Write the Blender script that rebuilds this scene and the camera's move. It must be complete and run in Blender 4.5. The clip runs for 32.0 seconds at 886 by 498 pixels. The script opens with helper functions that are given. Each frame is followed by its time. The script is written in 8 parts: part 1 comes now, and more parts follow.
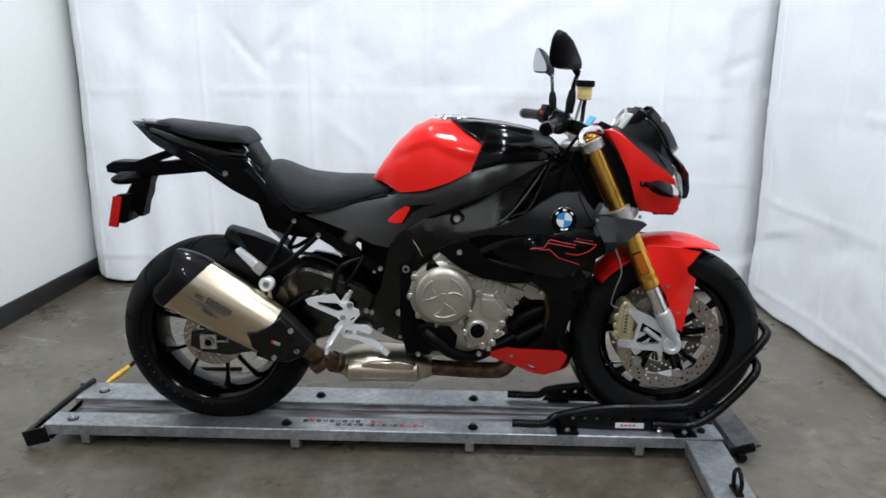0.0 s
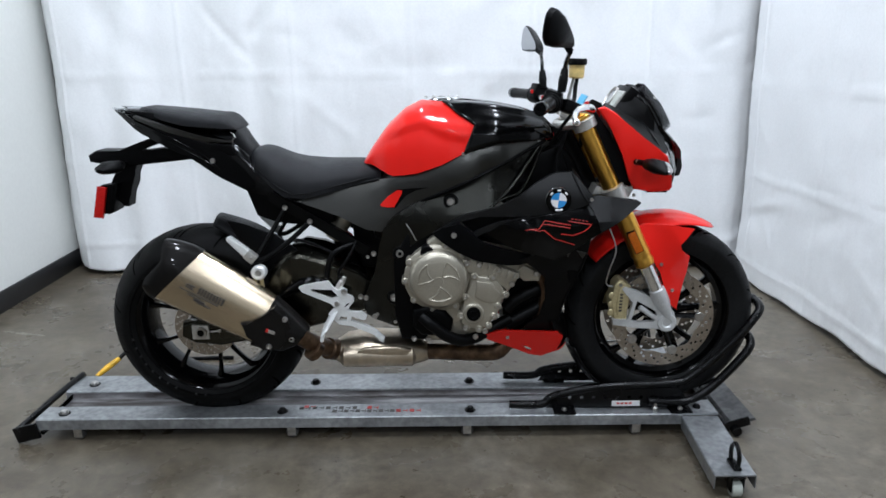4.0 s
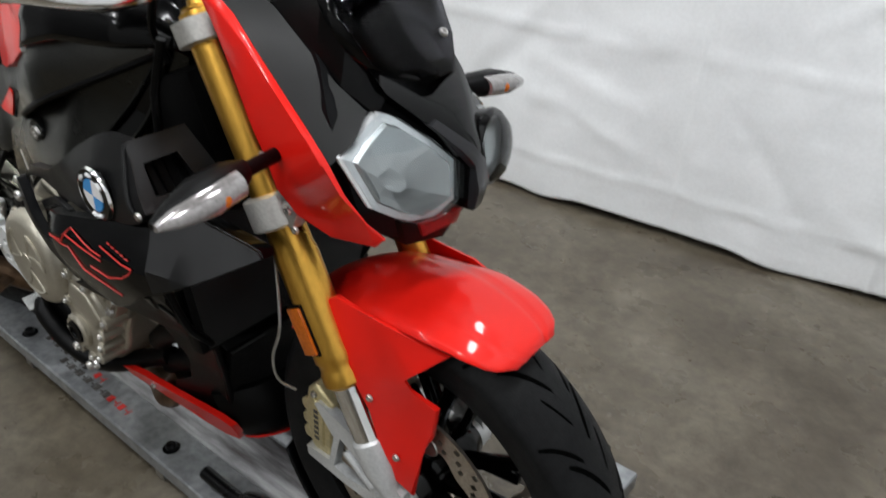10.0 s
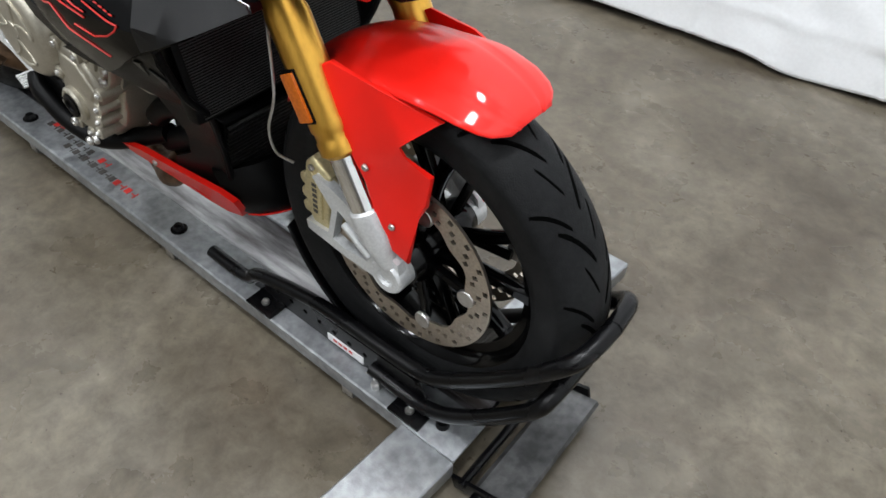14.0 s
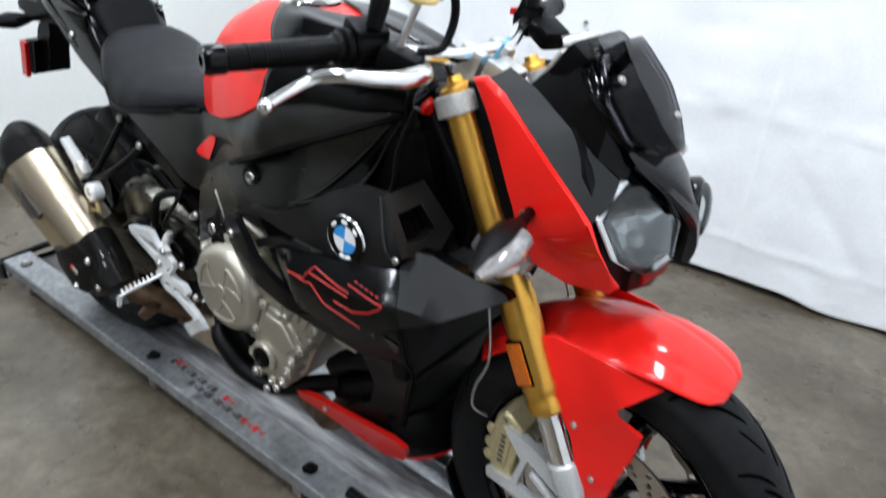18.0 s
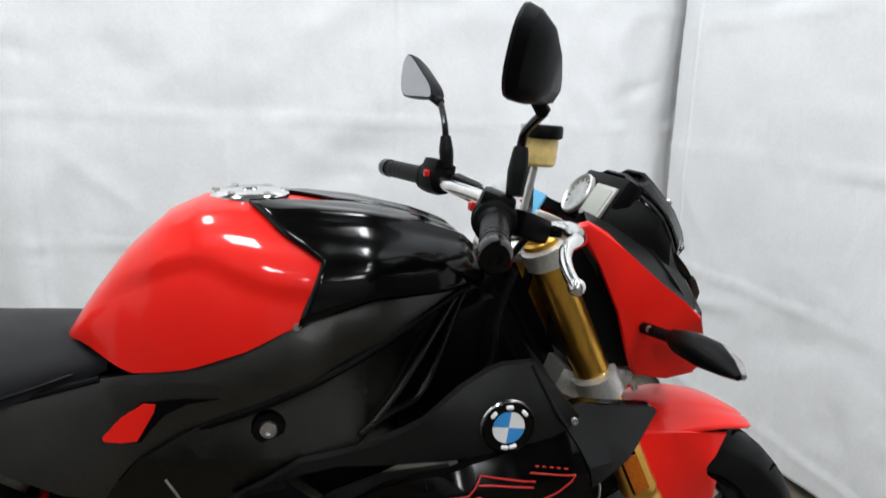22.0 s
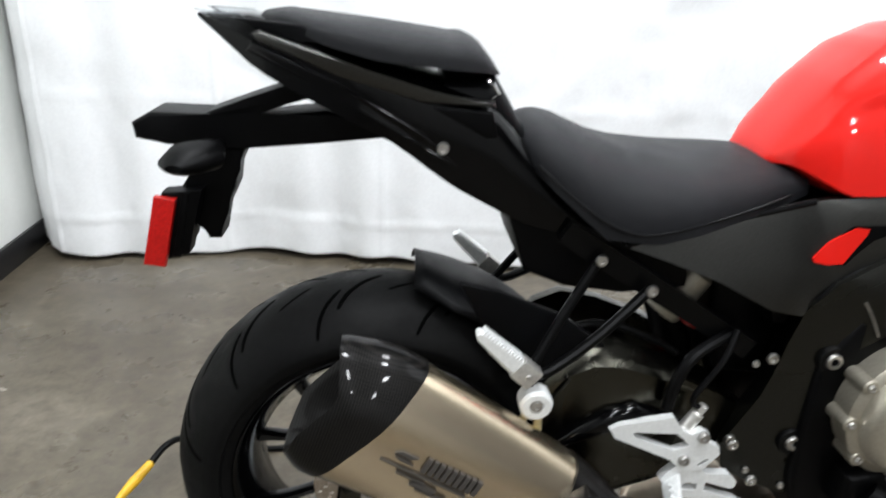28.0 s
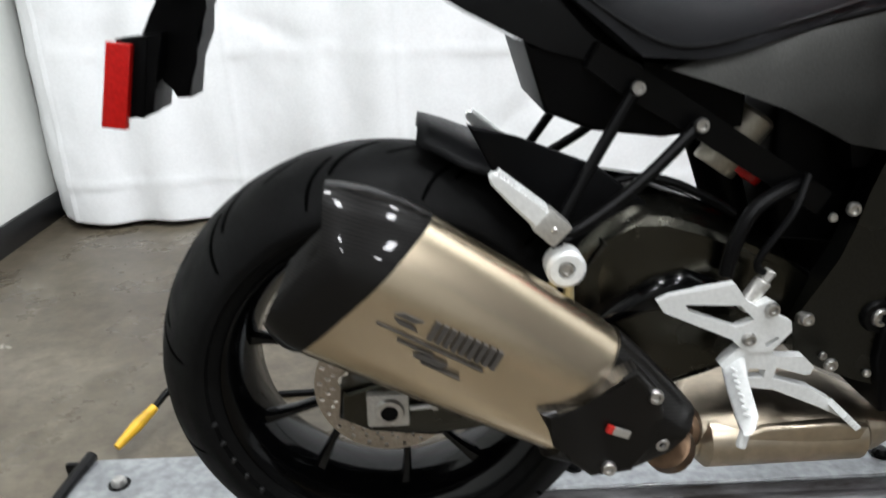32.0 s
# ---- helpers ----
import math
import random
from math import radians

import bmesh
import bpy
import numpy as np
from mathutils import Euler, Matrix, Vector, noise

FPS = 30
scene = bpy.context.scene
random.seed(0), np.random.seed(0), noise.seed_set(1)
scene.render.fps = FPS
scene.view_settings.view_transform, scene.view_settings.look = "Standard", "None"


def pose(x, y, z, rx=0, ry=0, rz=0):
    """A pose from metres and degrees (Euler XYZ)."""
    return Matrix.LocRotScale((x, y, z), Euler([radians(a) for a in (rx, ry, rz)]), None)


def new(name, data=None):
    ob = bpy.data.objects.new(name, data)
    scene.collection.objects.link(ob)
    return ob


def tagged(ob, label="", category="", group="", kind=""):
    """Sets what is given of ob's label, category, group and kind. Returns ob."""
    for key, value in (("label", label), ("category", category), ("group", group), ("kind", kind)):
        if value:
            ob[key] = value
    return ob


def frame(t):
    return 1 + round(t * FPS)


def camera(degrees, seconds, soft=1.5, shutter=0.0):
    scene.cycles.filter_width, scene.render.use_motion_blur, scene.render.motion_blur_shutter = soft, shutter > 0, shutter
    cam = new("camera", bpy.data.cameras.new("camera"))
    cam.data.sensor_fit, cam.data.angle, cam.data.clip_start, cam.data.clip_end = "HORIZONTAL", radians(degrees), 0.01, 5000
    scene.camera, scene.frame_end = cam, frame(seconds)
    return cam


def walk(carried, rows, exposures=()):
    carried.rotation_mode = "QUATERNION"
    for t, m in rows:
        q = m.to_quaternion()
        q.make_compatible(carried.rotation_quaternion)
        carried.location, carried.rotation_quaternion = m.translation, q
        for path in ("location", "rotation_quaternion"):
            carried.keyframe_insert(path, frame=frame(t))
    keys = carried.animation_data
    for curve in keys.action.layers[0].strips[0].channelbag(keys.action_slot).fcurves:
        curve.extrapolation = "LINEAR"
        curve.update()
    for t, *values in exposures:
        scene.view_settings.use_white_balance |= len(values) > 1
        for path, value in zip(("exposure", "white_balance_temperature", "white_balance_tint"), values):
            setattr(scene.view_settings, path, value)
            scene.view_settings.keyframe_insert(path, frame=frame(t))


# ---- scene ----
cam = camera(64.97, 32.0, soft=1.6, shutter=0.5)
# seconds, place in metres, turn in degrees
PATH = [
    (0.0, 0.771, -2.139, 1.170, 76.16, -0.65, 1.38),
    (0.5, 0.779, -2.146, 1.174, 75.94, -0.38, 1.51),
    (1.0, 0.777, -2.149, 1.175, 75.75, -0.38, 1.42),
    (1.5, 0.777, -2.153, 1.173, 75.77, -0.16, 1.26),
    (2.0, 0.779, -2.154, 1.176, 75.54, -0.29, 1.36),
    (2.5, 0.773, -2.158, 1.172, 75.51, -0.45, 1.33),
    (4.5, 0.731, -2.065, 1.175, 73.18, 0.54, -0.72),
    (5.0, 0.939, -1.896, 1.152, 71.49, 2.35, 0.87),
    (5.5, 1.068, -1.705, 1.180, 72.85, 0.78, 1.16),
    (6.0, 1.205, -1.349, 1.192, 73.13, -0.43, 5.12),
    (6.5, 1.431, -1.138, 1.228, 71.88, 0.89, 14.71),
    (7.0, 1.562, -0.971, 1.225, 73.50, -0.36, 21.32),
    (7.5, 1.656, -0.785, 1.241, 71.78, -0.99, 22.33),
    (8.0, 1.786, -0.754, 1.267, 71.53, -0.96, 37.51),
    (8.6, 1.784, -0.743, 1.264, 68.39, -2.51, 38.22),
    (9.0, 1.773, -0.704, 1.232, 67.39, -1.97, 35.03),
    (9.5, 1.822, -0.634, 1.208, 63.28, -2.47, 37.17),
    (10.0, 1.876, -0.596, 1.190, 59.30, -2.00, 37.65),
    (10.5, 1.898, -0.576, 1.169, 55.85, -2.62, 38.25),
    (11.0, 1.899, -0.573, 1.145, 52.70, -2.19, 39.28),
    (11.5, 1.901, -0.585, 1.142, 48.86, -2.57, 39.36),
    (12.0, 1.905, -0.602, 1.134, 45.41, -2.53, 39.45),
    (12.5, 1.905, -0.603, 1.134, 44.02, -2.59, 39.23),
    (13.0, 1.911, -0.608, 1.135, 44.38, -2.68, 39.27),
    (13.5, 1.913, -0.612, 1.137, 44.58, -2.69, 39.15),
    (15.5, 1.907, -0.610, 1.140, 44.20, -2.57, 38.77),
    (16.0, 1.904, -0.616, 1.145, 44.31, -3.20, 39.48),
    (16.5, 1.875, -0.621, 1.165, 45.59, -2.38, 40.76),
    (17.0, 1.825, -0.738, 1.196, 51.37, -2.59, 40.30),
    (17.4, 1.774, -0.854, 1.209, 55.56, -3.71, 40.32),
    (18.0, 1.689, -0.870, 1.255, 61.89, -4.11, 37.58),
    (18.5, 1.552, -0.757, 1.293, 65.19, -2.53, 33.89),
    (19.0, 1.448, -0.769, 1.304, 68.33, -3.34, 31.22),
    (19.5, 1.263, -0.930, 1.315, 71.11, -1.94, 21.41),
    (20.0, 1.135, -0.941, 1.307, 71.78, -4.41, 14.30),
    (20.5, 1.030, -0.880, 1.311, 70.79, -3.18, 7.05),
    (21.0, 0.912, -0.941, 1.290, 72.50, -3.19, -2.65),
    (21.5, 0.805, -0.977, 1.248, 76.05, -2.93, -11.22),
    (22.0, 0.782, -1.007, 1.200, 77.47, -2.38, -13.20),
    (22.5, 0.812, -1.021, 1.150, 75.40, -0.76, -10.94),
    (23.0, 0.817, -1.022, 1.117, 72.97, -0.67, -9.03),
    (23.5, 0.754, -1.037, 1.076, 70.55, -1.54, -9.40),
    (24.0, 0.652, -1.063, 1.043, 68.75, -2.01, -9.50),
    (24.5, 0.574, -1.075, 1.041, 68.15, -2.90, -8.64),
    (26.5, 0.317, -0.918, 1.116, 70.40, -3.57, -8.58),
    (27.0, 0.149, -0.926, 1.121, 70.64, -3.00, -11.62),
    (27.5, 0.041, -0.939, 1.111, 70.10, -3.24, -7.81),
    (28.0, 0.013, -0.932, 1.084, 68.51, -2.24, -3.98),
    (28.5, 0.085, -0.890, 0.996, 65.38, -0.49, -0.89),
    (29.0, 0.087, -0.853, 0.834, 70.38, -0.85, -1.19),
    (29.5, 0.091, -0.847, 0.742, 73.78, -0.55, -1.38),
    (30.0, 0.105, -0.850, 0.722, 72.02, -0.74, -0.08),
    (30.5, 0.102, -0.853, 0.720, 70.72, -0.62, -1.00),
    (31.0, 0.093, -0.851, 0.719, 70.51, -0.86, -1.94),
    (31.5, 0.104, -0.860, 0.749, 69.98, -0.68, -0.71),
    (32.0, 0.053, -0.863, 0.866, 68.57, 1.07, -2.22),
]
walk(cam, [(t, pose(*row)) for t, *row in PATH], exposures=[(0.0, -0.45, 6000, 10), (6.0, -0.55, 5850, 10), (8.0, -0.68, 6050, 10), (9.0, -0.70, 6250, 10), (10.0, -0.58, 6450, 10), (11.0, -0.38, 6650, 10), (13.0, 0.0, 6400, 10), (17.0, 0.0, 6200, 10), (19.0, -0.35, 5850, 10), (21.0, -0.62, 6350, 10), (23.2, -0.47, 6450, 10), (24.0, 0.4, 6600, 10), (27.0, 0.35, 6400, 10), (28.0, 0.0, 6350, 10), (31.0, -0.05, 6400, 10), (32.0, -0.05, 6400, 10)])

# ---- light ----
world = bpy.data.worlds.new("world")
scene.world = world
world.use_nodes = True
world.node_tree.nodes["Background"].inputs[0].default_value = (0.95, 0.97, 1.0, 1)
world.node_tree.nodes["Background"].inputs[1].default_value = 0.1


def lamp(x, y, z, sx, sy, watts):
    data = bpy.data.lights.new("ceiling_lamp", "AREA")
    data.shape, data.size, data.size_y, data.energy, data.color = "RECTANGLE", sx, sy, watts, (0.965, 0.985, 1.0)
    ob = new("ceiling_lamp", data)
    ob.matrix_world = pose(x, y, z)
    return ob


# high-bay lamps, the last two added as fill for the south side: x, y, length along x, along y, watts
LAMP_Z = 3.72
LAMPS = [(0.0, -1.0, 0.25, 0.65, 62), (1.7, -1.0, 0.25, 0.65, 62), (-0.2, 0.7, 0.25, 0.65, 50), (1.7, 0.8, 0.25, 0.65, 40),
         (-0.4, -3.4, 0.25, 0.65, 62), (2.2, -3.4, 0.25, 0.65, 62), (-0.4, -5.4, 0.25, 0.65, 45), (2.2, -5.4, 0.25, 0.65, 45)]
for lx, ly, sx, sy, watts in LAMPS:
    lamp(lx, ly, LAMP_Z, sx, sy, watts)


# ---- materials ----
def material(name, colour, rough=0.5, metal=0.0, coat=0.0, grain=0.0, grain_scale=40.0, stain=0.0, stain_scale=3.0,
             bump=0.0, bump_scale=200.0, stretch=(1, 1, 1), rough_var=0.0, spec=0.5):
    """A principled surface with colour variation at two scales, uneven gloss and fine relief."""
    m = bpy.data.materials.new(name)
    m.use_nodes = True
    nt = m.node_tree
    b = nt.nodes["Principled BSDF"]
    b.inputs["Roughness"].default_value = rough
    b.inputs["Metallic"].default_value = metal
    b.inputs["Coat Weight"].default_value = coat
    b.inputs["Coat Roughness"].default_value = 0.04
    b.inputs["Specular IOR Level"].default_value = spec
    b.inputs["Base Color"].default_value = (*colour, 1)
    tc = nt.nodes.new("ShaderNodeTexCoord")
    mp = nt.nodes.new("ShaderNodeMapping")
    mp.inputs["Scale"].default_value = stretch
    nt.links.new(tc.outputs["Object"], mp.inputs["Vector"])

    def tex(scale, detail=5):
        n = nt.nodes.new("ShaderNodeTexNoise")
        n.inputs["Scale"].default_value, n.inputs["Detail"].default_value = scale, detail
        nt.links.new(mp.outputs["Vector"], n.inputs["Vector"])
        return n.outputs["Fac"]

    def ramp(fac, lo, hi, a=0.35, z=0.65):
        r = nt.nodes.new("ShaderNodeMapRange")
        for k, v in zip((1, 2, 3, 4), (a, z, lo, hi)):
            r.inputs[k].default_value = v
        nt.links.new(fac, r.inputs[0])
        return r.outputs[0]

    socket = None
    for amount, scale in ((grain, grain_scale), (stain, stain_scale)):
        if amount:
            fac = ramp(tex(scale), 1 - amount, 1 + amount)
            mix = nt.nodes.new("ShaderNodeVectorMath")
            mix.operation = "SCALE"
            if socket is None:
                mix.inputs[0].default_value = colour
            else:
                nt.links.new(socket, mix.inputs[0])
            nt.links.new(fac, mix.inputs["Scale"])
            socket = mix.outputs[0]
    if socket is not None:
        nt.links.new(socket, b.inputs["Base Color"])
    if rough_var:
        nt.links.new(ramp(tex(stain_scale * 2.3), max(0.02, rough - rough_var), rough + rough_var), b.inputs["Roughness"])
    if bump:
        bn = nt.nodes.new("ShaderNodeBump")
        bn.inputs["Strength"].default_value, bn.inputs["Distance"].default_value = bump, 0.002
        nt.links.new(tex(bump_scale, 3), bn.inputs["Height"])
        nt.links.new(bn.outputs["Normal"], b.inputs["Normal"])
    return m


RED = material("red_paint", (0.70, 0.011, 0.006), 0.36, coat=0.45, spec=0.12, stain=0.03, stain_scale=6)
GLOSS = material("gloss_black_paint", (0.0008, 0.0008, 0.0009), 0.14, coat=0.12, spec=0.16, stain=0.2, stain_scale=9, rough_var=0.03)
MATTE = material("matte_black_plastic", (0.0018, 0.0019, 0.0023), 0.40, spec=0.09, grain=0.12, grain_scale=300, stain=0.15, stain_scale=6, bump=0.25, bump_scale=900, rough_var=0.06)
WINGM = material("matte_black_wing", (0.0055, 0.0055, 0.0057), 0.36, spec=0.27, grain=0.12, grain_scale=300, stain=0.10, stain_scale=6, bump=0.2, bump_scale=900, rough_var=0.06)
GRANITE = material("granite_grey_metallic", (0.072, 0.072, 0.068), 0.33, metal=1.0, grain=0.10, grain_scale=500, stain=0.06, stain_scale=5, bump=0.10, bump_scale=900, rough_var=0.04)
ARMCOAT = material("dark_metallic_coat", (0.060, 0.058, 0.048), 0.24, metal=1.0, grain=0.12, grain_scale=500, stain=0.08, stain_scale=6, bump=0.12, bump_scale=900, rough_var=0.05)
SATIN = material("satin_black_paint", (0.0018, 0.0018, 0.0019), 0.34, spec=0.13, grain=0.1, grain_scale=200, bump=0.12, bump_scale=700, rough_var=0.06)
SPARM = material("dark_cast_frame_coat", (0.040, 0.040, 0.036), 0.28, metal=1.0, grain=0.1, grain_scale=400, bump=0.15, bump_scale=700, rough_var=0.05)
DARK = material("black_plastic", (0.0010, 0.0010, 0.0012), 0.42, spec=0.09, grain=0.15, grain_scale=150, bump=0.15, bump_scale=500)
SEATM = material("seat_vinyl", (0.0070, 0.0074, 0.0090), 0.46, spec=0.20, grain=0.1, grain_scale=500, stain=0.1, stain_scale=5, bump=0.5, bump_scale=1100, rough_var=0.05)
RUBBER = material("tyre_rubber", (0.0028, 0.0028, 0.0028), 0.55, spec=0.10, grain=0.2, grain_scale=120, stain=0.25, stain_scale=8, bump=0.3, bump_scale=500, rough_var=0.1)
DUSTY = material("dusty_tyre_rubber", (0.0075, 0.0077, 0.0080), 0.52, spec=0.12, grain=0.2, grain_scale=120, stain=0.3, stain_scale=8, bump=0.3, bump_scale=500, rough_var=0.1)
# same rubber as the tyre, darkened to paint the shade inside tread cuts
GROOVE_SHADE = material("groove_shade_rubber", (0.0006, 0.0006, 0.0006), 0.8, spec=0.02, grain=0.1)
GOLD = material("gold_anodised", (0.72, 0.40, 0.07), 0.30, metal=1.0, grain=0.06, grain_scale=160, stretch=(1, 1, 0.2), rough_var=0.05)
BRASS = material("pale_gold_caliper", (0.60, 0.52, 0.30), 0.42, metal=0.7, grain=0.1, grain_scale=200, bump=0.1)
ALU = material("cast_aluminium", (0.55, 0.54, 0.51), 0.40, metal=0.75, grain=0.1, grain_scale=250, stain=0.12, stain_scale=12, bump=0.2, bump_scale=600, rough_var=0.07)
ENGINE = material("champagne_engine_paint", (0.42, 0.39, 0.32), 0.36, metal=0.7, grain=0.06, grain_scale=250, stain=0.1, stain_scale=10, bump=0.12, bump_scale=600)
SILVER = material("silver_paint", (0.80, 0.81, 0.80), 0.36, metal=0.3, grain=0.05, grain_scale=200, bump=0.06, bump_scale=500)
CHROME = material("polished_metal", (0.78, 0.78, 0.77), 0.14, metal=1.0, grain=0.06, grain_scale=60, rough_var=0.05)
STEEL = material("bolt_steel", (0.52, 0.51, 0.49), 0.33, metal=1.0, grain=0.15, grain_scale=90)
TITAN = material("brushed_titanium", (0.66, 0.555, 0.405), 0.27, metal=1.0, grain=0.015, grain_scale=500, stain=0.03, stain_scale=5)
FILLER = material("dark_matte_filler", (0.0060, 0.0063, 0.0060), 0.34, spec=0.2, grain=0.1, grain_scale=400, bump=0.1, bump_scale=900)
NOSEGREY = material("dark_grey_nose_plastic", (0.012, 0.012, 0.014), 0.30, coat=0.1, spec=0.3, grain=0.08, grain_scale=300)
FOOT = material("pale_cast_foot", (0.60, 0.61, 0.61), 0.40, metal=0.45, grain=0.08, grain_scale=250, stain=0.1, stain_scale=14, bump=0.1, bump_scale=500)
BURNT = material("heat_stained_steel", (0.12, 0.075, 0.045), 0.45, metal=0.85, grain=0.3, grain_scale=40, stain=0.45, stain_scale=22, rough_var=0.1, bump=0.15)
CAT = material("stainless_exhaust", (0.56, 0.48, 0.37), 0.36, metal=1.0, grain=0.08, grain_scale=60, stain=0.2, stain_scale=8, rough_var=0.08)
DISC = material("brake_disc_steel", (0.42, 0.37, 0.31), 0.36, metal=1.0, grain=0.12, grain_scale=220, stain=0.12, stain_scale=9)
HOSE = material("rubber_hose", (0.0014, 0.0014, 0.0016), 0.42, spec=0.13, grain=0.1, bump=0.1)
AMBER = material("amber_reflector", (0.48, 0.11, 0.006), 0.2, coat=0.4, spec=0.2, grain=0.15, grain_scale=300)
REDLENS = material("red_reflector", (0.50, 0.010, 0.008), 0.25, coat=0.3, spec=0.2, grain=0.15, grain_scale=300)
COOLER = material("oil_cooler_fin", (0.06, 0.06, 0.058), 0.42, metal=0.8, grain=0.2, grain_scale=200)
FIN = material("radiator_fin_grey", (0.030, 0.030, 0.030), 0.5, metal=0.4, grain=0.2, grain_scale=200)
WHITEP = material("white_enamel", (0.82, 0.82, 0.82), 0.25, coat=0.5)
BLUEP = material("blue_enamel", (0.04, 0.28, 0.66), 0.25, coat=0.5)
REDLINE = material("red_decal_line", (0.48, 0.02, 0.015), 0.4)
INK = material("dark_print", (0.05, 0.045, 0.04), 0.5)
FLUID = material("brake_fluid_plastic", (0.78, 0.58, 0.22), 0.35, stain=0.3, stain_scale=35)
BLUETAG = material("blue_tag", (0.10, 0.38, 0.60), 0.5)
DASH = material("instrument_face", (0.30, 0.31, 0.31), 0.3, coat=0.5, stain=0.2, stain_scale=60)
LCD = material("display_glass", (0.36, 0.38, 0.34), 0.25)
GALV = material("galvanised_steel", (0.31, 0.322, 0.332), 0.38, metal=0.65, grain=0.18, grain_scale=60, stain=0.25, stain_scale=7, bump=0.12, bump_scale=300, rough_var=0.1)
BLKSTEEL = material("black_powder_coat", (0.0016, 0.0016, 0.0019), 0.28, spec=0.22, grain=0.2, grain_scale=60, bump=0.1, bump_scale=300, rough_var=0.08)
RAMPST = material("dirty_dark_steel", (0.10, 0.10, 0.10), 0.5, metal=0.6, grain=0.3, grain_scale=50, stain=0.4, stain_scale=9, bump=0.2)
YELLOW = material("yellow_plastic", (0.70, 0.40, 0.02), 0.45, stain=0.2, stain_scale=30)
# tones of the unseen walls, chosen to steer bounce light and reflections
UNSEENW_DARK = material("unseen_dark_wall", (0.18, 0.18, 0.18), 0.7, grain=0.05, grain_scale=20, stain=0.1, stain_scale=1.5)
UNSEENW_LIGHT = material("unseen_light_wall", (0.50, 0.50, 0.49), 0.7, grain=0.05, grain_scale=20, stain=0.1, stain_scale=1.5)
WALLP = material("wall_paint", (0.78, 0.79, 0.76), 0.55, grain=0.015, grain_scale=60, stain=0.02, stain_scale=1.5, bump=0.1, bump_scale=400)
BASEB = material("black_vinyl_base", (0.012, 0.012, 0.013), 0.4, stain=0.3, stain_scale=5, bump=0.05)
CEILP = material("ceiling_deck", (0.16, 0.16, 0.16), 0.8, stain=0.03, stain_scale=2)
HOUSING = material("lamp_housing", (0.7, 0.7, 0.7), 0.5, grain=0.05)


def glass(name, tint, rough=0.02, ior=1.5):
    """A thin clear cover: mostly see-through, with a real gloss."""
    m = bpy.data.materials.new(name)
    m.use_nodes = True
    nt = m.node_tree
    out = nt.nodes["Material Output"]
    nt.nodes.remove(nt.nodes["Principled BSDF"])
    clear, gloss, mix = nt.nodes.new("ShaderNodeBsdfTransparent"), nt.nodes.new("ShaderNodeBsdfGlossy"), nt.nodes.new("ShaderNodeMixShader")
    clear.inputs[0].default_value = (*tint, 1)
    gloss.inputs["Roughness"].default_value = rough
    fres = nt.nodes.new("ShaderNodeFresnel")
    fres.inputs[0].default_value = ior
    nt.links.new(fres.outputs[0], mix.inputs[0])
    nt.links.new(clear.outputs[0], mix.inputs[1])
    nt.links.new(gloss.outputs[0], mix.inputs[2])
    nt.links.new(mix.outputs[0], out.inputs[0])
    return m


CLEAR = glass("clear_lens", (0.9, 0.92, 0.93))
SMOKE = glass("smoked_screen", (0.34, 0.34, 0.36), 0.04, ior=1.28)


def carbon_material():
    """Twill weave: two sets of fibres that catch the light in turn, under clear lacquer."""
    m = material("carbon_fibre", (0.02, 0.02, 0.02), 0.35, coat=0.22, spec=0.06)
    nt = m.node_tree
    b = nt.nodes["Principled BSDF"]
    tc = nt.nodes.new("ShaderNodeTexCoord")
    mp = nt.nodes.new("ShaderNodeMapping")
    mp.inputs["Rotation"].default_value = (0, radians(26), 0)
    ch = nt.nodes.new("ShaderNodeTexChecker")
    ch.inputs["Color1"].default_value, ch.inputs["Color2"].default_value, ch.inputs["Scale"].default_value = (0.0015, 0.0015, 0.0015, 1), (0.012, 0.011, 0.010, 1), 420
    sep, comb = nt.nodes.new("ShaderNodeSeparateXYZ"), nt.nodes.new("ShaderNodeCombineXYZ")
    nt.links.new(tc.outputs["Object"], mp.inputs[0])
    nt.links.new(mp.outputs[0], sep.inputs[0])
    nt.links.new(sep.outputs[0], comb.inputs[0])
    nt.links.new(sep.outputs[2], comb.inputs[1])
    comb.inputs[2].default_value = 0.001
    nt.links.new(comb.outputs[0], ch.inputs["Vector"])
    nt.links.new(ch.outputs["Color"], b.inputs["Base Color"])
    return m


CARBON = carbon_material()
MIRROR = material("silvered_mirror", (0.42, 0.43, 0.45), 0.02, metal=1.0)
LIGHTRIM = material("frosted_light_rim", (0.80, 0.82, 0.82), 0.35, grain=0.05, grain_scale=200)
LIPRED = material("dark_red_lip", (0.20, 0.008, 0.008), 0.28, coat=0.2, spec=0.2, grain=0.1, grain_scale=300)
REFLECT = material("vapour_silver", (0.40, 0.42, 0.42), 0.18, metal=0.7, grain=0.06, grain_scale=120)
LENSGREY = material("frosted_clear_lens", (0.24, 0.225, 0.22), 0.14, metal=0.3, coat=1.0, grain=0.15, grain_scale=200)


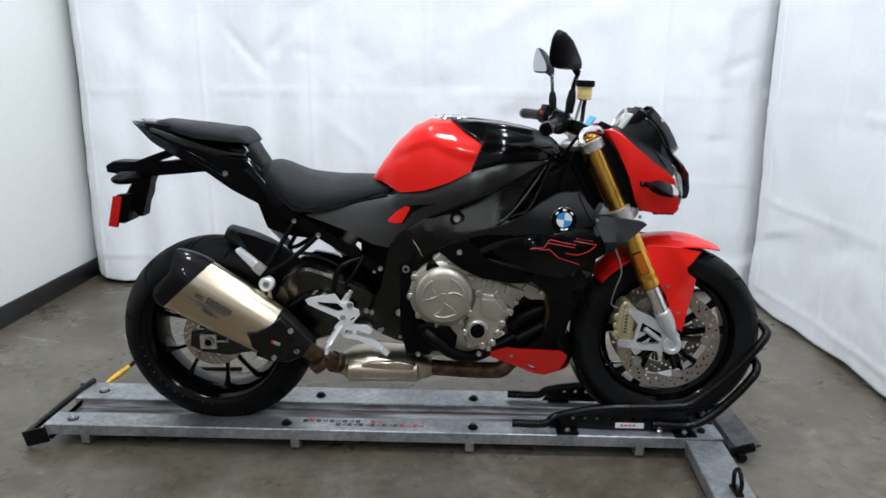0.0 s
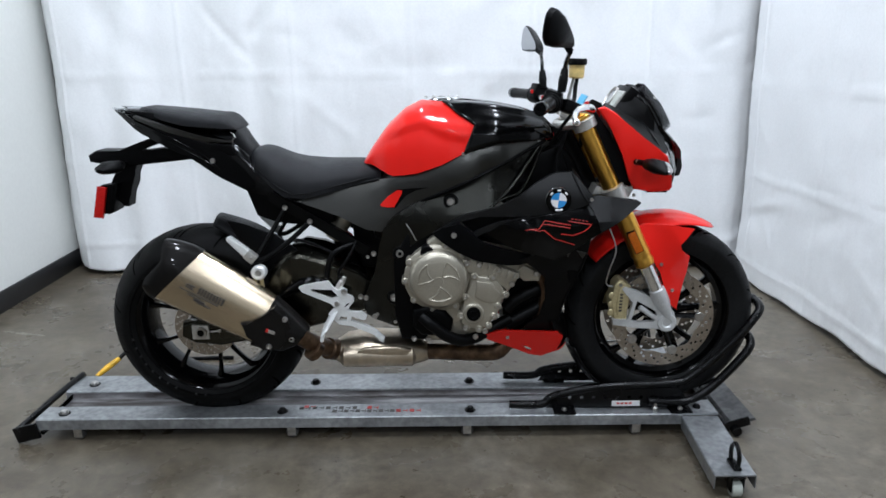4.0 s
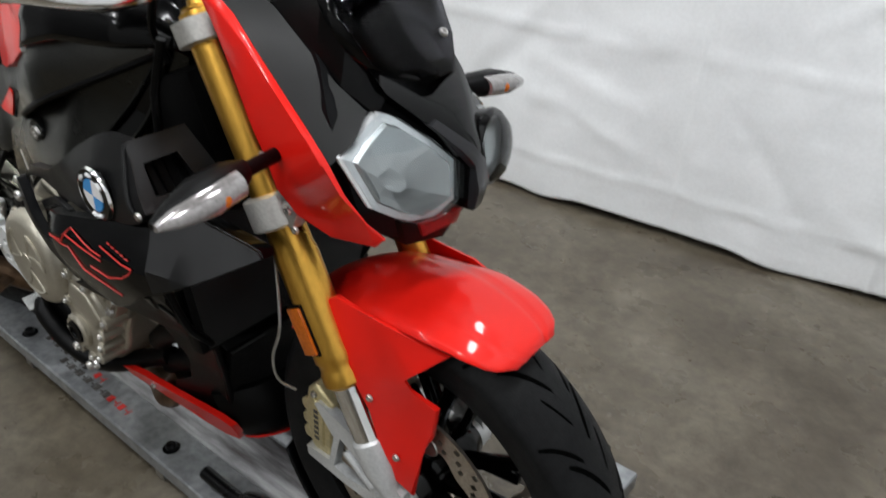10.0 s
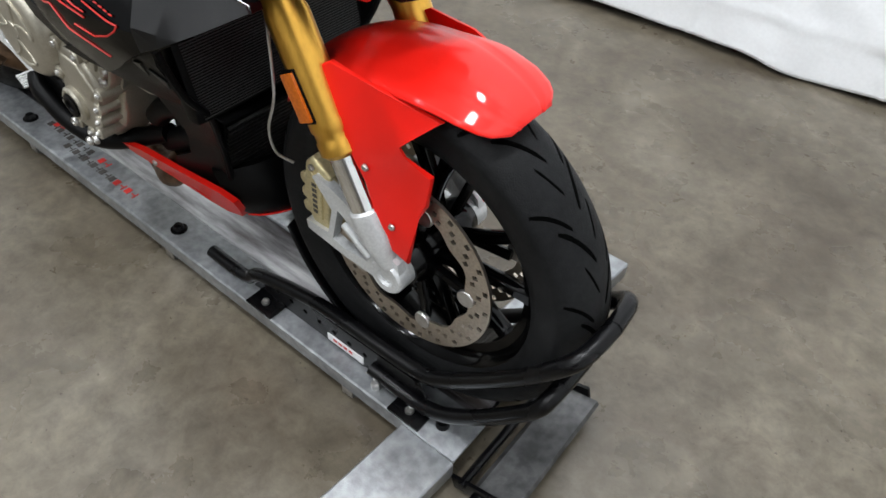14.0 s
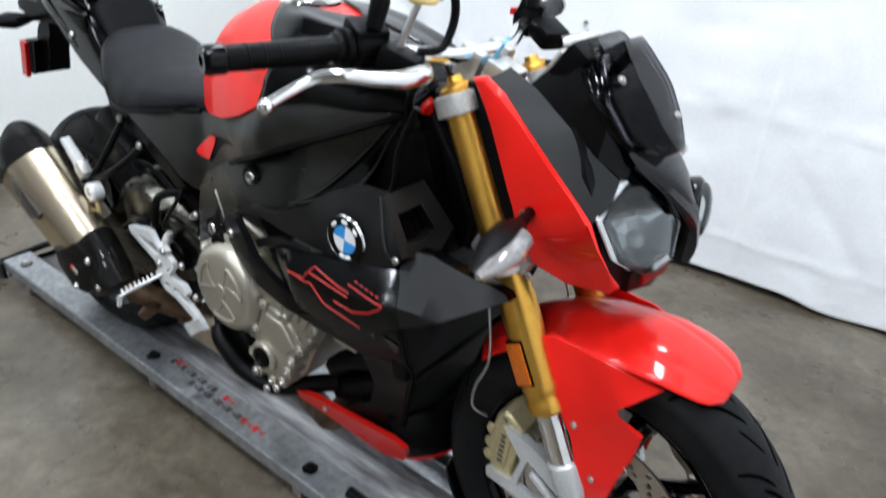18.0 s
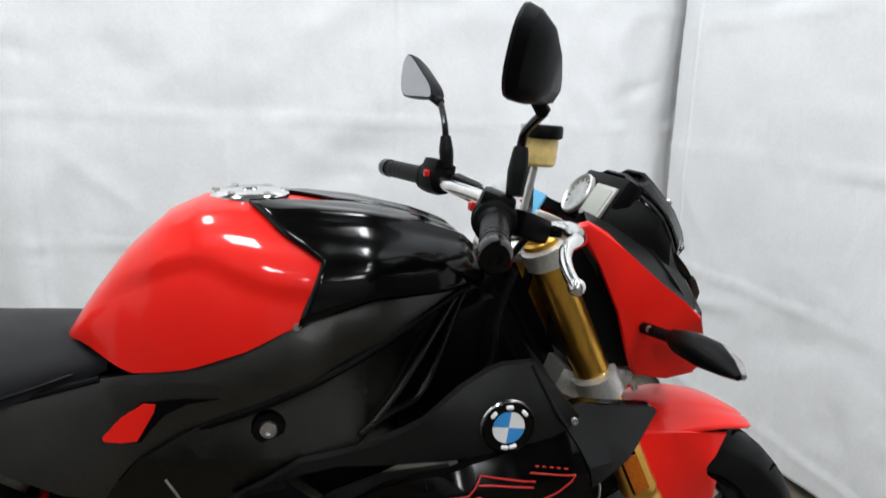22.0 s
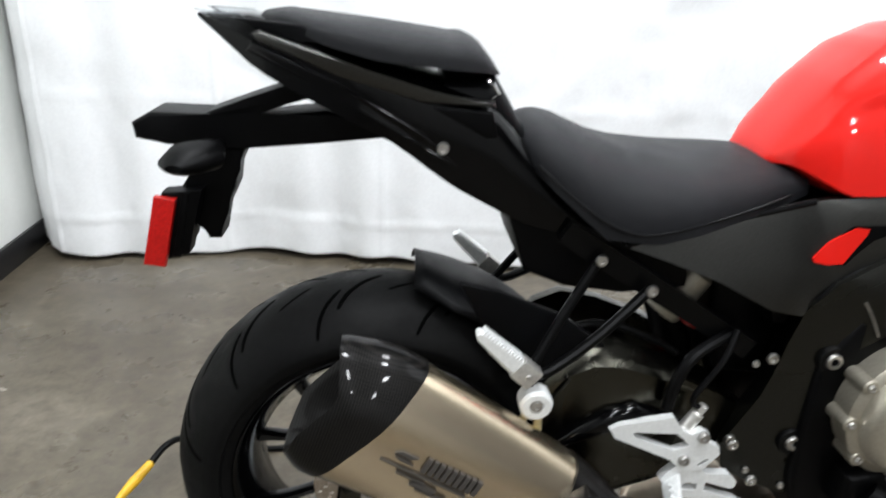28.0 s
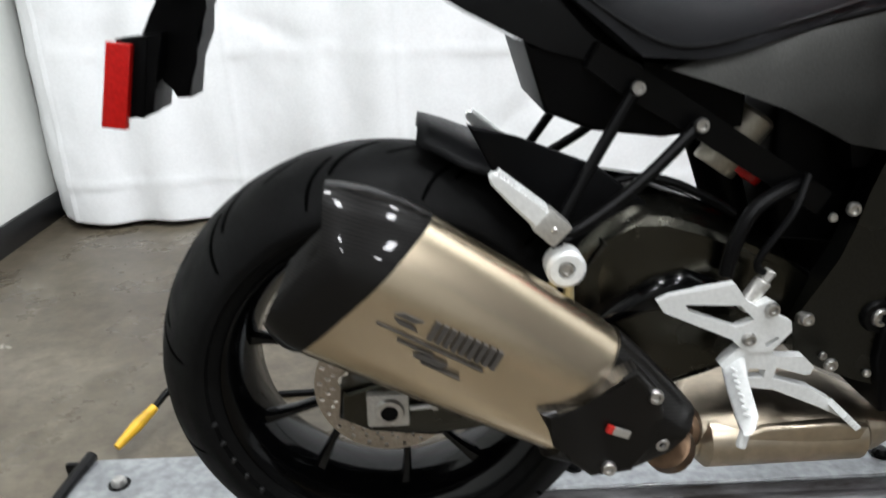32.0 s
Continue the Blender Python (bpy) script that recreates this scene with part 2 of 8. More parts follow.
def concrete_material():
    """Sealed shop concrete: brown-grey, cloudy at two scales, with dark specks, pale wear and a thin polish."""
    m = material("sealed_concrete", (0.17, 0.15, 0.125), 0.38)
    nt = m.node_tree
    b = nt.nodes["Principled BSDF"]
    tc = nt.nodes.new("ShaderNodeTexCoord")

    def tex(scale, detail, dist=0.0, rough=0.6):
        n = nt.nodes.new("ShaderNodeTexNoise")
        for k, v in (("Scale", scale), ("Detail", detail), ("Distortion", dist), ("Roughness", rough)):
            n.inputs[k].default_value = v
        nt.links.new(tc.outputs["Object"], n.inputs["Vector"])
        return n.outputs["Fac"]

    def ramp(fac, stops):
        r = nt.nodes.new("ShaderNodeValToRGB")
        while len(r.color_ramp.elements) < len(stops):
            r.color_ramp.elements.new(0.5)
        for e, (p, c) in zip(r.color_ramp.elements, stops):
            e.position, e.color = p, (*c, 1)
        nt.links.new(fac, r.inputs[0])
        return r.outputs[0]

    def mul(a, c):
        x = nt.nodes.new("ShaderNodeMix")
        x.data_type, x.blend_type = "RGBA", "MULTIPLY"
        x.inputs[0].default_value = 1
        nt.links.new(a, x.inputs[6])
        nt.links.new(c, x.inputs[7])
        return x.outputs[2]

    base = ramp(tex(1.6, 8, 0.6), [(0.28, (0.056, 0.044, 0.030)), (0.42, (0.083, 0.069, 0.050)), (0.55, (0.108, 0.093, 0.069)), (0.74, (0.160, 0.142, 0.114))])
    fine = ramp(tex(22, 8, 0.3, 0.7), [(0.32, (0.66, 0.64, 0.62)), (0.68, (1.24, 1.24, 1.23))])
    cloud = ramp(tex(5.5, 9, 1.2, 0.65), [(0.30, (0.82, 0.81, 0.78)), (0.50, (1.04, 1.04, 1.03)), (0.70, (1.28, 1.28, 1.27))])
    speck = ramp(tex(75, 3), [(0.27, (0.45, 0.42, 0.4)), (0.33, (1, 1, 1))])
    nt.links.new(mul(mul(mul(base, fine), cloud), speck), b.inputs["Base Color"])
    rr = nt.nodes.new("ShaderNodeMapRange")
    for k, v in zip((1, 2, 3, 4), (0.3, 0.7, 0.20, 0.42)):
        rr.inputs[k].default_value = v
    nt.links.new(tex(5, 6), rr.inputs[0])
    nt.links.new(rr.outputs[0], b.inputs["Roughness"])
    bn = nt.nodes.new("ShaderNodeBump")
    bn.inputs["Strength"].default_value, bn.inputs["Distance"].default_value = 0.25, 0.002
    nt.links.new(tex(60, 5), bn.inputs["Height"])
    nt.links.new(bn.outputs["Normal"], b.inputs["Normal"])
    return m


CONCRETE = concrete_material()


def channel_material():
    """Worn steel channel: pale zinc with long streaks of brown dirt where tyres have run."""
    m = material("worn_channel_steel", (0.46, 0.47, 0.50), 0.34, metal=0.5, bump=0.15, bump_scale=200)
    nt = m.node_tree
    b = nt.nodes["Principled BSDF"]
    tc, mp, no, cr = (nt.nodes.new("ShaderNode" + k) for k in ("TexCoord", "Mapping", "TexNoise", "ValToRGB"))
    mp.inputs["Scale"].default_value = (2.2, 16, 8)
    no.inputs["Scale"].default_value, no.inputs["Detail"].default_value, no.inputs["Roughness"].default_value = 1.3, 9, 0.62
    nt.links.new(tc.outputs["Object"], mp.inputs[0])
    nt.links.new(mp.outputs[0], no.inputs["Vector"])
    nt.links.new(no.outputs["Fac"], cr.inputs[0])
    for e, (p, c) in zip((cr.color_ramp.elements[0], cr.color_ramp.elements[1], cr.color_ramp.elements.new(0.5)), ((0.40, (0.045, 0.036, 0.032)), (0.72, (0.40, 0.41, 0.45)), (0.52, (0.17, 0.165, 0.17)))):
        e.position, e.color = p, (*c, 1)
    nt.links.new(cr.outputs[0], b.inputs["Base Color"])
    return m


CHANNEL = channel_material()


def cloth_material():
    """White polyester sheeting, a little see-through to light, with a fine weave and soft greying."""
    m = material("white_sheeting", (0.83, 0.84, 0.85), 0.7, grain=0.02, grain_scale=90, stain=0.03, stain_scale=1.2, bump=0.25, bump_scale=60, spec=0.3)
    b = m.node_tree.nodes["Principled BSDF"]
    b.inputs["Sheen Weight"].default_value = 0.15
    return m


CLOTH = cloth_material()


# ---- mesh helpers ----
def finish(name, bm, mat, angle=35.0):
    bmesh.ops.recalc_face_normals(bm, faces=bm.faces)
    me = bpy.data.meshes.new(name)
    for f in bm.faces:
        f.smooth = True
    bm.to_mesh(me)
    bm.free()
    me.set_sharp_from_angle(angle=radians(angle))
    for k in (mat if isinstance(mat, (list, tuple)) else [mat]):
        me.materials.append(k)
    return me


def hang(ob, parent):
    """Makes ob a part of its thing and leaves it where it is."""
    ob.parent = parent
    ob.matrix_parent_inverse = Matrix.Translation(-parent.location) if parent.type == "EMPTY" else Matrix()
    return ob


def part(name, bm, mat, parent, label="", angle=35.0):
    ob = new(name, finish(name, bm, mat, angle) if isinstance(bm, bmesh.types.BMesh) else bm)
    if parent is not None:
        hang(ob, parent)
    return tagged(ob, label)


def thing(name, place, label, category, group="", kind=""):
    ob = new(name)
    ob.empty_display_size = 0.1
    ob.location = place
    return tagged(ob, label, category, group, kind)


def interp(table, x):
    xs, ys = zip(*table)
    return float(np.interp(x, xs, ys))


def smooth_line(pts, steps=6, closed=False):
    """Catmull-Rom through the points."""
    p = [Vector(q) for q in pts]
    n, out = len(p), []
    for i in range(n if closed else n - 1):
        a, b, c, d = ((p[(i + k - 1) % n] for k in range(4)) if closed else (p[max(0, min(n - 1, i + k - 1))] for k in range(4)))
        for s in range(steps):
            t = s / steps
            out.append(0.5 * (2 * b + (c - a) * t + (2 * a - 5 * b + 4 * c - d) * t * t + (3 * b - a - 3 * c + d) * t ** 3))
    if not closed:
        out.append(p[-1])
    return out


def rings(bm, loops, close=True, cap=True):
    """Skins a row of equal loops of points."""
    vs = [[bm.verts.new(p) for p in loop] for loop in loops]
    n = len(vs[0])
    for a, b in zip(vs, vs[1:]):
        for i in range(n if close else n - 1):
            bm.faces.new((a[i], a[(i + 1) % n], b[(i + 1) % n], b[i]))
    if cap and close:
        bm.faces.new(vs[0])
        bm.faces.new(vs[-1][::-1])
    return vs


def tube(bm, pts, r, n=10, steps=5, smooth=True, closed=False):
    """A bent round bar through the points; r may be a number or one for each point."""
    radii = r if isinstance(r, (list, tuple)) else [r] * len(pts)
    line = smooth_line(pts, steps, closed) if smooth and len(pts) > 2 else [Vector(p) for p in pts]
    m = len(line)
    loops, side = [], None
    for i, p in enumerate(line):
        if closed:
            d = (line[(i + 1) % m] - line[i - 1]).normalized()
        else:
            d = (line[min(i + 1, m - 1)] - line[max(i - 1, 0)]).normalized()
        if side is None:
            side = d.orthogonal().normalized()
        side = (side - d * side.dot(d)).normalized()
        up = d.cross(side)
        rad = float(np.interp(i / max(1, m - 1) * (len(radii) - 1), range(len(radii)), radii))
        loops.append([p + rad * (math.cos(2 * math.pi * k / n) * side + math.sin(2 * math.pi * k / n) * up) for k in range(n)])
    if closed:
        loops.append(loops[0])
        rings(bm, loops, cap=False)
        bmesh.ops.remove_doubles(bm, verts=bm.verts, dist=1e-5)
    else:
        rings(bm, loops)
    return bm


def rod(bm, a, b, r, n=16, bevel=0.0015):
    """A straight round bar with softened ends."""
    a, b = Vector(a), Vector(b)
    d = (b - a).normalized()
    s = d.orthogonal().normalized()
    u = d.cross(s)
    bevel = min(bevel, r * 0.5)
    loops = []
    for p, rad in ((a, r - bevel), (a + d * bevel, r), (b - d * bevel, r), (b, r - bevel)):
        loops.append([p + rad * (math.cos(2 * math.pi * k / n) * s + math.sin(2 * math.pi * k / n) * u) for k in range(n)])
    rings(bm, loops)
    return bm


def lathe(bm, profile, centre, axis=(0, 1, 0), n=48, cap=True):
    """Turns a profile of (radius, along) about an axis through centre."""
    c, d = Vector(centre), Vector(axis).normalized()
    s = d.orthogonal().normalized() if abs(d.y) < 0.99 else Vector((1, 0, 0))
    u = d.cross(s)
    loops = [[c + d * h + max(r, 1e-4) * (math.cos(2 * math.pi * k / n) * s + math.sin(2 * math.pi * k / n) * u) for k in range(n)] for r, h in profile]
    rings(bm, loops, cap=cap)
    return bm


def block(bm, centre, size, turn=None, bevel=0.003):
    """A box with softened edges; turn: Euler degrees."""
    made = bmesh.ops.create_cube(bm, size=1)["verts"]
    m = Matrix.Translation(centre) @ (Euler([radians(a) for a in turn]).to_matrix().to_4x4() if turn else Matrix()) @ Matrix.Diagonal((*size, 1))
    bmesh.ops.transform(bm, matrix=m, verts=made)
    if bevel:
        bmesh.ops.bevel(bm, geom=list({e for v in made for e in v.link_edges}), offset=min(bevel, min(size) * 0.4), segments=2, affect="EDGES", profile=0.6)
    return bm


def slab(bm, outline, yf, thick, side=-1, bevel=0.004, segments=3):
    """A moulded panel: an outline in x, z; its outer face lies at y = side * yf(x, z) and its back thick further in."""
    f = yf if callable(yf) else (lambda x, z: yf)
    front = [bm.verts.new((x, side * f(x, z), z)) for x, z in outline]
    back = [bm.verts.new((x, side * (f(x, z) - thick), z)) for x, z in outline]
    n = len(outline)
    face = bm.faces.new(front)
    bm.faces.new(back[::-1])
    for i in range(n):
        bm.faces.new((front[i], back[i], back[(i + 1) % n], front[(i + 1) % n]))
    if bevel:
        bmesh.ops.bevel(bm, geom=list(face.edges), offset=bevel, segments=segments, affect="EDGES", profile=0.5)
    bmesh.ops.triangulate(bm, faces=[g for g in bm.faces if len(g.verts) > 4])
    return bm


def shell(bm, outline, yf, thick, side=-1, edge=0.004, cell=0.03):
    """A curved moulded panel: the outline in x, z is cut into small cells and laid on y = side * yf(x, z), with a rounded rim and a back."""
    face = bm.faces.new([bm.verts.new((x, 0, z)) for x, z in outline])
    rim_verts = set(face.verts)
    if edge:
        bmesh.ops.inset_individual(bm, faces=[face], thickness=edge, use_even_offset=True)
    bmesh.ops.triangulate(bm, faces=bm.faces[:])
    xs, zs = [p[0] for p in outline], [p[1] for p in outline]
    for lo, hi, axis in ((min(xs), max(xs), Vector((1, 0, 0))), (min(zs), max(zs), Vector((0, 0, 1)))):
        for k in range(1, int((hi - lo) / cell) + 1):
            bmesh.ops.bisect_plane(bm, geom=bm.verts[:] + bm.edges[:] + bm.faces[:], dist=1e-6, plane_co=axis * (lo + k * cell), plane_no=axis)
    bmesh.ops.triangulate(bm, faces=[f for f in bm.faces if len(f.verts) > 4])
    border = {v for e in bm.edges if len(e.link_faces) == 1 for v in e.verts}
    back = bmesh.ops.extrude_face_region(bm, geom=bm.faces[:])["geom"]
    back = {g for g in back if isinstance(g, bmesh.types.BMVert)}
    for v in bm.verts:
        y = yf(v.co.x, v.co.z)
        v.co.y = side * (y - thick if v in back else y - (edge * 0.7 if v in border or v in rim_verts else 0.0))
    return bm


def slab_with_holes(bm, outline, holes, y_out, thick, side=-1):
    """A flat plate in x, z with windows through it, bridged edge to edge."""
    def loops(y):
        return [[bm.verts.new((x, y, z)) for x, z in ring] for ring in (outline, *holes)]
    a, b = loops(side * y_out), loops(side * (y_out - thick))
    for ring_a, ring_b in zip(a, b):
        n = len(ring_a)
        for i in range(n):
            bm.faces.new((ring_a[i], ring_a[(i + 1) % n], ring_b[(i + 1) % n], ring_b[i]))
    for rs in (a, b):
        edges = []
        for ring in rs:
            edges += [bm.edges.get((ring[i], ring[(i + 1) % len(ring)])) for i in range(len(ring))]
        bmesh.ops.triangle_fill(bm, edges=edges, use_beauty=True, use_dissolve=False)
    return bm


def hull_loft(bm, xs, top, low, wide, power=2.6, n=14, shift=None):
    """A body along x, alike on both sides: its crown, its lower edge and its half width as tables of x."""
    loops = []
    for x in xs:
        zt, zb, w = interp(top, x), interp(low, x), interp(wide, x)
        half = []
        for k in range(n + 1):
            a = math.pi / 2 * k / n
            half.append((w * math.sin(a) ** (2 / power), zb + (zt - zb) * math.cos(a) ** (2 / power)))
        loop = [Vector((x, y, z)) for y, z in half] + [Vector((x, w * 0.6, zb - 0.004)), Vector((x, -w * 0.6, zb - 0.004))] + [Vector((x, -y, z)) for y, z in half[:0:-1]]
        loops.append(loop)
    rings(bm, loops)
    return bm


def facet_loft(bm, secs, corners, soft=0.16, notch=None, way=(0, 0, 0)):
    """Skins many-sided sections with softened corners: each section as in section_loft, corners as (u, v) of its two half-axes."""
    n = len(corners)
    unit = []
    for k in range(n):
        a, b, c = (Vector((*corners[(k + j) % n], 0)) for j in (-1, 0, 1))
        p, q = b + (a - b).normalized() * min(soft, (a - b).length * 0.4), b + (c - b).normalized() * min(soft, (c - b).length * 0.4)
        for f in (0.0, 0.33, 0.67, 1.0):
            unit.append((p * (1 - f) ** 2 + b * (2 * f * (1 - f)) + q * f ** 2))
    notch = notch or [0.0] * len(secs)
    rings(bm, [[Vector(c) + Vector(u) * w.x + Vector(v) * w.y + Vector(way) * (d * max(0.0, 1 - abs(w.x - 0.35) / 0.75)) for w in unit] for (c, u, v, p), d in zip(secs, notch)])
    return bm


def section_loft(bm, secs, n=28):
    """Skins oval sections: centre, half-axis one, half-axis two, squareness."""
    loops = []
    for c, u, v, p in secs:
        c, u, v = Vector(c), Vector(u), Vector(v)
        loop = []
        for k in range(n):
            a = 2 * math.pi * k / n
            ca, sa = math.cos(a), math.sin(a)
            loop.append(c + u * math.copysign(abs(ca) ** (2 / p), ca) + v * math.copysign(abs(sa) ** (2 / p), sa))
        loops.append(loop)
    rings(bm, loops)
    return bm


def bolt_mesh(name, mat, r, h):
    """A button-head screw with a hexagon socket, its head towards -y."""
    bm = bmesh.new()
    prof = [(r, 0), (r, -h * 0.5), (r * 0.82, -h), (r * 0.52, -h), (r * 0.46, -h * 0.4), (0.0, -h * 0.4)]
    lathe(bm, prof, (0, 0, 0), n=12, cap=False)
    return finish(name, bm, mat, 40)


BOLT_S = bolt_mesh("bolt", STEEL, 0.0055, 0.004)
BOLT_M = bolt_mesh("bolt", STEEL, 0.0085, 0.006)
BOLT_L = bolt_mesh("bolt", STEEL, 0.0125, 0.008)


def bolt(parent, place, mesh=BOLT_S, turn=None):
    ob = new("bolt", mesh)
    ob.matrix_basis = Matrix.Translation(place) @ (Euler([radians(a) for a in turn]).to_matrix().to_4x4() if turn else Matrix())
    return hang(ob, parent)


# ---- the room ----
def room():
    bm = bmesh.new()
    block(bm, (0.8, -2.2, -0.06), (9.0, 9.2, 0.12), bevel=0)
    tagged(part("floor", bm, CONCRETE, None), "brown-grey sealed concrete floor with mottled stains", "floor", kind="structure")
    # white wall stands beside the sheets; the unseen stretch is added dark to dim reflections
    west = pose(-1.367, -2.2, 0, 0, 0, 1.2)
    for name, y0, y1, mat, label in (("wall_west", 1.0, 4.5, WALLP, "white painted wall with a black vinyl base"), ("wall_west_far", -4.5, 0.996, UNSEENW_DARK, "unseen stretch of wall, added dark to dim reflections")):
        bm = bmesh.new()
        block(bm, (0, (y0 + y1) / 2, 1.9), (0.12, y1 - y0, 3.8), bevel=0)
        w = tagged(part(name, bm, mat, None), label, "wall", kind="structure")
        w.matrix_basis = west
    bm = bmesh.new()
    block(bm, (0, 0, 0.051), (0.012, 8.9, 0.102), bevel=0.003)
    b = tagged(part("baseboard", bm, BASEB, None), "black vinyl baseboard along the white wall", "baseboard", kind="structure")
    b.matrix_basis = west @ pose(0.067, 0, 0)
    # unseen walls; the south one is kept light to brighten the bike's side
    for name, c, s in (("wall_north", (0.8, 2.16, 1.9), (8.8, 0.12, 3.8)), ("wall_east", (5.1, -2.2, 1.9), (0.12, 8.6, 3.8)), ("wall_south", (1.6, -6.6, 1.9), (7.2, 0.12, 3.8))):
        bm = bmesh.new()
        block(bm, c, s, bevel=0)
        tagged(part(name, bm, WALLP if name == "wall_north" else UNSEENW_LIGHT if name == "wall_south" else UNSEENW_DARK, None), "unseen plain wall added to close the room", "wall", kind="structure")
    bm = bmesh.new()
    block(bm, (0.8, 2.09, 0.051), (8.0, 0.012, 0.102), bevel=0.003)
    tagged(part("baseboard", bm, BASEB, None), "black vinyl baseboard behind the hanging sheets", "baseboard", kind="structure")
    # unseen ceiling, added to close the room; its dark tone is assumed
    bm = bmesh.new()
    block(bm, (0.8, -2.2, 3.85), (9.0, 9.2, 0.1), bevel=0)
    tagged(part("ceiling", bm, CEILP, None), "unseen dark ceiling deck added high above the floor", "ceiling", kind="structure")
    # the housings at y -5.4 belong to the two added fill lamps
    for lx, ly, sx, sy, _ in LAMPS:
        t = thing("ceiling_light", (lx, ly, LAMP_Z), "white rectangular housing of an unseen ceiling lamp", "lamp", "ceiling lamps")
        bm = bmesh.new()
        block(bm, (lx, ly, LAMP_Z + 0.042), (sx + 0.08, sy + 0.08, 0.07), bevel=0.01)
        part("housing", bm, HOUSING, t)


def sheet_curtain(name, path, height, seed, label, folds, crease, lean=0.0, gather=((0, 1), (9, 1))):
    """A hanging sheet: path is its line on the floor; soft vertical folds grow towards the hem, and pressed creases cross it."""
    line = smooth_line([(x, y, 0) for x, y in path], 60)
    step = [0.0]
    for a, b in zip(line, line[1:]):
        step.append(step[-1] + (b - a).length)
    rows = 150
    rng = random.Random(seed)
    marks = [(rng.uniform(0, step[-1]), rng.uniform(0.15, height * 0.75), rng.uniform(0.02, 0.07), rng.uniform(0.10, 0.35), rng.uniform(-0.9, 0.9), rng.uniform(-1, 1)) for _ in range(crease)]
    bm = bmesh.new()
    grid = []
    for i, (p, s) in enumerate(zip(line, step)):
        d = (line[min(i + 1, len(line) - 1)] - line[max(i - 1, 0)]).normalized()
        nrm = Vector((d.y, -d.x, 0))
        hem = 0.023 + 0.008 * math.sin(s * 5.1 + seed) + 0.006 * math.sin(s * 13.7)
        col = []
        for j in range(rows + 1):
            z = hem + (height - hem) * (j / rows) ** 1.15
            low = max(0.0, 1 - z / 2.6)
            off = 0.0
            for k, (f, a) in enumerate(folds):
                off += a * (0.35 + 0.65 * low) * math.sin(f * s + seed * 1.7 * (k + 1) + 0.5 * math.sin(z * (0.8 + 0.4 * k)))
            off *= interp(gather, s)
            off += 0.016 * noise.noise(Vector((s * 1.7, z * 1.1, seed * 3.1)))
            off += 0.006 * noise.noise(Vector((s * 6.0, z * 4.2, seed * 5.3)))
            off += 0.0022 * noise.noise(Vector((s * 22.0, z * 18.0, seed)))
            # pressed fold lines of the packed sheet
            for pitch, q in ((0.46, z), (0.62, s)):
                u = (q / pitch + 0.13 * seed) % 1.0
                off += 0.0048 * max(0.0, 1 - abs(u - 0.5) * pitch / 0.016)
            # slanting wrinkles
            for ms, mz, mw, ml, ma, sg in marks:
                ds, dz = s - ms, z - mz
                if abs(ds) < 0.4 and abs(dz) < 0.4:
                    u = ds * math.cos(ma) + dz * math.sin(ma)
                    v = -ds * math.sin(ma) + dz * math.cos(ma)
                    off += 0.0075 * sg * math.exp(-(v / mw) ** 2 - (u / ml) ** 2 * 2)
            q = p + nrm * off
            q.z = z
            q.x += lean * z
            col.append(bm.verts.new(q))
        grid.append(col)
    for a, b in zip(grid, grid[1:]):
        for j in range(rows):
            bm.faces.new((a[j], b[j], b[j + 1], a[j + 1]))
    ob = part(name, bm, CLOTH, None, angle=80)
    so = ob.modifiers.new("thickness", "SOLIDIFY")
    so.thickness = 0.002
    return tagged(ob, label, "curtain", "white backdrop sheets")


room()
# a worn pale paint line left on the floor
rng = random.Random(8)
bm = bmesh.new()
for k in range(26):
    f = k / 25
    c = Vector((-1.215 + 0.20 * f, 0.80 - 0.055 * f + rng.uniform(-0.006, 0.006), 0.0))
    n = 7
    ring = [c + Vector((rng.uniform(0.006, 0.013) * math.cos(2 * math.pi * j / n), rng.uniform(0.003, 0.009) * math.sin(2 * math.pi * j / n), 0.0006)) for j in range(n)]
    rings(bm, [[q - Vector((0, 0, 0.0012)) for q in ring], ring])
tagged(part("floor_mark", bm, material("worn_floor_paint", (0.34, 0.32, 0.27), 0.6, grain=0.3, grain_scale=60), None), "worn pale paint line on the concrete", "floor mark", kind="structure")
sheet_curtain("backdrop_curtain", [(-1.36, 1.86), (-1.27, 1.70), (-1.12, 1.66), (-0.6, 1.70), (0.0, 1.64), (0.9, 1.58), (1.5, 1.60), (2.0, 1.66), (2.34, 1.70), (2.55, 1.73), (2.9, 1.78)], 3.4, 1,
              "white fabric backdrop sheet hanging in folds down to the floor", [(3.1, 0.016), (7.7, 0.010), (14.0, 0.006), (23.0, 0.007), (31.0, 0.004)], 150, -0.012, ((0, 1.6), (1.6, 1.5), (2.0, 0.6), (4, 0.5)))
sheet_curtain("backdrop_curtain", [(2.40, 1.63), (2.375, 1.48), (2.37, 1.3), (2.385, 0.6), (2.42, -0.2), (2.45, -1.1)], 3.4, 2,
              "white fabric backdrop sheet hung across the corner beside the front wheel", [(2.3, 0.014), (6.1, 0.008)], 60, -0.004, ((0, 0.7), (4, 0.7)))


# ---- the motorcycle ----
bike = thing("motorcycle", (0.72, 0.0, 0.05), "red and black naked sport motorcycle standing upright on a steel dolly", "motorcycle")
FC, RC = Vector((1.439, 0.0, 0.374)), Vector((0.004, 0.0, 0.366))


def crown(u, radius, bead, round_off):
    return radius - (radius - bead) * round_off * (0.75 * abs(u) ** 2.1 + 0.25 * abs(u) ** 6)


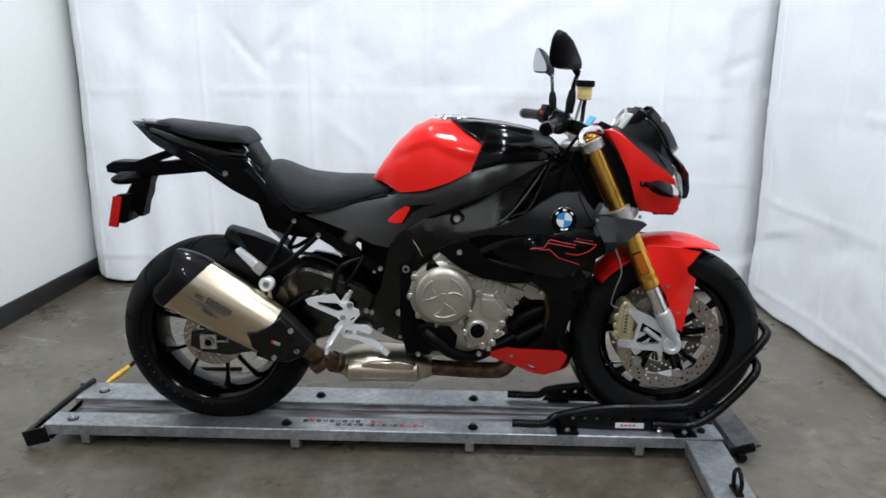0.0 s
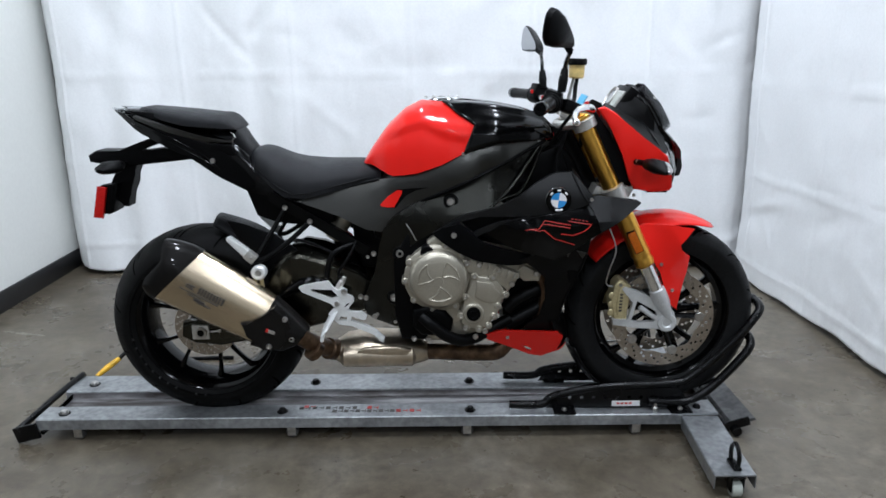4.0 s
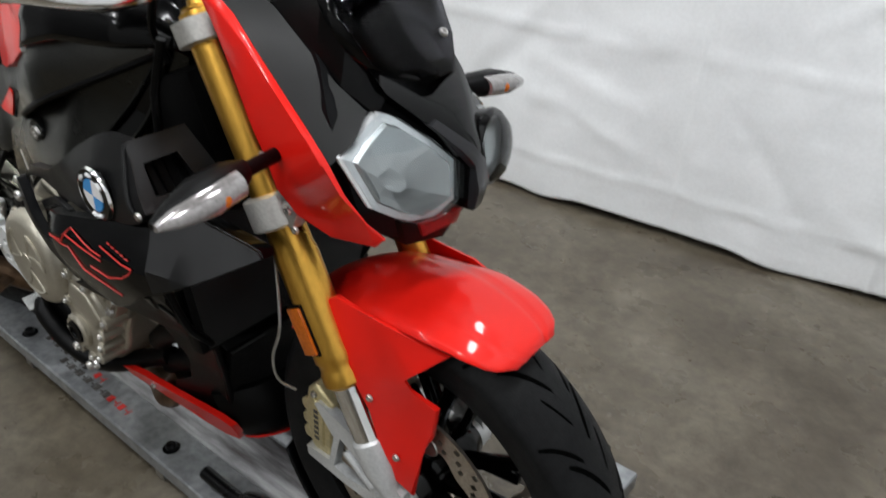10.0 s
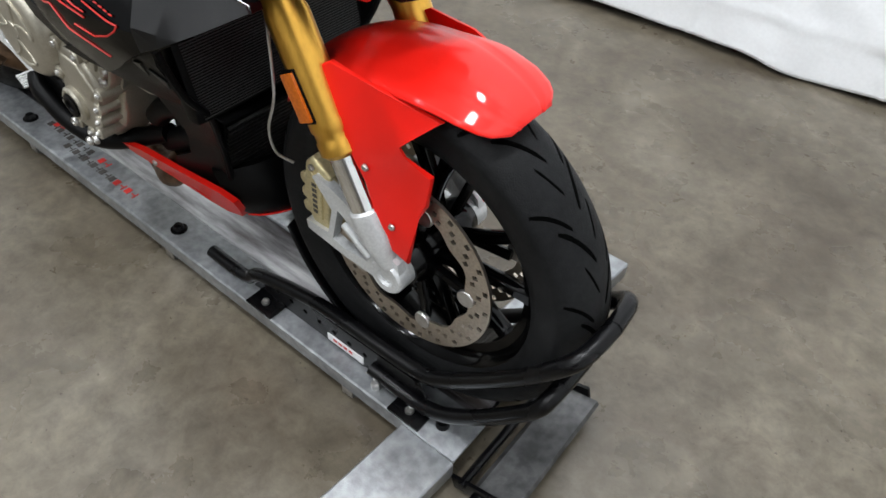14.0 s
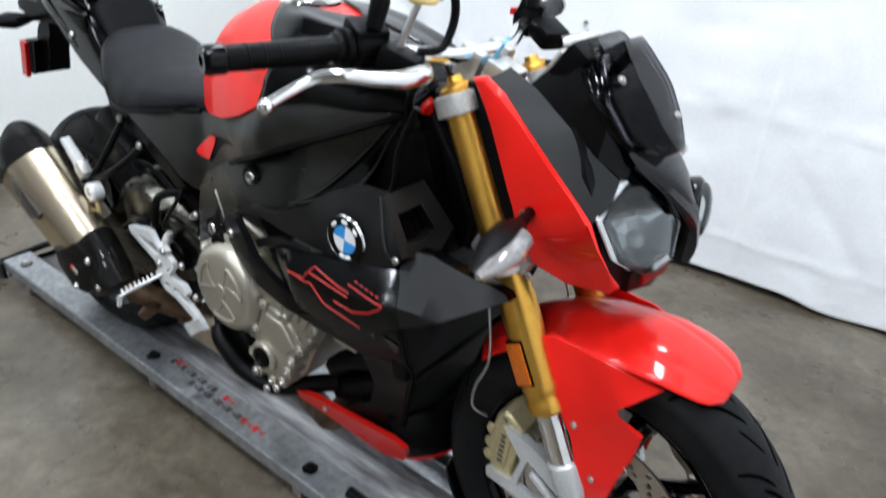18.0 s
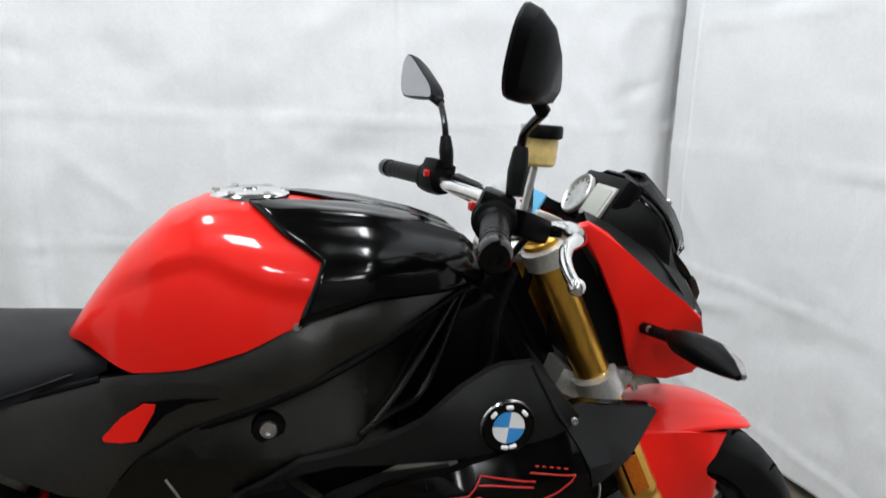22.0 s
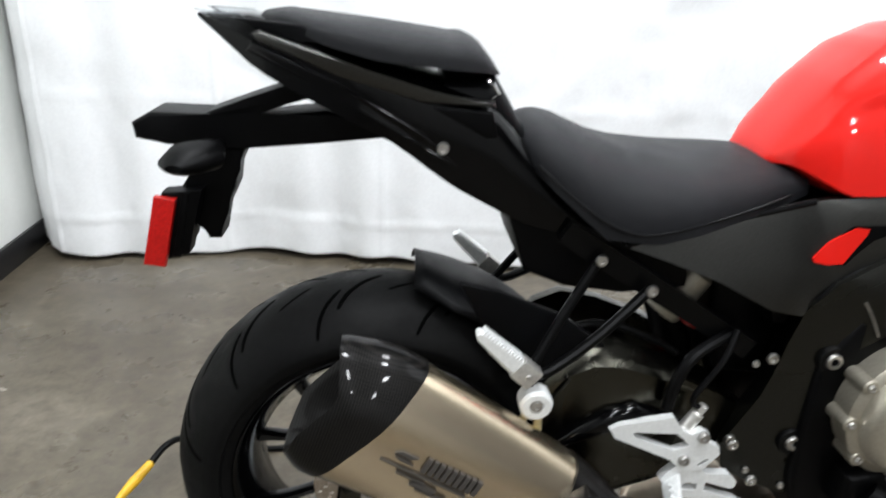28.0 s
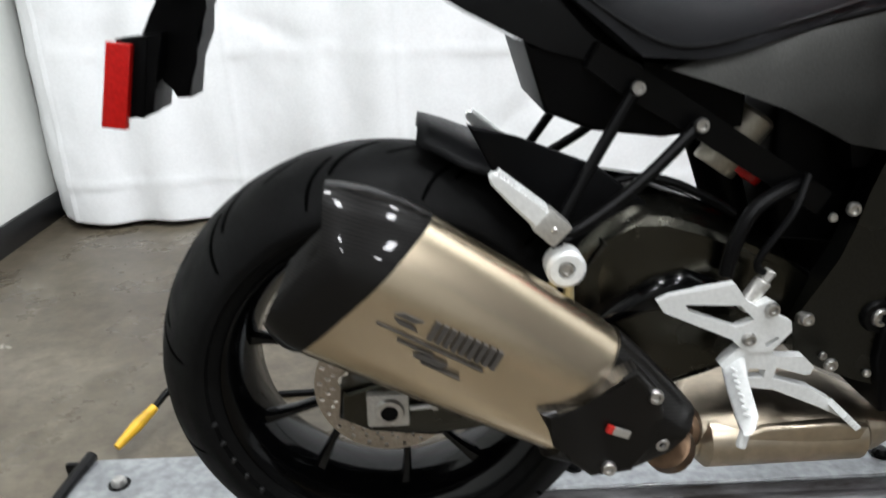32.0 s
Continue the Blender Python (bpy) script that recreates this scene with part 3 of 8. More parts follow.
def tyre(parent, centre, radius, half, bead, round_off, mat):
    """A road tyre: crowned tread, sidewalls and a bead on the rim."""
    prof = [(half * u, crown(u, radius, bead, round_off)) for u in (-1 + 2 * k / 24 for k in range(25))]
    edge = prof[0][1]
    side = [(-half * 1.005, edge - 0.006), (-half * 0.98, edge - 0.014), (-half * 0.90, bead + 0.010), (-half * 0.82, bead - 0.004), (-half * 0.72, bead - 0.010)]
    bm = bmesh.new()
    lathe(bm, [(r, y) for y, r in side[::-1] + prof + [(-y, r) for y, r in side]], centre, n=160, cap=False)
    return part("tyre", bm, mat, parent, "black rubber tyre with slanting tread grooves", 40)


def tread_grooves(parent, centre, radius, half, bead, round_off, count):
    """Dark strips painting the shade in the tread's curved slanting cuts: a long and a short one on each side, repeated
    round the tyre.
    """
    for k in range(count):
        for sgn in (-1, 1):
            for lag, lo, hi, sweep, bend, wide in ((0.0, 0.05, 0.66, 0.30, 0.16, 0.0022), (0.19, 0.36, 0.92, 0.20, 0.10, 0.0018), (0.33, 0.14, 0.40, 0.17, 0.02, 0.0013)):
                bm = bmesh.new()
                loops = []
                for j in range(13):
                    f = j / 12
                    u = lo + (hi - lo) * f
                    a = 2 * math.pi * (k + (0.5 if sgn > 0 else 0)) / count + lag + sweep * f - bend * f * f * 0.6
                    r = crown(u, radius, bead, round_off)
                    w = wide * min(1.0, 0.35 + 5 * f, 0.25 + 5 * (1 - f)) / half
                    loops.append([centre + Vector(((q + d) * math.cos(a - e), sgn * half * v, (q + d) * math.sin(a - e))) for v, q, d, e in
                                  ((u - w, crown(u - w, radius, bead, round_off), 0.0004, -wide / r), (u + w, crown(u + w, radius, bead, round_off), 0.0004, wide / r), (u + w, r, -0.003, wide / r), (u - w, r, -0.003, -wide / r))])
                rings(bm, loops)
                part("tread_groove_shade", bm, GROOVE_SHADE, parent)


def sidewall_marks(parent, centre, r, y, start, count):
    """Raised moulded marks along the sidewall, as plain bars."""
    for k in range(count):
        a = radians(start + k * 7.4)
        bm = bmesh.new()
        d, t = Vector((math.cos(a), 0, math.sin(a))), Vector((-math.sin(a), 0, math.cos(a)))
        c = centre + d * r + Vector((0, y, 0))
        rod(bm, c - d * 0.007 - t * 0.002, c + d * 0.007 + t * 0.002, 0.0034, 8)
        part("sidewall_mark", bm, MARK, parent)


MARK = material("moulded_rubber_mark", (0.020, 0.020, 0.020), 0.5, spec=0.2, grain=0.1)


def rim(parent, centre, half, r_out):
    bm = bmesh.new()
    prof = [(r_out, -half), (r_out + 0.006, -half + 0.004), (r_out - 0.002, -half + 0.010), (r_out - 0.010, -half + 0.020), (r_out - 0.022, -half * 0.45), (r_out - 0.024, half * 0.45),
            (r_out - 0.010, half - 0.020), (r_out - 0.002, half - 0.010), (r_out + 0.006, half - 0.004), (r_out, half),
            (r_out - 0.006, half - 0.004), (r_out - 0.016, half - 0.022), (r_out - 0.030, half * 0.42), (r_out - 0.030, -half * 0.42), (r_out - 0.016, -half + 0.022), (r_out - 0.006, -half + 0.004), (r_out, -half)]
    lathe(bm, prof, centre, n=96, cap=False)
    bmesh.ops.remove_doubles(bm, verts=bm.verts, dist=1e-5)
    return part("rim", bm, GLOSS, parent, "gloss black cast wheel rim")


def spoke(parent, centre, a0, a1, r0, r1, y0, y1, w0, w1, t):
    """One tapered cast spoke from the hub to the rim."""
    bm = bmesh.new()
    loops = []
    for k in range(7):
        f = k / 6
        a, r, y, w = a0 + (a1 - a0) * f, r0 + (r1 - r0) * f, y0 + (y1 - y0) * f ** 1.5, w0 + (w1 - w0) * f + (0.012 * (f - 0.75) / 0.25 if f > 0.75 else 0)
        c = centre + Vector((r * math.cos(a), y, r * math.sin(a)))
        u = Vector((-math.sin(a), 0, math.cos(a))) * w / 2
        loops.append([c + u * cu + Vector((0, cv * t / 2, 0)) for cu, cv in ((1, -0.5), (0.6, -1), (-0.6, -1), (-1, -0.5), (-1, 0.5), (-0.6, 1), (0.6, 1), (1, 0.5))])
    rings(bm, loops)
    part("spoke", bm, GLOSS, parent)


def brake_disc(parent, centre, y, r0, r1, thick, lag):
    """A drilled disc: real holes through the braking band."""
    bm = bmesh.new()
    n, m = 216, 9
    def gone(i, j):
        k = (i + lag) % 9
        return (k in (1, 2) and j in (1, 2)) or (k in (4, 5) and j in (3, 4, 5)[:2]) or (k in (7, 8) and j in (6, 7))
    vs = {}
    def v(i, j, s):
        key = (i % n, j, s)
        if key not in vs:
            a, r = 2 * math.pi * (i % n) / n, r0 + (r1 - r0) * j / m
            if j == 0:
                r -= 0.004 * (1 + math.sin(10 * a))
            vs[key] = bm.verts.new(centre + Vector((r * math.cos(a), y + s * thick / 2, r * math.sin(a))))
        return vs[key]
    for i in range(n):
        for j in range(m):
            if gone(i, j):
                continue
            bm.faces.new([v(i, j, -1), v(i + 1, j, -1), v(i + 1, j + 1, -1), v(i, j + 1, -1)])
            bm.faces.new([v(i, j, 1), v(i, j + 1, 1), v(i + 1, j + 1, 1), v(i + 1, j, 1)])
            for (di, dj), (p, q) in (((-1, 0), ((i, j + 1), (i, j))), ((1, 0), ((i + 1, j), (i + 1, j + 1))), ((0, -1), ((i, j), (i + 1, j))), ((0, 1), ((i + 1, j + 1), (i, j + 1)))):
                jj = j + dj
                if jj < 0 or jj >= m or gone((i + di) % n, jj):
                    bm.faces.new([v(*p, -1), v(*p, 1), v(*q, 1), v(*q, -1)])
    return part("brake_disc", bm, DISC, parent, "drilled steel brake disc", 30)


def front_wheel():
    bm = bmesh.new()
    lathe(bm, [(0.012, -0.075), (0.034, -0.075), (0.040, -0.060), (0.046, -0.045), (0.042, -0.02), (0.042, 0.02), (0.046, 0.045), (0.040, 0.060), (0.034, 0.075), (0.012, 0.075)], FC, n=40)
    hub = part("front_wheel", bm, GLOSS, bike, "gloss black front wheel with twin drilled discs")
    rim(hub, FC, 0.048, 0.217)
    tyre(hub, FC, 0.300, 0.0605, 0.222, 0.42, DUSTY)
    tread_grooves(hub, FC, 0.300, 0.0605, 0.222, 0.42, 13)
    for k in range(5):
        a = 2 * math.pi * k / 5 + 0.35
        for s in (-1, 1):
            spoke(hub, FC, a + 0.10 * s, a + 0.235 * s, 0.036, 0.196, 0.022 * s, 0.012 * s, 0.024, 0.016, 0.024)
    for y, lag in ((-0.062, 0), (0.062, 4)):
        d = brake_disc(hub, FC, y, 0.123, 0.160, 0.0048, lag)
        for k in range(5):
            a = 2 * math.pi * k / 5 + 0.02
            c = FC + Vector((0.116 * math.cos(a), y, 0.116 * math.sin(a)))
            bm = bmesh.new()
            lathe(bm, [(0.004, -0.004), (0.014, -0.004), (0.0155, -0.002), (0.0155, 0.002), (0.014, 0.004), (0.004, 0.004)], c, n=20)
            part("rotor_button", bm, STEEL, d)
            bm = bmesh.new()
            rod(bm, c + Vector((0, 0.010 * (1 if y < 0 else -1), 0)), FC + Vector((0.045 * math.cos(a), y * 0.7, 0.045 * math.sin(a))), 0.009, 8)
            part("rotor_arm", bm, GLOSS, d)
    bm = bmesh.new()
    a = radians(214)
    c = FC + Vector((0.188 * math.cos(a), 0, 0.188 * math.sin(a)))
    rod(bm, c, c + Vector((0.03, -0.028, 0.012)), 0.004, 8)
    part("valve", bm, STEEL, hub)


def rear_wheel():
    bm = bmesh.new()
    lathe(bm, [(0.014, -0.085), (0.045, -0.085), (0.056, -0.065), (0.050, -0.03), (0.050, 0.03), (0.056, 0.065), (0.045, 0.085), (0.014, 0.085)], RC, n=40)
    hub = part("rear_wheel", bm, GLOSS, bike, "gloss black rear wheel with a wide tyre")
    rim(hub, RC, 0.080, 0.217)
    tyre(hub, RC, 0.310, 0.095, 0.222, 0.70, RUBBER)
    tread_grooves(hub, RC, 0.310, 0.095, 0.222, 0.70, 12)
    for k in range(5):
        a = 2 * math.pi * k / 5 + 0.05
        for s in (-1, 1):
            spoke(hub, RC, a + 0.13 * s, a + 0.30 * s, 0.046, 0.196, -0.02, -0.028, 0.014, 0.009, 0.022)
    brake_disc(hub, RC, -0.075, 0.068, 0.098, 0.005, 2)
    sidewall_marks(hub, RC, 0.236, -0.0905, 190, 8)
    sidewall_marks(hub, RC, 0.236, -0.0905, 258, 2)
    bm = bmesh.new()
    a = radians(128)
    c = RC + Vector((0.192 * math.cos(a), -0.02, 0.192 * math.sin(a)))
    rod(bm, c, c + Vector((0.028, -0.04, -0.02)), 0.0045, 8)
    part("valve", bm, STEEL, hub, "steel valve stem with cap")


front_wheel()
rear_wheel()

# fork: axis of each leg from the upper clamp to the axle casting
FT, FL = Vector((1.144, 0, 1.005)), Vector((1.387, 0, 0.508))


def fork_at(z, y):
    f = (z - FT.z) / (FL.z - FT.z)
    p = FT + (FL - FT) * f
    return Vector((p.x, y, z))


def fork_leg(side):
    y = 0.101 * side
    d = (FL - FT).normalized()
    bm = bmesh.new()
    top, low = fork_at(1.008, y), fork_at(0.602, y)
    lathe(bm, [(0.020, 0), (0.0255, 0.004), (0.0265, 0.012), (0.0265, 0.30), (0.0285, 0.31), (0.0285, (low - top).length - 0.012), (0.0300, (low - top).length - 0.004), (0.0300, (low - top).length + 0.006),
               (0.0275, (low - top).length + 0.010), (0.0275, (low - top).length + 0.020), (0.0295, (low - top).length + 0.024), (0.0295, (low - top).length + 0.040), (0.024, (low - top).length + 0.046)], top, d, 36)
    leg = part("fork_tube", bm, GOLD, bike, "gold anodised upside-down fork tube")
    bm = bmesh.new()
    lathe(bm, [(0.006, -0.012), (0.010, -0.012), (0.012, -0.004), (0.021, -0.002), (0.021, 0.004)], top, d, 24)
    part("fork_cap", bm, GOLD, leg)
    bm = bmesh.new()
    a, b = fork_at(0.575, y), fork_at(0.450, y)
    rod(bm, a, b, 0.0215, 28)
    part("slider", bm, CHROME, leg, "polished steel fork slider")
    # axle casting with its radial caliper mount
    bm = bmesh.new()
    lathe(bm, [(0.0220, 0), (0.0255, 0.004), (0.0255, 0.045), (0.020, 0.072), (0.013, 0.100)], fork_at(0.486, y), d, 28)
    part("axle_casting", bm, FOOT, leg, "cast aluminium fork foot")
    bm = bmesh.new()
    lathe(bm, [(0.013, 0.004), (0.013, -0.030), (0.016, -0.033), (0.027, -0.033), (0.030, -0.029), (0.030, 0.02), (0.026, 0.026)], (FC.x, -0.076, FC.z) if side < 0 else (FC.x, 0.076, FC.z), (0, -side if side < 0 else -1, 0) if side > 0 else (0, 1, 0), 28)
    part("axle_clamp", bm, FOOT, leg)
    bm = bmesh.new()
    slab_with_holes(bm, [(1.294, 0.484), (1.302, 0.492), (1.358, 0.472), (1.421, 0.436), (1.459, 0.410), (1.468, 0.372), (1.444, 0.345), (1.410, 0.354), (1.349, 0.357), (1.272, 0.368), (1.270, 0.386), (1.318, 0.386), (1.330, 0.440)],
                    [[(1.343, 0.446), (1.404, 0.411), (1.408, 0.394), (1.398, 0.378), (1.352, 0.374), (1.327, 0.380)]], 0.104, 0.016, side)
    part("caliper_bracket", bm, FOOT, leg, "pale silver strut and caliper bracket with an open triangle")
    bm = bmesh.new()
    rod(bm, (1.352, 0.100 * side, 0.425), (1.404, 0.100 * side, 0.388), 0.008, 10)
    part("bracket_web", bm, FOOT, leg)
    # caliper
    bm = bmesh.new()
    slab(bm, [(1.273, 0.497), (1.286, 0.511), (1.297, 0.511), (1.324, 0.490), (1.318, 0.440), (1.316, 0.381), (1.285, 0.374), (1.273, 0.390), (1.262, 0.440)], 0.098, 0.056, side, 0.007)
    cal = part("brake_caliper", bm, BRASS, leg, "pale gold radial brake caliper")
    bm = bmesh.new()
    slab(bm, [(1.288, 0.488), (1.308, 0.478), (1.303, 0.400), (1.284, 0.400), (1.280, 0.440)], 0.102, 0.008, side, 0.003)
    part("caliper_face", bm, BRASS, cal)
    for k in range(6):
        bm = bmesh.new()
        block(bm, (1.292 + 0.0004 * k, 0.1022 * side, 0.414 + 0.0105 * k), (0.009, 0.0012, 0.006), None, 0)
        part("caliper_print", bm, INK, cal)
    for z in (0.405, 0.432, 0.46):
        bm = bmesh.new()
        lathe(bm, [(0.012, 0), (0.012, 0.004), (0.009, 0.006), (0.0, 0.006)], (1.268, 0.090 * side, z), (0, side, 0), 20, cap=False)
        part("piston_cap", bm, BRASS, cal)
    bm = bmesh.new()
    tube(bm, [(1.262, 0.108 * side, 0.495), (1.240, 0.120 * side, 0.51), (1.246, 0.13 * side, 0.56), (1.262, 0.125 * side, 0.62), (1.235, 0.10 * side, 0.70), (1.20, 0.07 * side, 0.80)], 0.0022, 8)
    part("brake_line", bm, STEEL, cal, "braided steel brake line")
    for z in (0.372, 0.496):
        bolt(cal, (1.290 if z > 0.4 else 1.288, 0.099 * side, z), BOLT_S, None if side < 0 else (180, 0, 0))
    # reflector strapped to the tube
    bm = bmesh.new()
    r = fork_at(0.640, y)
    block(bm, (r.x - 0.006, r.y + 0.026 * side, r.z), (0.028, 0.008, 0.074), (0, -26.5, 0), 0.002)
    rb = part("reflector_holder", bm, DARK, leg)
    bm = bmesh.new()
    block(bm, (r.x - 0.006, r.y + 0.031 * side, r.z), (0.024, 0.006, 0.066), (0, -26.5, 0), 0.001)
    part("reflector", bm, AMBER, rb, "amber side reflector")
    return leg


for s in (-1, 1):
    fork_leg(s)

# triple clamps
bm = bmesh.new()
for s in (-1, 1):
    p = fork_at(0.985, 0.106 * s)
    lathe(bm, [(0.027, -0.015), (0.034, -0.013), (0.034, 0.013), (0.027, 0.015)], p, FL - FT, 28)
tube(bm, [fork_at(0.985, -0.09), (1.105, -0.04, 0.975), (1.095, 0, 0.972), (1.105, 0.04, 0.975), fork_at(0.985, 0.09)], 0.016, 10)
upper = part("upper_clamp", bm, ALU, bike, "silver upper fork clamp")
bm = bmesh.new()
for s in (-1, 1):
    p = fork_at(0.784, 0.106 * s)
    lathe(bm, [(0.028, -0.022), (0.0345, -0.019), (0.0345, 0.019), (0.028, 0.022)], p, FL - FT, 28)
    block(bm, p + Vector((0.036, 0.0, 0.006)), (0.024, 0.022, 0.028), (0, 26, 0), 0.004)
block(bm, (1.224, 0, 0.774), (0.07, 0.19, 0.040), (0, 26, 0), 0.008)
lower = part("lower_clamp", bm, ALU, bike, "silver lower fork clamp")
for s in (-1, 1):
    for dz in (-0.010, 0.012):
        p = fork_at(0.784 + dz, 0.106 * s)
        bolt(lower, (p.x + 0.048, p.y - 0.014, p.z + 0.006), BOLT_S)

# steering head between the fork clamps
bm = bmesh.new()
rod(bm, (1.092, 0, 0.972), (1.190, 0, 0.782), 0.036, 24, 0.004)
block(bm, (1.066, 0, 0.930), (0.080, 0.110, 0.090), (0, 26, 0), 0.012)
part("steering_head", bm, SATIN, bike, "black cast steering head")

# front mudguard
bm = bmesh.new()
loops = []
for k in range(33):
    f = k / 32
    a = radians(140 - 76 * f)
    w = interp([(0, 0.070), (0.2, 0.088), (0.5, 0.094), (0.75, 0.092), (0.88, 0.084), (0.95, 0.073), (0.985, 0.058), (1, 0.042)], f)
    r0 = interp([(0, 0.324), (0.4, 0.338), (0.7, 0.336), (1, 0.328)], f)
    loop = []
    for j in range(21):
        u = -1 + 2 * j / 20
        rr = r0 - 0.034 * abs(u) ** 2.0 * interp([(0, 1), (0.6, 1), (1, 0.15)], f) - 0.003 * (abs(abs(u) - 0.5) < 0.06)
        loop.append(FC + Vector((rr * math.cos(a), w * u, rr * math.sin(a))))
    loops.append(loop)
rings(bm, loops, close=False)
guard = part("front_mudguard", bm, RED, bike, "glossy red front mudguard", 50)
so = guard.modifiers.new("thickness", "SOLIDIFY")
so.thickness = 0.003
for s in (-1, 1):
    bm = bmesh.new()
    slab(bm, [(1.300, 0.660), (1.345, 0.690), (1.42, 0.685), (1.510, 0.668), (1.480, 0.640), (1.459, 0.622), (1.466, 0.604), (1.500, 0.582), (1.494, 0.530), (1.481, 0.500), (1.470, 0.412), (1.444, 0.432), (1.428, 0.470),
              (1.408, 0.540), (1.375, 0.590)], lambda x, z: 0.106 + 0.18 * max(0.0, z - 0.58) - 0.30 * max(0.0, x - 1.43) - 0.55 * max(0.0, z - 0.64), 0.006, s, 0.003)
    skirt = part("mudguard_side", bm, RED, guard, "red mudguard skirt beside the fork")
    for x, z in ((1.407, 0.564), (1.448, 0.479)):
        bolt(skirt, (x, (0.1065 if z > 0.5 else 0.1015) * s, z), BOLT_S, None if s < 0 else (180, 0, 0))

# ---- tank, seat and tail ----
TX = [0.512 + 0.5 * k / 44 for k in range(45)] + [1.03, 1.045, 1.06, 1.072]
T_TOP = [(0.512, 0.874), (0.52, 0.888), (0.541, 0.921), (0.585, 0.98), (0.637, 1.028), (0.683, 1.050), (0.72, 1.055), (0.76, 1.053), (0.83, 1.044), (0.9, 1.034), (0.988, 1.016), (1.04, 0.998), (1.072, 0.965)]
T_LOW = [(0.512, 0.868), (0.54, 0.872), (0.571, 0.856), (0.60, 0.842), (0.672, 0.852), (0.744, 0.878), (0.784, 0.900), (0.82, 0.918), (0.9, 0.94), (1.0, 0.94), (1.072, 0.945)]
T_WIDE = [(0.512, 0.050), (0.54, 0.085), (0.58, 0.114), (0.63, 0.135), (0.70, 0.152), (0.76, 0.163), (0.83, 0.168), (0.9, 0.158), (1.0, 0.125), (1.072, 0.080)]


def tank_point(x, a, out=0.0):
    """A point of the tank's skin: a runs from the crown (0) to the lower edge (90 degrees)."""
    zt, zb, w = interp(T_TOP, x), interp(T_LOW, x), interp(T_WIDE, x)
    p = interp([(0.51, 2.9), (0.62, 2.9), (0.72, 2.5), (0.85, 2.35)], x)
    y, z = w * math.sin(a) ** (2 / p), zb + (zt - zb) * math.cos(a) ** (2 / p)
    zc = interp([(0.50, 0.90), (0.576, 0.955), (0.648, 0.986), (0.691, 0.998), (0.73, 0.979), (0.779, 0.962), (0.85, 0.955), (0.95, 0.95)], x)
    if z < zc and x < 0.9:
        y -= 0.009 * min(1.0, (zc - z) / 0.022) * max(0.0, 1 - (zc - z) / max(zc - zb, 0.02)) * interp([(0.54, 0.0), (0.60, 1.0), (0.8, 1.0), (0.9, 0.0)], x)
    n = Vector((0, y / max(w, 1e-3) ** 1.0, (z - zb) / max(zt - zb, 0.02)))
    n = n.normalized() if n.length > 1e-6 else Vector((0, 0, 1))
    return Vector((x, y, z)) + n * out


bm = bmesh.new()
loops = []
for x in TX:
    half = [tank_point(x, math.pi / 2 * k / 44) for k in range(45)]
    zb = half[-1].z
    loops.append(half + [Vector((x, half[-1].y * 0.6, zb - 0.01)), Vector((x, -half[-1].y * 0.6, zb - 0.01))] + [Vector((p.x, -p.y, p.z)) for p in half[:0:-1]])
rings(bm, loops)
tank = part("fuel_tank", bm, RED, bike, "glossy red fuel tank", 50)

for s in (-1, 1):
    # gloss cover over the tank's front, cut back along a slanting line
    bm = bmesh.new()
    loops = []
    for f in [0.01 + 0.19 * k / 6 for k in range(7)] + [0.20 + 0.48 * k / 14 for k in range(1, 15)] + [0.68 + 0.32 * k / 8 for k in range(1, 9)]:
        start = interp([(0, 0.872), (0.06, 0.848), (0.12, 0.800), (0.20, 0.746), (0.46, 0.785), (0.68, 0.836), (0.79, 0.828), (0.89, 0.820), (1.0, 0.806)], f)
        fold = 0.009 * max(0.0, 1 - abs(f - 0.30) / 0.11)
        loops.append([Vector((q.x, s * q.y, q.z)) for q in (tank_point(start + (1.068 - start) * j / 24, math.pi / 2 * f, 0.0045 + fold * min(1.0, j / 5) + 0.003 * math.sin(math.pi * j / 24)) for j in range(25))])
    rings(bm, loops, close=False)
    cov = part("tank_cover", bm, GLOSS, tank, "gloss black cover over the front of the tank", 40)
    so = cov.modifiers.new("thickness", "SOLIDIFY")
    so.thickness, so.offset = 0.004, 0
    bolt(cov, (0.764, 0.072 * s, 1.046), BOLT_S, (-70, 0, 0) if s < 0 else (-110, 0, 0))
# filler cap
bm = bmesh.new()
lathe(bm, [(0.0, 0.008), (0.014, 0.008), (0.016, 0.010), (0.040, 0.010), (0.050, 0.007), (0.054, 0.003), (0.054, -0.006)], (0.746, 0, 1.050), (-0.03, 0, 1), 40, cap=False)
cap = part("fuel_cap", bm, CHROME, tank, "brushed aluminium fuel filler cap")
for k in range(6):
    a = math.pi * k / 3
    bolt(cap, (0.746 + 0.046 * math.cos(a), 0.046 * math.sin(a), 1.0575), BOLT_S, (-90, 0, 0))

bm = bmesh.new()
hull_loft(bm, [0.168 + 0.398 * k / 34 for k in range(35)], [(0.168, 0.888), (0.178, 0.905), (0.191, 0.915), (0.21, 0.920), (0.235, 0.915), (0.262, 0.903), (0.296, 0.890), (0.33, 0.882), (0.40, 0.876), (0.509, 0.876), (0.566, 0.868)],
          [(0.168, 0.882), (0.20, 0.855), (0.24, 0.822), (0.285, 0.785), (0.351, 0.782), (0.45, 0.806), (0.566, 0.832)],
          [(0.168, 0.060), (0.20, 0.100), (0.25, 0.130), (0.33, 0.148), (0.40, 0.145), (0.48, 0.122), (0.566, 0.085)], 2.7)
seat = part("rider_seat", bm, SEATM, bike, "black grained vinyl rider seat", 60)
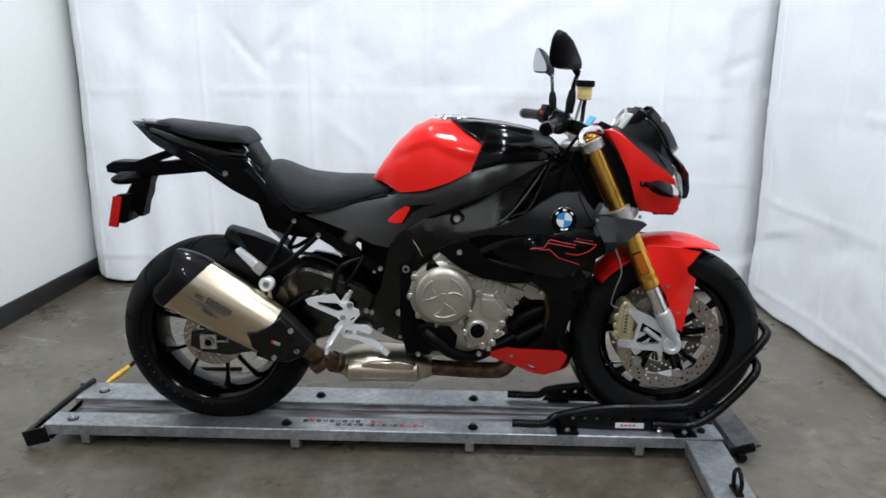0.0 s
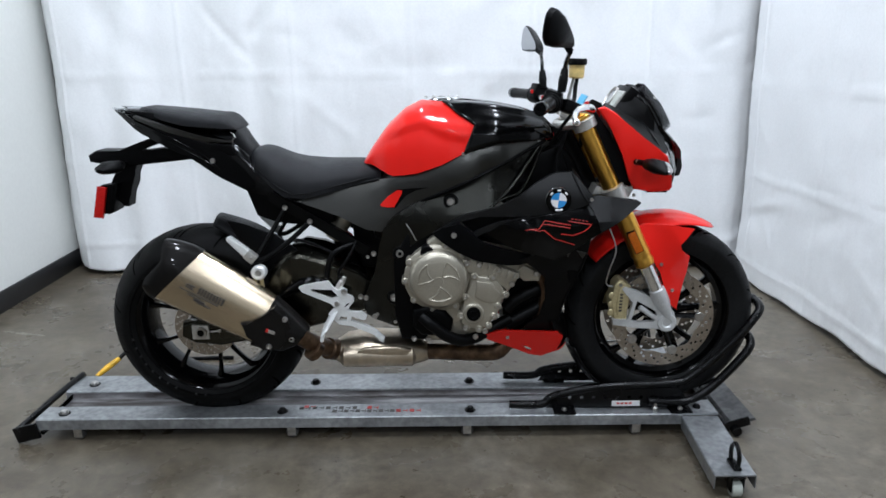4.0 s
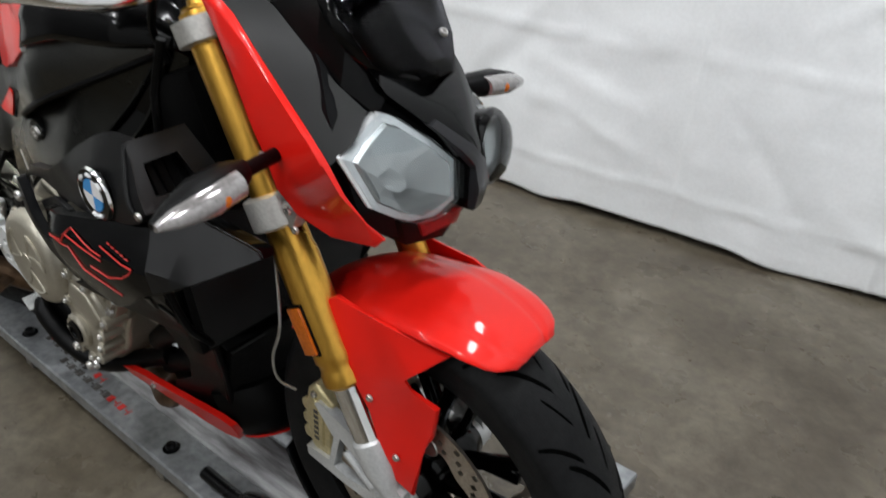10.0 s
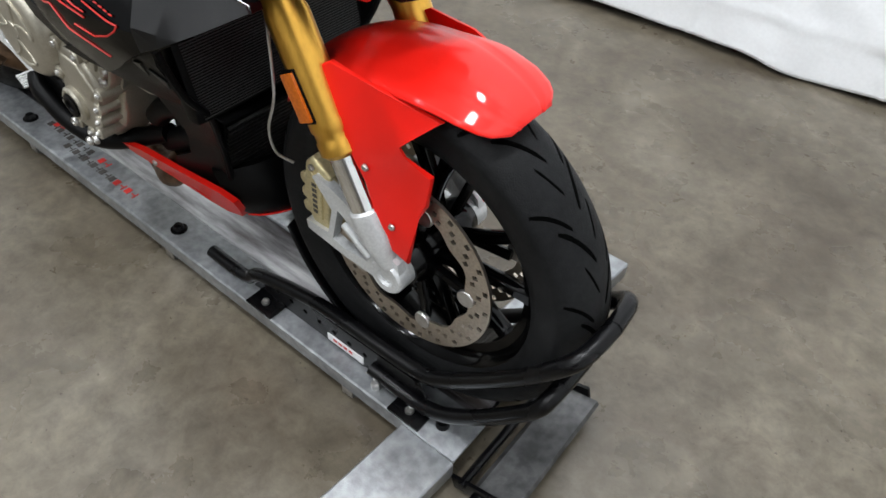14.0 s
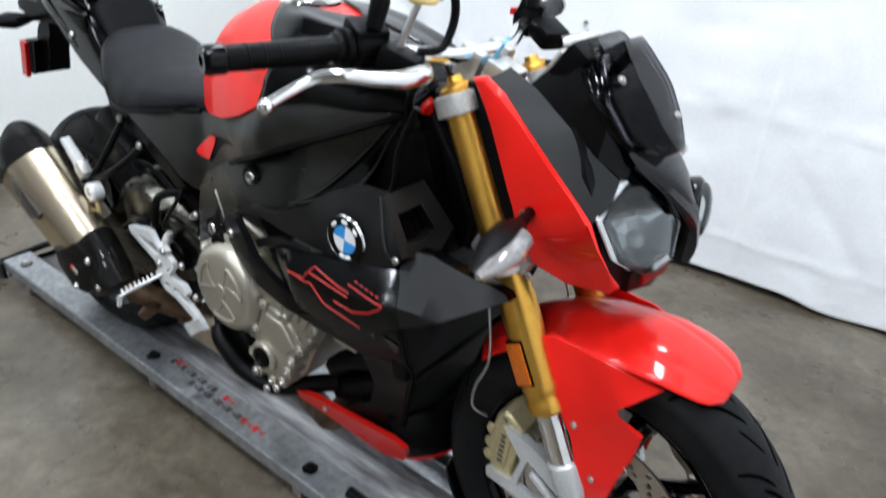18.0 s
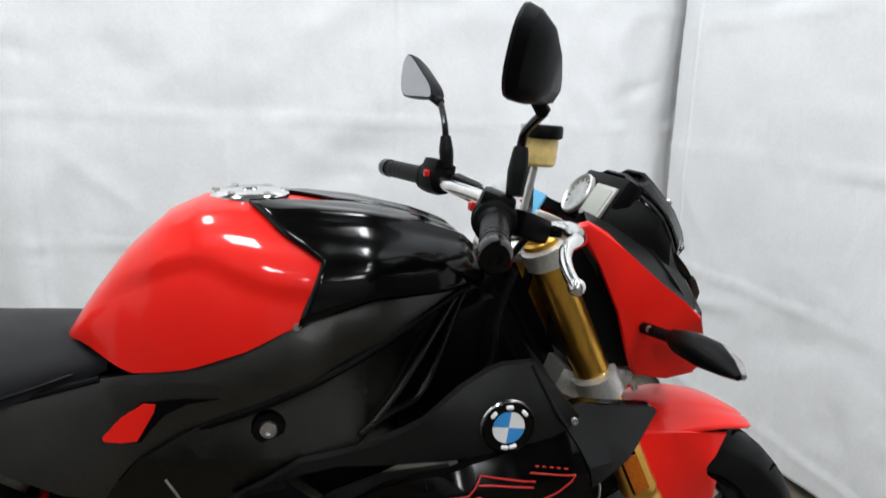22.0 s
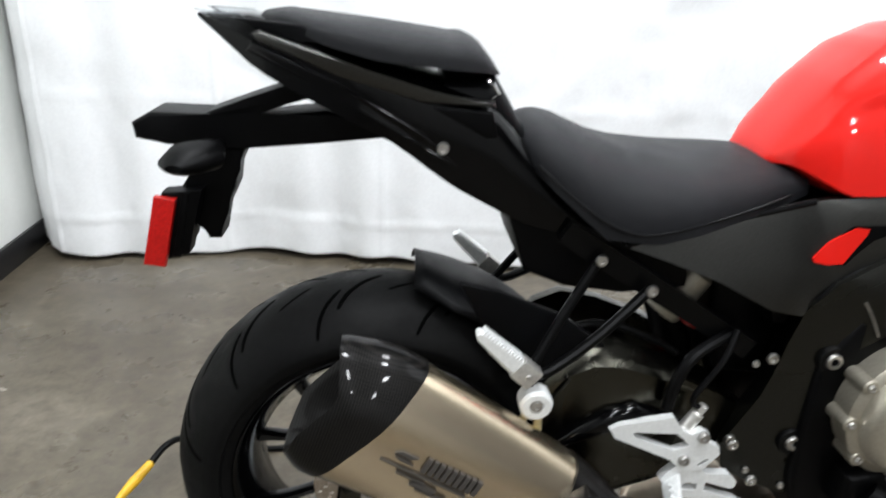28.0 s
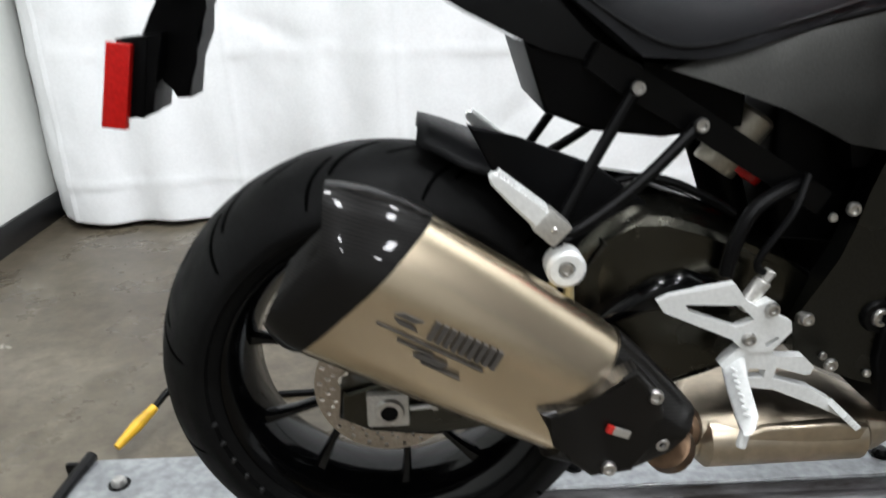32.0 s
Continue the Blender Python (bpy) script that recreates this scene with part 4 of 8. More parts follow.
for s in (-1, 1):
    bm = bmesh.new()
    tube(bm, [(x, s * (w + 0.001), z) for x, z, w in ((0.200, 0.868, 0.098), (0.250, 0.828, 0.128), (0.300, 0.800, 0.143), (0.351, 0.797, 0.148), (0.450, 0.818, 0.131), (0.530, 0.836, 0.104))], 0.0022, 8)
    part("seat_welt", bm, HOSE, seat, "thin black welt along the seat")
bm = bmesh.new()
hull_loft(bm, [-0.148 + 0.294 * k / 36 for k in range(37)], [(-0.148, 1.028), (-0.140, 1.036), (-0.115, 1.040), (0.0, 1.029), (0.082, 1.019), (0.088, 1.018), (0.092, 1.015), (0.096, 1.0185), (0.105, 1.018), (0.120, 1.012), (0.136, 0.994), (0.146, 0.978)],
          [(-0.148, 1.024), (-0.10, 1.018), (-0.067, 1.003), (-0.003, 0.988), (0.129, 0.978), (0.146, 0.974)], [(-0.148, 0.030), (-0.12, 0.060), (-0.05, 0.086), (0.03, 0.102), (0.10, 0.104), (0.132, 0.094), (0.146, 0.076)], 3.2)
part("pillion_seat", bm, SEATM, bike, "black vinyl pillion seat pad", 60)
bm = bmesh.new()
hull_loft(bm, [0.08, 0.10, 0.12, 0.135, 0.144, 0.153, 0.164, 0.175, 0.185, 0.20], [(0.08, 0.972), (0.144, 0.974), (0.153, 0.960), (0.175, 0.925), (0.185, 0.910), (0.20, 0.88)], [(0.08, 0.93), (0.15, 0.90), (0.20, 0.86)], [(0.08, 0.080), (0.15, 0.074), (0.20, 0.065)], 4)
part("seat_hump", bm, MATTE, bike, "black plastic hump between the seats", 45)
# tail
bm = bmesh.new()
hull_loft(bm, [-0.222 + 0.522 * k / 24 for k in range(25)], [(-0.222, 1.030), (-0.16, 1.033), (-0.10, 1.026), (-0.03, 0.992), (0.087, 0.966), (0.14, 0.945), (0.19, 0.89), (0.248, 0.826), (0.30, 0.78)],
          [(-0.222, 1.027), (-0.147, 0.968), (-0.095, 0.943), (0.021, 0.889), (0.093, 0.838), (0.184, 0.792), (0.30, 0.762)], [(-0.222, 0.018), (-0.15, 0.055), (-0.06, 0.082), (0.05, 0.094), (0.2, 0.100), (0.30, 0.095)], 5)
tail = part("tail_fairing", bm, GLOSS, bike, "gloss black tail fairing", 40)
for s in (-1, 1):
    bm = bmesh.new()
    slab(bm, [(-0.150, 1.012), (-0.141, 1.016), (-0.045, 0.986), (0.062, 0.951), (0.140, 0.944), (0.142, 0.937), (0.054, 0.940), (-0.050, 0.970), (-0.142, 1.002)], lambda x, z: 0.098 - 0.22 * max(0.0, -0.02 - x), 0.012, s, 0.005)
    part("tail_trim", bm, GRANITE, tail, "matte grey trim along the tail")
    bm = bmesh.new()
    slab(bm, [(0.066, 0.936), (0.138, 0.932), (0.146, 0.902), (0.132, 0.900)], 0.099, 0.006, s, 0.002)
    part("tail_recess", bm, DARK, tail)
    bm = bmesh.new()
    slab(bm, [(-0.16, 0.992), (-0.06, 0.950), (0.05, 0.893), (0.096, 0.858), (0.10, 0.864), (0.054, 0.905), (-0.05, 0.960), (-0.15, 1.002)], lambda x, z: 0.097 - 0.24 * max(0.0, -0.02 - x), 0.010, s, 0.004)
    part("tail_edge", bm, GLOSS, tail)
    bm = bmesh.new()
    slab(bm, [(0.154, 0.906), (0.172, 0.900), (0.171, 0.893), (0.156, 0.892)], 0.070, 0.006, s, 0.002)
    part("seat_lock_tab", bm, REDLENS, tail, "small red tab below the seats")
    bm = bmesh.new()
    tube(bm, [(0.131, 0.078 * s, 0.968), (0.138, 0.082 * s, 0.964), (0.146, 0.082 * s, 0.952), (0.138, 0.080 * s, 0.946)], 0.0022, 8, smooth=False)
    part("helmet_hook", bm, CHROME, tail, "small bright steel hook")
    bm = bmesh.new()
    slab(bm, [(-0.175, 1.029), (-0.09, 1.024), (-0.05, 1.004), (-0.09, 1.004), (-0.13, 1.010)], lambda x, z: 0.070 + 0.18 * (x + 0.1), 0.008, s, 0.003)
    part("tail_top_trim", bm, MATTE, tail)
    bolt(tail, (0.079, 0.094 * s, 0.886), BOLT_M, None if s < 0 else (180, 0, 0))
    # clear tail lens edge
    bm = bmesh.new()
    slab(bm, [(-0.222, 1.036), (-0.165, 1.034), (-0.12, 0.988), (-0.15, 1.000)], lambda x, z: 0.050 + 0.25 * (x + 0.17), 0.006, s, 0.002)
    part("tail_light", bm, CLEAR, tail, "clear tail light lens along the tail's edge")
# battery box under the seat
bm = bmesh.new()
slab(bm, [(0.167, 0.801), (0.30, 0.775), (0.42, 0.76), (0.42, 0.70), (0.33, 0.69), (0.249, 0.700), (0.194, 0.722)], 0.092, 0.184, -1, 0.006)
part("under_seat_tray", bm, DARK, bike, "black plastic tray under the seat")

bm = bmesh.new()
slab(bm, [(0.47, 0.775), (0.60, 0.775), (0.61, 0.60), (0.60, 0.54), (0.50, 0.55), (0.475, 0.62)], 0.065, 0.13, -1, 0.012)
part("rear_inner_guard", bm, DARK, bike, "black inner guard ahead of the rear wheel")

# number plate carrier
bm = bmesh.new()
slab(bm, [(-0.312, 0.896), (-0.309, 0.876), (-0.270, 0.870), (-0.175, 0.866), (-0.068, 0.876), (0.014, 0.884), (0.030, 0.900), (-0.070, 0.917), (-0.158, 0.906), (-0.217, 0.909), (-0.288, 0.910)], 0.035, 0.07, -1, 0.006)
holder = part("plate_carrier", bm, DARK, bike, "black plastic number plate carrier")
bm = bmesh.new()
slab(bm, [(-0.225, 0.904), (-0.217, 0.911), (-0.164, 0.931), (-0.107, 0.951), (-0.070, 0.950), (-0.079, 0.934), (-0.122, 0.922), (-0.160, 0.908), (-0.200, 0.900)], 0.032, 0.064, -1, 0.005)
part("carrier_strut", bm, DARK, holder, "black diagonal strut up to the tail")
bm = bmesh.new()
slab(bm, [(-0.226, 0.868), (-0.172, 0.866), (-0.186, 0.838), (-0.190, 0.810), (-0.205, 0.780), (-0.214, 0.738), (-0.230, 0.738), (-0.238, 0.760), (-0.252, 0.776), (-0.262, 0.806), (-0.246, 0.832)], 0.026, 0.052, -1, 0.005)
part("plate_bracket", bm, DARK, holder)
bm = bmesh.new()
block(bm, (-0.258, 0.0, 0.765), (0.010, 0.10, 0.092), (0, 12, 0), 0.002)
part("plate_back", bm, DARK, holder, "black plastic plate backing")
for s in (-1, 1):
    if s < 0:
        bm = bmesh.new()
        slab(bm, [(-0.310, 0.712), (-0.282, 0.708), (-0.260, 0.802), (-0.287, 0.806)], 0.058, 0.010, s, 0.002)
        part("rear_reflector", bm, REDLENS, holder, "red rear reflector")
        bm = bmesh.new()
        slab(bm, [(-0.300, 0.716), (-0.252, 0.724), (-0.240, 0.770), (-0.228, 0.813), (-0.280, 0.808)], 0.048, 0.030, s, 0.002)
        part("reflector_plate", bm, DARK, holder, "black plate behind the reflector")
    bm = bmesh.new()
    section_loft(bm, [((-0.204, 0.050 * s, 0.872), (0.004, 0, 0), (0, 0, 0.006), 2), ((-0.208, 0.064 * s, 0.872), (0.018, 0, 0), (0, 0, 0.013), 2), ((-0.218, 0.095 * s, 0.869), (0.034, 0, 0), (0, 0, 0.019), 2.4),
                      ((-0.228, 0.120 * s, 0.866), (0.028, 0, 0), (0, 0, 0.014), 2), ((-0.234, 0.136 * s, 0.864), (0.010, 0, 0), (0, 0, 0.005), 2)], 20)
    part("rear_indicator", bm, DARK, holder, "black rear turn signal pod")
    bm = bmesh.new()
    rod(bm, (-0.200, 0.02 * s, 0.872), (-0.208, 0.062 * s, 0.872), 0.007, 10)
    part("indicator_stem", bm, DARK, holder)
bolt(holder, (-0.212, -0.030, 0.862), BOLT_S)
# rear mudguard hugger over the tyre
bm = bmesh.new()
loops = []
for k in range(21):
    a = radians(82 - 52 * k / 20)
    w = interp([(0, 0.060), (0.2, 0.092), (1, 0.105)], k / 20)
    r0 = 0.338 + 0.008 * max(0, 1 - k / 4)
    loops.append([RC + Vector(((r0 - 0.026 * abs(u) ** 3) * math.cos(a), w * u, (r0 - 0.026 * abs(u) ** 3) * math.sin(a))) for u in (-1 + j / 8 for j in range(17))])
rings(bm, loops, close=False)
hugger = part("rear_hugger", bm, MATTE, bike, "matte black rear wheel hugger", 50)
so = hugger.modifiers.new("thickness", "SOLIDIFY")
so.thickness = 0.003
bm = bmesh.new()
slab(bm, [(0.105, 0.715), (0.16, 0.70), (0.25, 0.665), (0.31, 0.62), (0.33, 0.57), (0.28, 0.56), (0.22, 0.56), (0.15, 0.63)], 0.112, 0.008, -1, 0.003)
part("hugger_side", bm, MATTE, hugger)

# ---- frame, side panels ----
def panel_y(x, z):
    """Half width of the side panels: a narrow waist at the knees, wide over the frame, drawn in at the steering head, folded along its middle."""
    fold = z - interp([(0.31, 0.772), (0.45, 0.800), (0.56, 0.815), (0.68, 0.832), (0.76, 0.852), (0.85, 0.898), (1.06, 0.952)], x)
    wide = interp([(0.31, 0.124), (0.45, 0.121), (0.58, 0.117), (0.66, 0.134), (0.75, 0.170), (0.82, 0.182), (0.92, 0.156), (1.03, 0.096), (1.08, 0.084)], x)
    return wide - 0.42 * max(0.0, fold) + interp([(0.31, 0.26), (0.55, 0.20), (0.68, -0.06), (1.0, -0.10)], x) * max(0.0, -fold) - 0.10 * max(0.0, 0.72 - z)


def spar_y(x, z):
    return interp([(0.50, 0.122), (0.54, 0.130), (0.60, 0.140), (0.66, 0.152), (0.74, 0.170), (0.82, 0.181), (0.88, 0.187), (0.92, 0.172), (1.00, 0.140), (1.06, 0.112)], x) - 0.04 * max(0.0, 0.60 - z) - 0.34 * min(max(0.0, z - 0.735), 0.11)


for s in (-1, 1):
    bm = bmesh.new()
    shell(bm, [(0.605, 0.728), (0.660, 0.762), (0.752, 0.808), (0.908, 0.880), (1.040, 0.940), (1.066, 0.930), (1.056, 0.894), (0.990, 0.846), (0.930, 0.790), (0.883, 0.752), (0.817, 0.738), (0.778, 0.722), (0.725, 0.689), (0.671, 0.654), (0.634, 0.622), (0.624, 0.590), (0.632, 0.516),
               (0.636, 0.426), (0.632, 0.376), (0.590, 0.384), (0.544, 0.400), (0.512, 0.417), (0.503, 0.460), (0.520, 0.500), (0.540, 0.548), (0.549, 0.586), (0.557, 0.632), (0.571, 0.686)], spar_y, 0.03, s, 0.006, 0.03)
    fr = part("frame_spar", bm, SPARM, bike, "satin black cast frame spar", 30)
    if s < 0:
        for x, z, m in ((0.769, 0.774, BOLT_L), (0.619, 0.616, BOLT_L), (0.598, 0.476, BOLT_L), (0.541, 0.612, BOLT_M), (0.522, 0.601, BOLT_S), (0.512, 0.470, BOLT_M), (0.545, 0.418, BOLT_S), (0.600, 0.396, BOLT_S)):
            bolt(fr, (x, -spar_y(x, z) - 0.001, z), m)
        for x, z in ((0.769, 0.774), (0.598, 0.476), (0.619, 0.616)):
            bm = bmesh.new()
            lathe(bm, [(0.013, -0.004), (0.020, -0.004), (0.022, 0.0), (0.022, 0.01)], (x, -spar_y(x, z) - 0.001, z), n=24, cap=False)
            part("bolt_washer", bm, SATIN, fr)
        bm = bmesh.new()
        tube(bm, [(0.640, -spar_y(0.640, 0.700) - 0.0005, 0.705), (0.655, -spar_y(0.655, 0.680) - 0.0005, 0.682), (0.668, -spar_y(0.668, 0.655) + 0.001, 0.657)], 0.0018, 6)
        part("casting_seam", bm, STEEL, fr, "pale casting seam")
    # long side panel under the tank and seat
    bm = bmesh.new()
    shell(bm, [(0.313, 0.772), (0.376, 0.790), (0.464, 0.810), (0.562, 0.831), (0.600, 0.836), (0.676, 0.852), (0.744, 0.876), (0.783, 0.904), (0.800, 0.932), (0.850, 0.937), (0.906, 0.962), (0.970, 0.972), (1.030, 0.974), (1.058, 0.962), (1.046, 0.942), (0.980, 0.910),
               (0.908, 0.876), (0.752, 0.805), (0.660, 0.758), (0.605, 0.724), (0.580, 0.696), (0.567, 0.679), (0.519, 0.689), (0.444, 0.727), (0.372, 0.753)], panel_y, 0.012, s, 0.005, 0.03)
    sp = part("side_panel", bm, GRANITE, bike, "matte granite-grey side panel below the tank", 30)
    bm = bmesh.new()
    shell(bm, [(0.615, 0.802), (0.630, 0.801), (0.628, 0.792), (0.618, 0.774), (0.606, 0.753), (0.586, 0.751), (0.567, 0.755), (0.565, 0.760), (0.586, 0.782)], lambda x, z: panel_y(x, z) + 0.004, 0.008, s, 0.003, 0.03)
    part("red_insert", bm, RED, sp, "small red insert in the panel's recess", 30)
    # dark sheet laid on the panel, painting the shade of its hollow
    bm = bmesh.new()
    shell(bm, [(0.578, 0.750), (0.585, 0.778), (0.612, 0.803), (0.640, 0.806), (0.710, 0.814), (0.668, 0.802), (0.640, 0.786), (0.622, 0.766), (0.610, 0.750)], lambda x, z: panel_y(x, z) + 0.0018, 0.006, s, 0.001, 0.03)
    part("recess_shade", bm, DARK, sp)
    # black tubes that stand for shade in the gaps towards the spar and the seat
    for pts in ([(1.046, 0.940), (0.980, 0.909), (0.908, 0.876), (0.830, 0.841), (0.752, 0.805), (0.700, 0.780), (0.660, 0.758), (0.630, 0.741), (0.605, 0.724), (0.585, 0.700)], [(0.316, 0.775), (0.376, 0.792), (0.464, 0.812), (0.562, 0.833)]):
        bm = bmesh.new()
        tube(bm, [(x, s * (panel_y(x, z) + 0.0005), z - 0.002) for x, z in pts], 0.0048, 8)
        part("panel_gap_shade", bm, DARK, sp, "black tube standing for shade in the side panel's gap")
    # gloss pocket at the foot of the tank cover
    bm = bmesh.new()
    shell(bm, [(0.806, 0.962), (0.802, 0.940), (0.848, 0.940), (0.886, 0.962), (0.910, 0.970), (0.900, 0.985), (0.846, 0.984)], lambda x, z: panel_y(x, z) + 0.002, 0.012, s, 0.003, 0.03)
    part("cover_pocket", bm, GLOSS, sp, "gloss black angular pocket below the tank cover", 30)
    turn = None if s < 0 else (180, 0, 0)
    bolt(sp, (0.805, s * (panel_y(0.805, 0.910) + 0.001), 0.910), BOLT_S, turn)
    bolt(sp, (1.025, s * (panel_y(1.025, 0.941) + 0.001), 0.941), BOLT_S, turn)
    # intake duct on the spar: a dark lens between two bright folds
    low = [(0.884, 0.765), (0.928, 0.783), (0.970, 0.795), (1.002, 0.840), (1.022, 0.888), (1.044, 0.935)]
    high = [(0.884, 0.768), (0.908, 0.780), (0.944, 0.812), (0.992, 0.873), (1.026, 0.922), (1.040, 0.937)]
    bm = bmesh.new()
    shell(bm, low + high[:0:-1], lambda x, z: spar_y(x, z) + 0.004, 0.016, s, 0.002, 0.03)
    duct = part("intake_duct", bm, GLOSS, bike, "gloss black intake duct sunk in the frame spar", 30)
    for pts in (low, high):
        bm = bmesh.new()
        tube(bm, [(x, s * (spar_y(x, z) + 0.006), z) for x, z in pts], [0.002, 0.004, 0.005, 0.005, 0.004, 0.003], 8)
        part("duct_edge", bm, SPARM, duct, "satin raised fold of the duct")

# subframe and pillion peg hanger
for s in (-1, 1):
    bm = bmesh.new()
    y = 0.100 * s
    loops = []
    for x, z, h in ((0.24, 0.785, 0.030), (0.286, 0.755, 0.034), (0.357, 0.713, 0.032), (0.45, 0.655, 0.030), (0.52, 0.612, 0.030)):
        loops.append([Vector((x - 0.5 * h * 0.5, y - 0.011, z - 0.86 * h / 2)), Vector((x + 0.5 * h * 0.5, y - 0.011, z + 0.86 * h / 2)), Vector((x + 0.5 * h * 0.5, y + 0.011, z + 0.86 * h / 2)), Vector((x - 0.5 * h * 0.5, y + 0.011, z - 0.86 * h / 2))])
    rings(bm, loops)
    sub = part("subframe_rail", bm, SATIN, bike, "black cast subframe rail")
    bm = bmesh.new()
    hub = (0.196, 0.158 * s, 0.602)
    tube(bm, [(0.286, 0.118 * s, 0.750), (0.240, 0.135 * s, 0.675), hub], 0.007, 10)
    tube(bm, [(0.357, 0.122 * s, 0.710), (0.290, 0.14 * s, 0.650), (0.225, 0.155 * s, 0.607), hub], 0.0075, 10)
    tube(bm, [hub, (0.207, 0.162 * s, 0.568)], 0.007, 10)
    hg = part("peg_hanger", bm, SATIN, bike, "black cast pillion peg hanger")
    u, v = Vector((0.745, 0, -0.667)), Vector((0.667, 0, 0.745))
    tip = Vector((0.127, 0.176 * s, 0.674))
    bm = bmesh.new()
    rings(bm, [[tip + u * d + v * (w * a) + Vector((0, 0.009 * b, 0)) for a, b in ((-1, -0.7), (-0.7, -1), (0.7, -1), (1, -0.7), (1, 0.7), (0.7, 1), (-0.7, 1), (-1, 0.7))] for d, w in ((-0.003, 0.003), (0.002, 0.007), (0.030, 0.010), (0.062, 0.012), (0.068, 0.012))])
    pg = part("pillion_peg", bm, SILVER, hg, "silver folding pillion footpeg with ribs")
    for k in range(14):
        bm = bmesh.new()
        block(bm, tip + u * (0.002 + 0.0046 * k) + v * (0.0075 + 0.0003 * k), (0.0024, 0.018, 0.006), (0, 41.8, 0), 0.0006)
        part("peg_rib", bm, SILVER, pg)
    bm = bmesh.new()
    block(bm, tip + u * 0.083, (0.032, 0.022, 0.030), (0, 41.8, 0), 0.003)
    knuckle = part("peg_block", bm, ALU, pg, "square silver knuckle of the footpeg")
    bm = bmesh.new()
    rod(bm, tip + u * 0.086 + Vector((0, s * 0.009, 0)), tip + u * 0.086 + Vector((0, s * 0.0125, 0)), 0.004, 12)
    part("peg_pin", bm, STEEL, knuckle)
    if s < 0:
        bm = bmesh.new()
        lathe(bm, [(0.022, 0.02), (0.022, -0.002), (0.018, -0.006), (0.010, -0.006), (0.008, -0.002), (0.0, -0.002)], (0.207, -0.176, 0.569), n=28, cap=False)
        part("hanger_bush", bm, SILVER, hg, "silver exhaust mounting bush")
        bolt(hg, (0.207, -0.177, 0.569), BOLT_M)
        bm = bmesh.new()
        tube(bm, [(0.200, -0.168, 0.556), (0.180, -0.168, 0.515), (0.168, -0.168, 0.492)], 0.006, 8, smooth=False)
        tube(bm, [(0.212, -0.168, 0.556), (0.215, -0.168, 0.51), (0.213, -0.168, 0.475)], 0.006, 8, smooth=False)
        tube(bm, [(0.165, -0.168, 0.495), (0.214, -0.168, 0.474)], 0.005, 8)
        part("muffler_hanger", bm, BRASS, hg, "pale metal muffler hanger strap")
        for x, y2, z in ((0.286, 0.124, 0.752), (0.357, 0.128, 0.711)):
            bolt(hg, (x, -y2, z), BOLT_M)

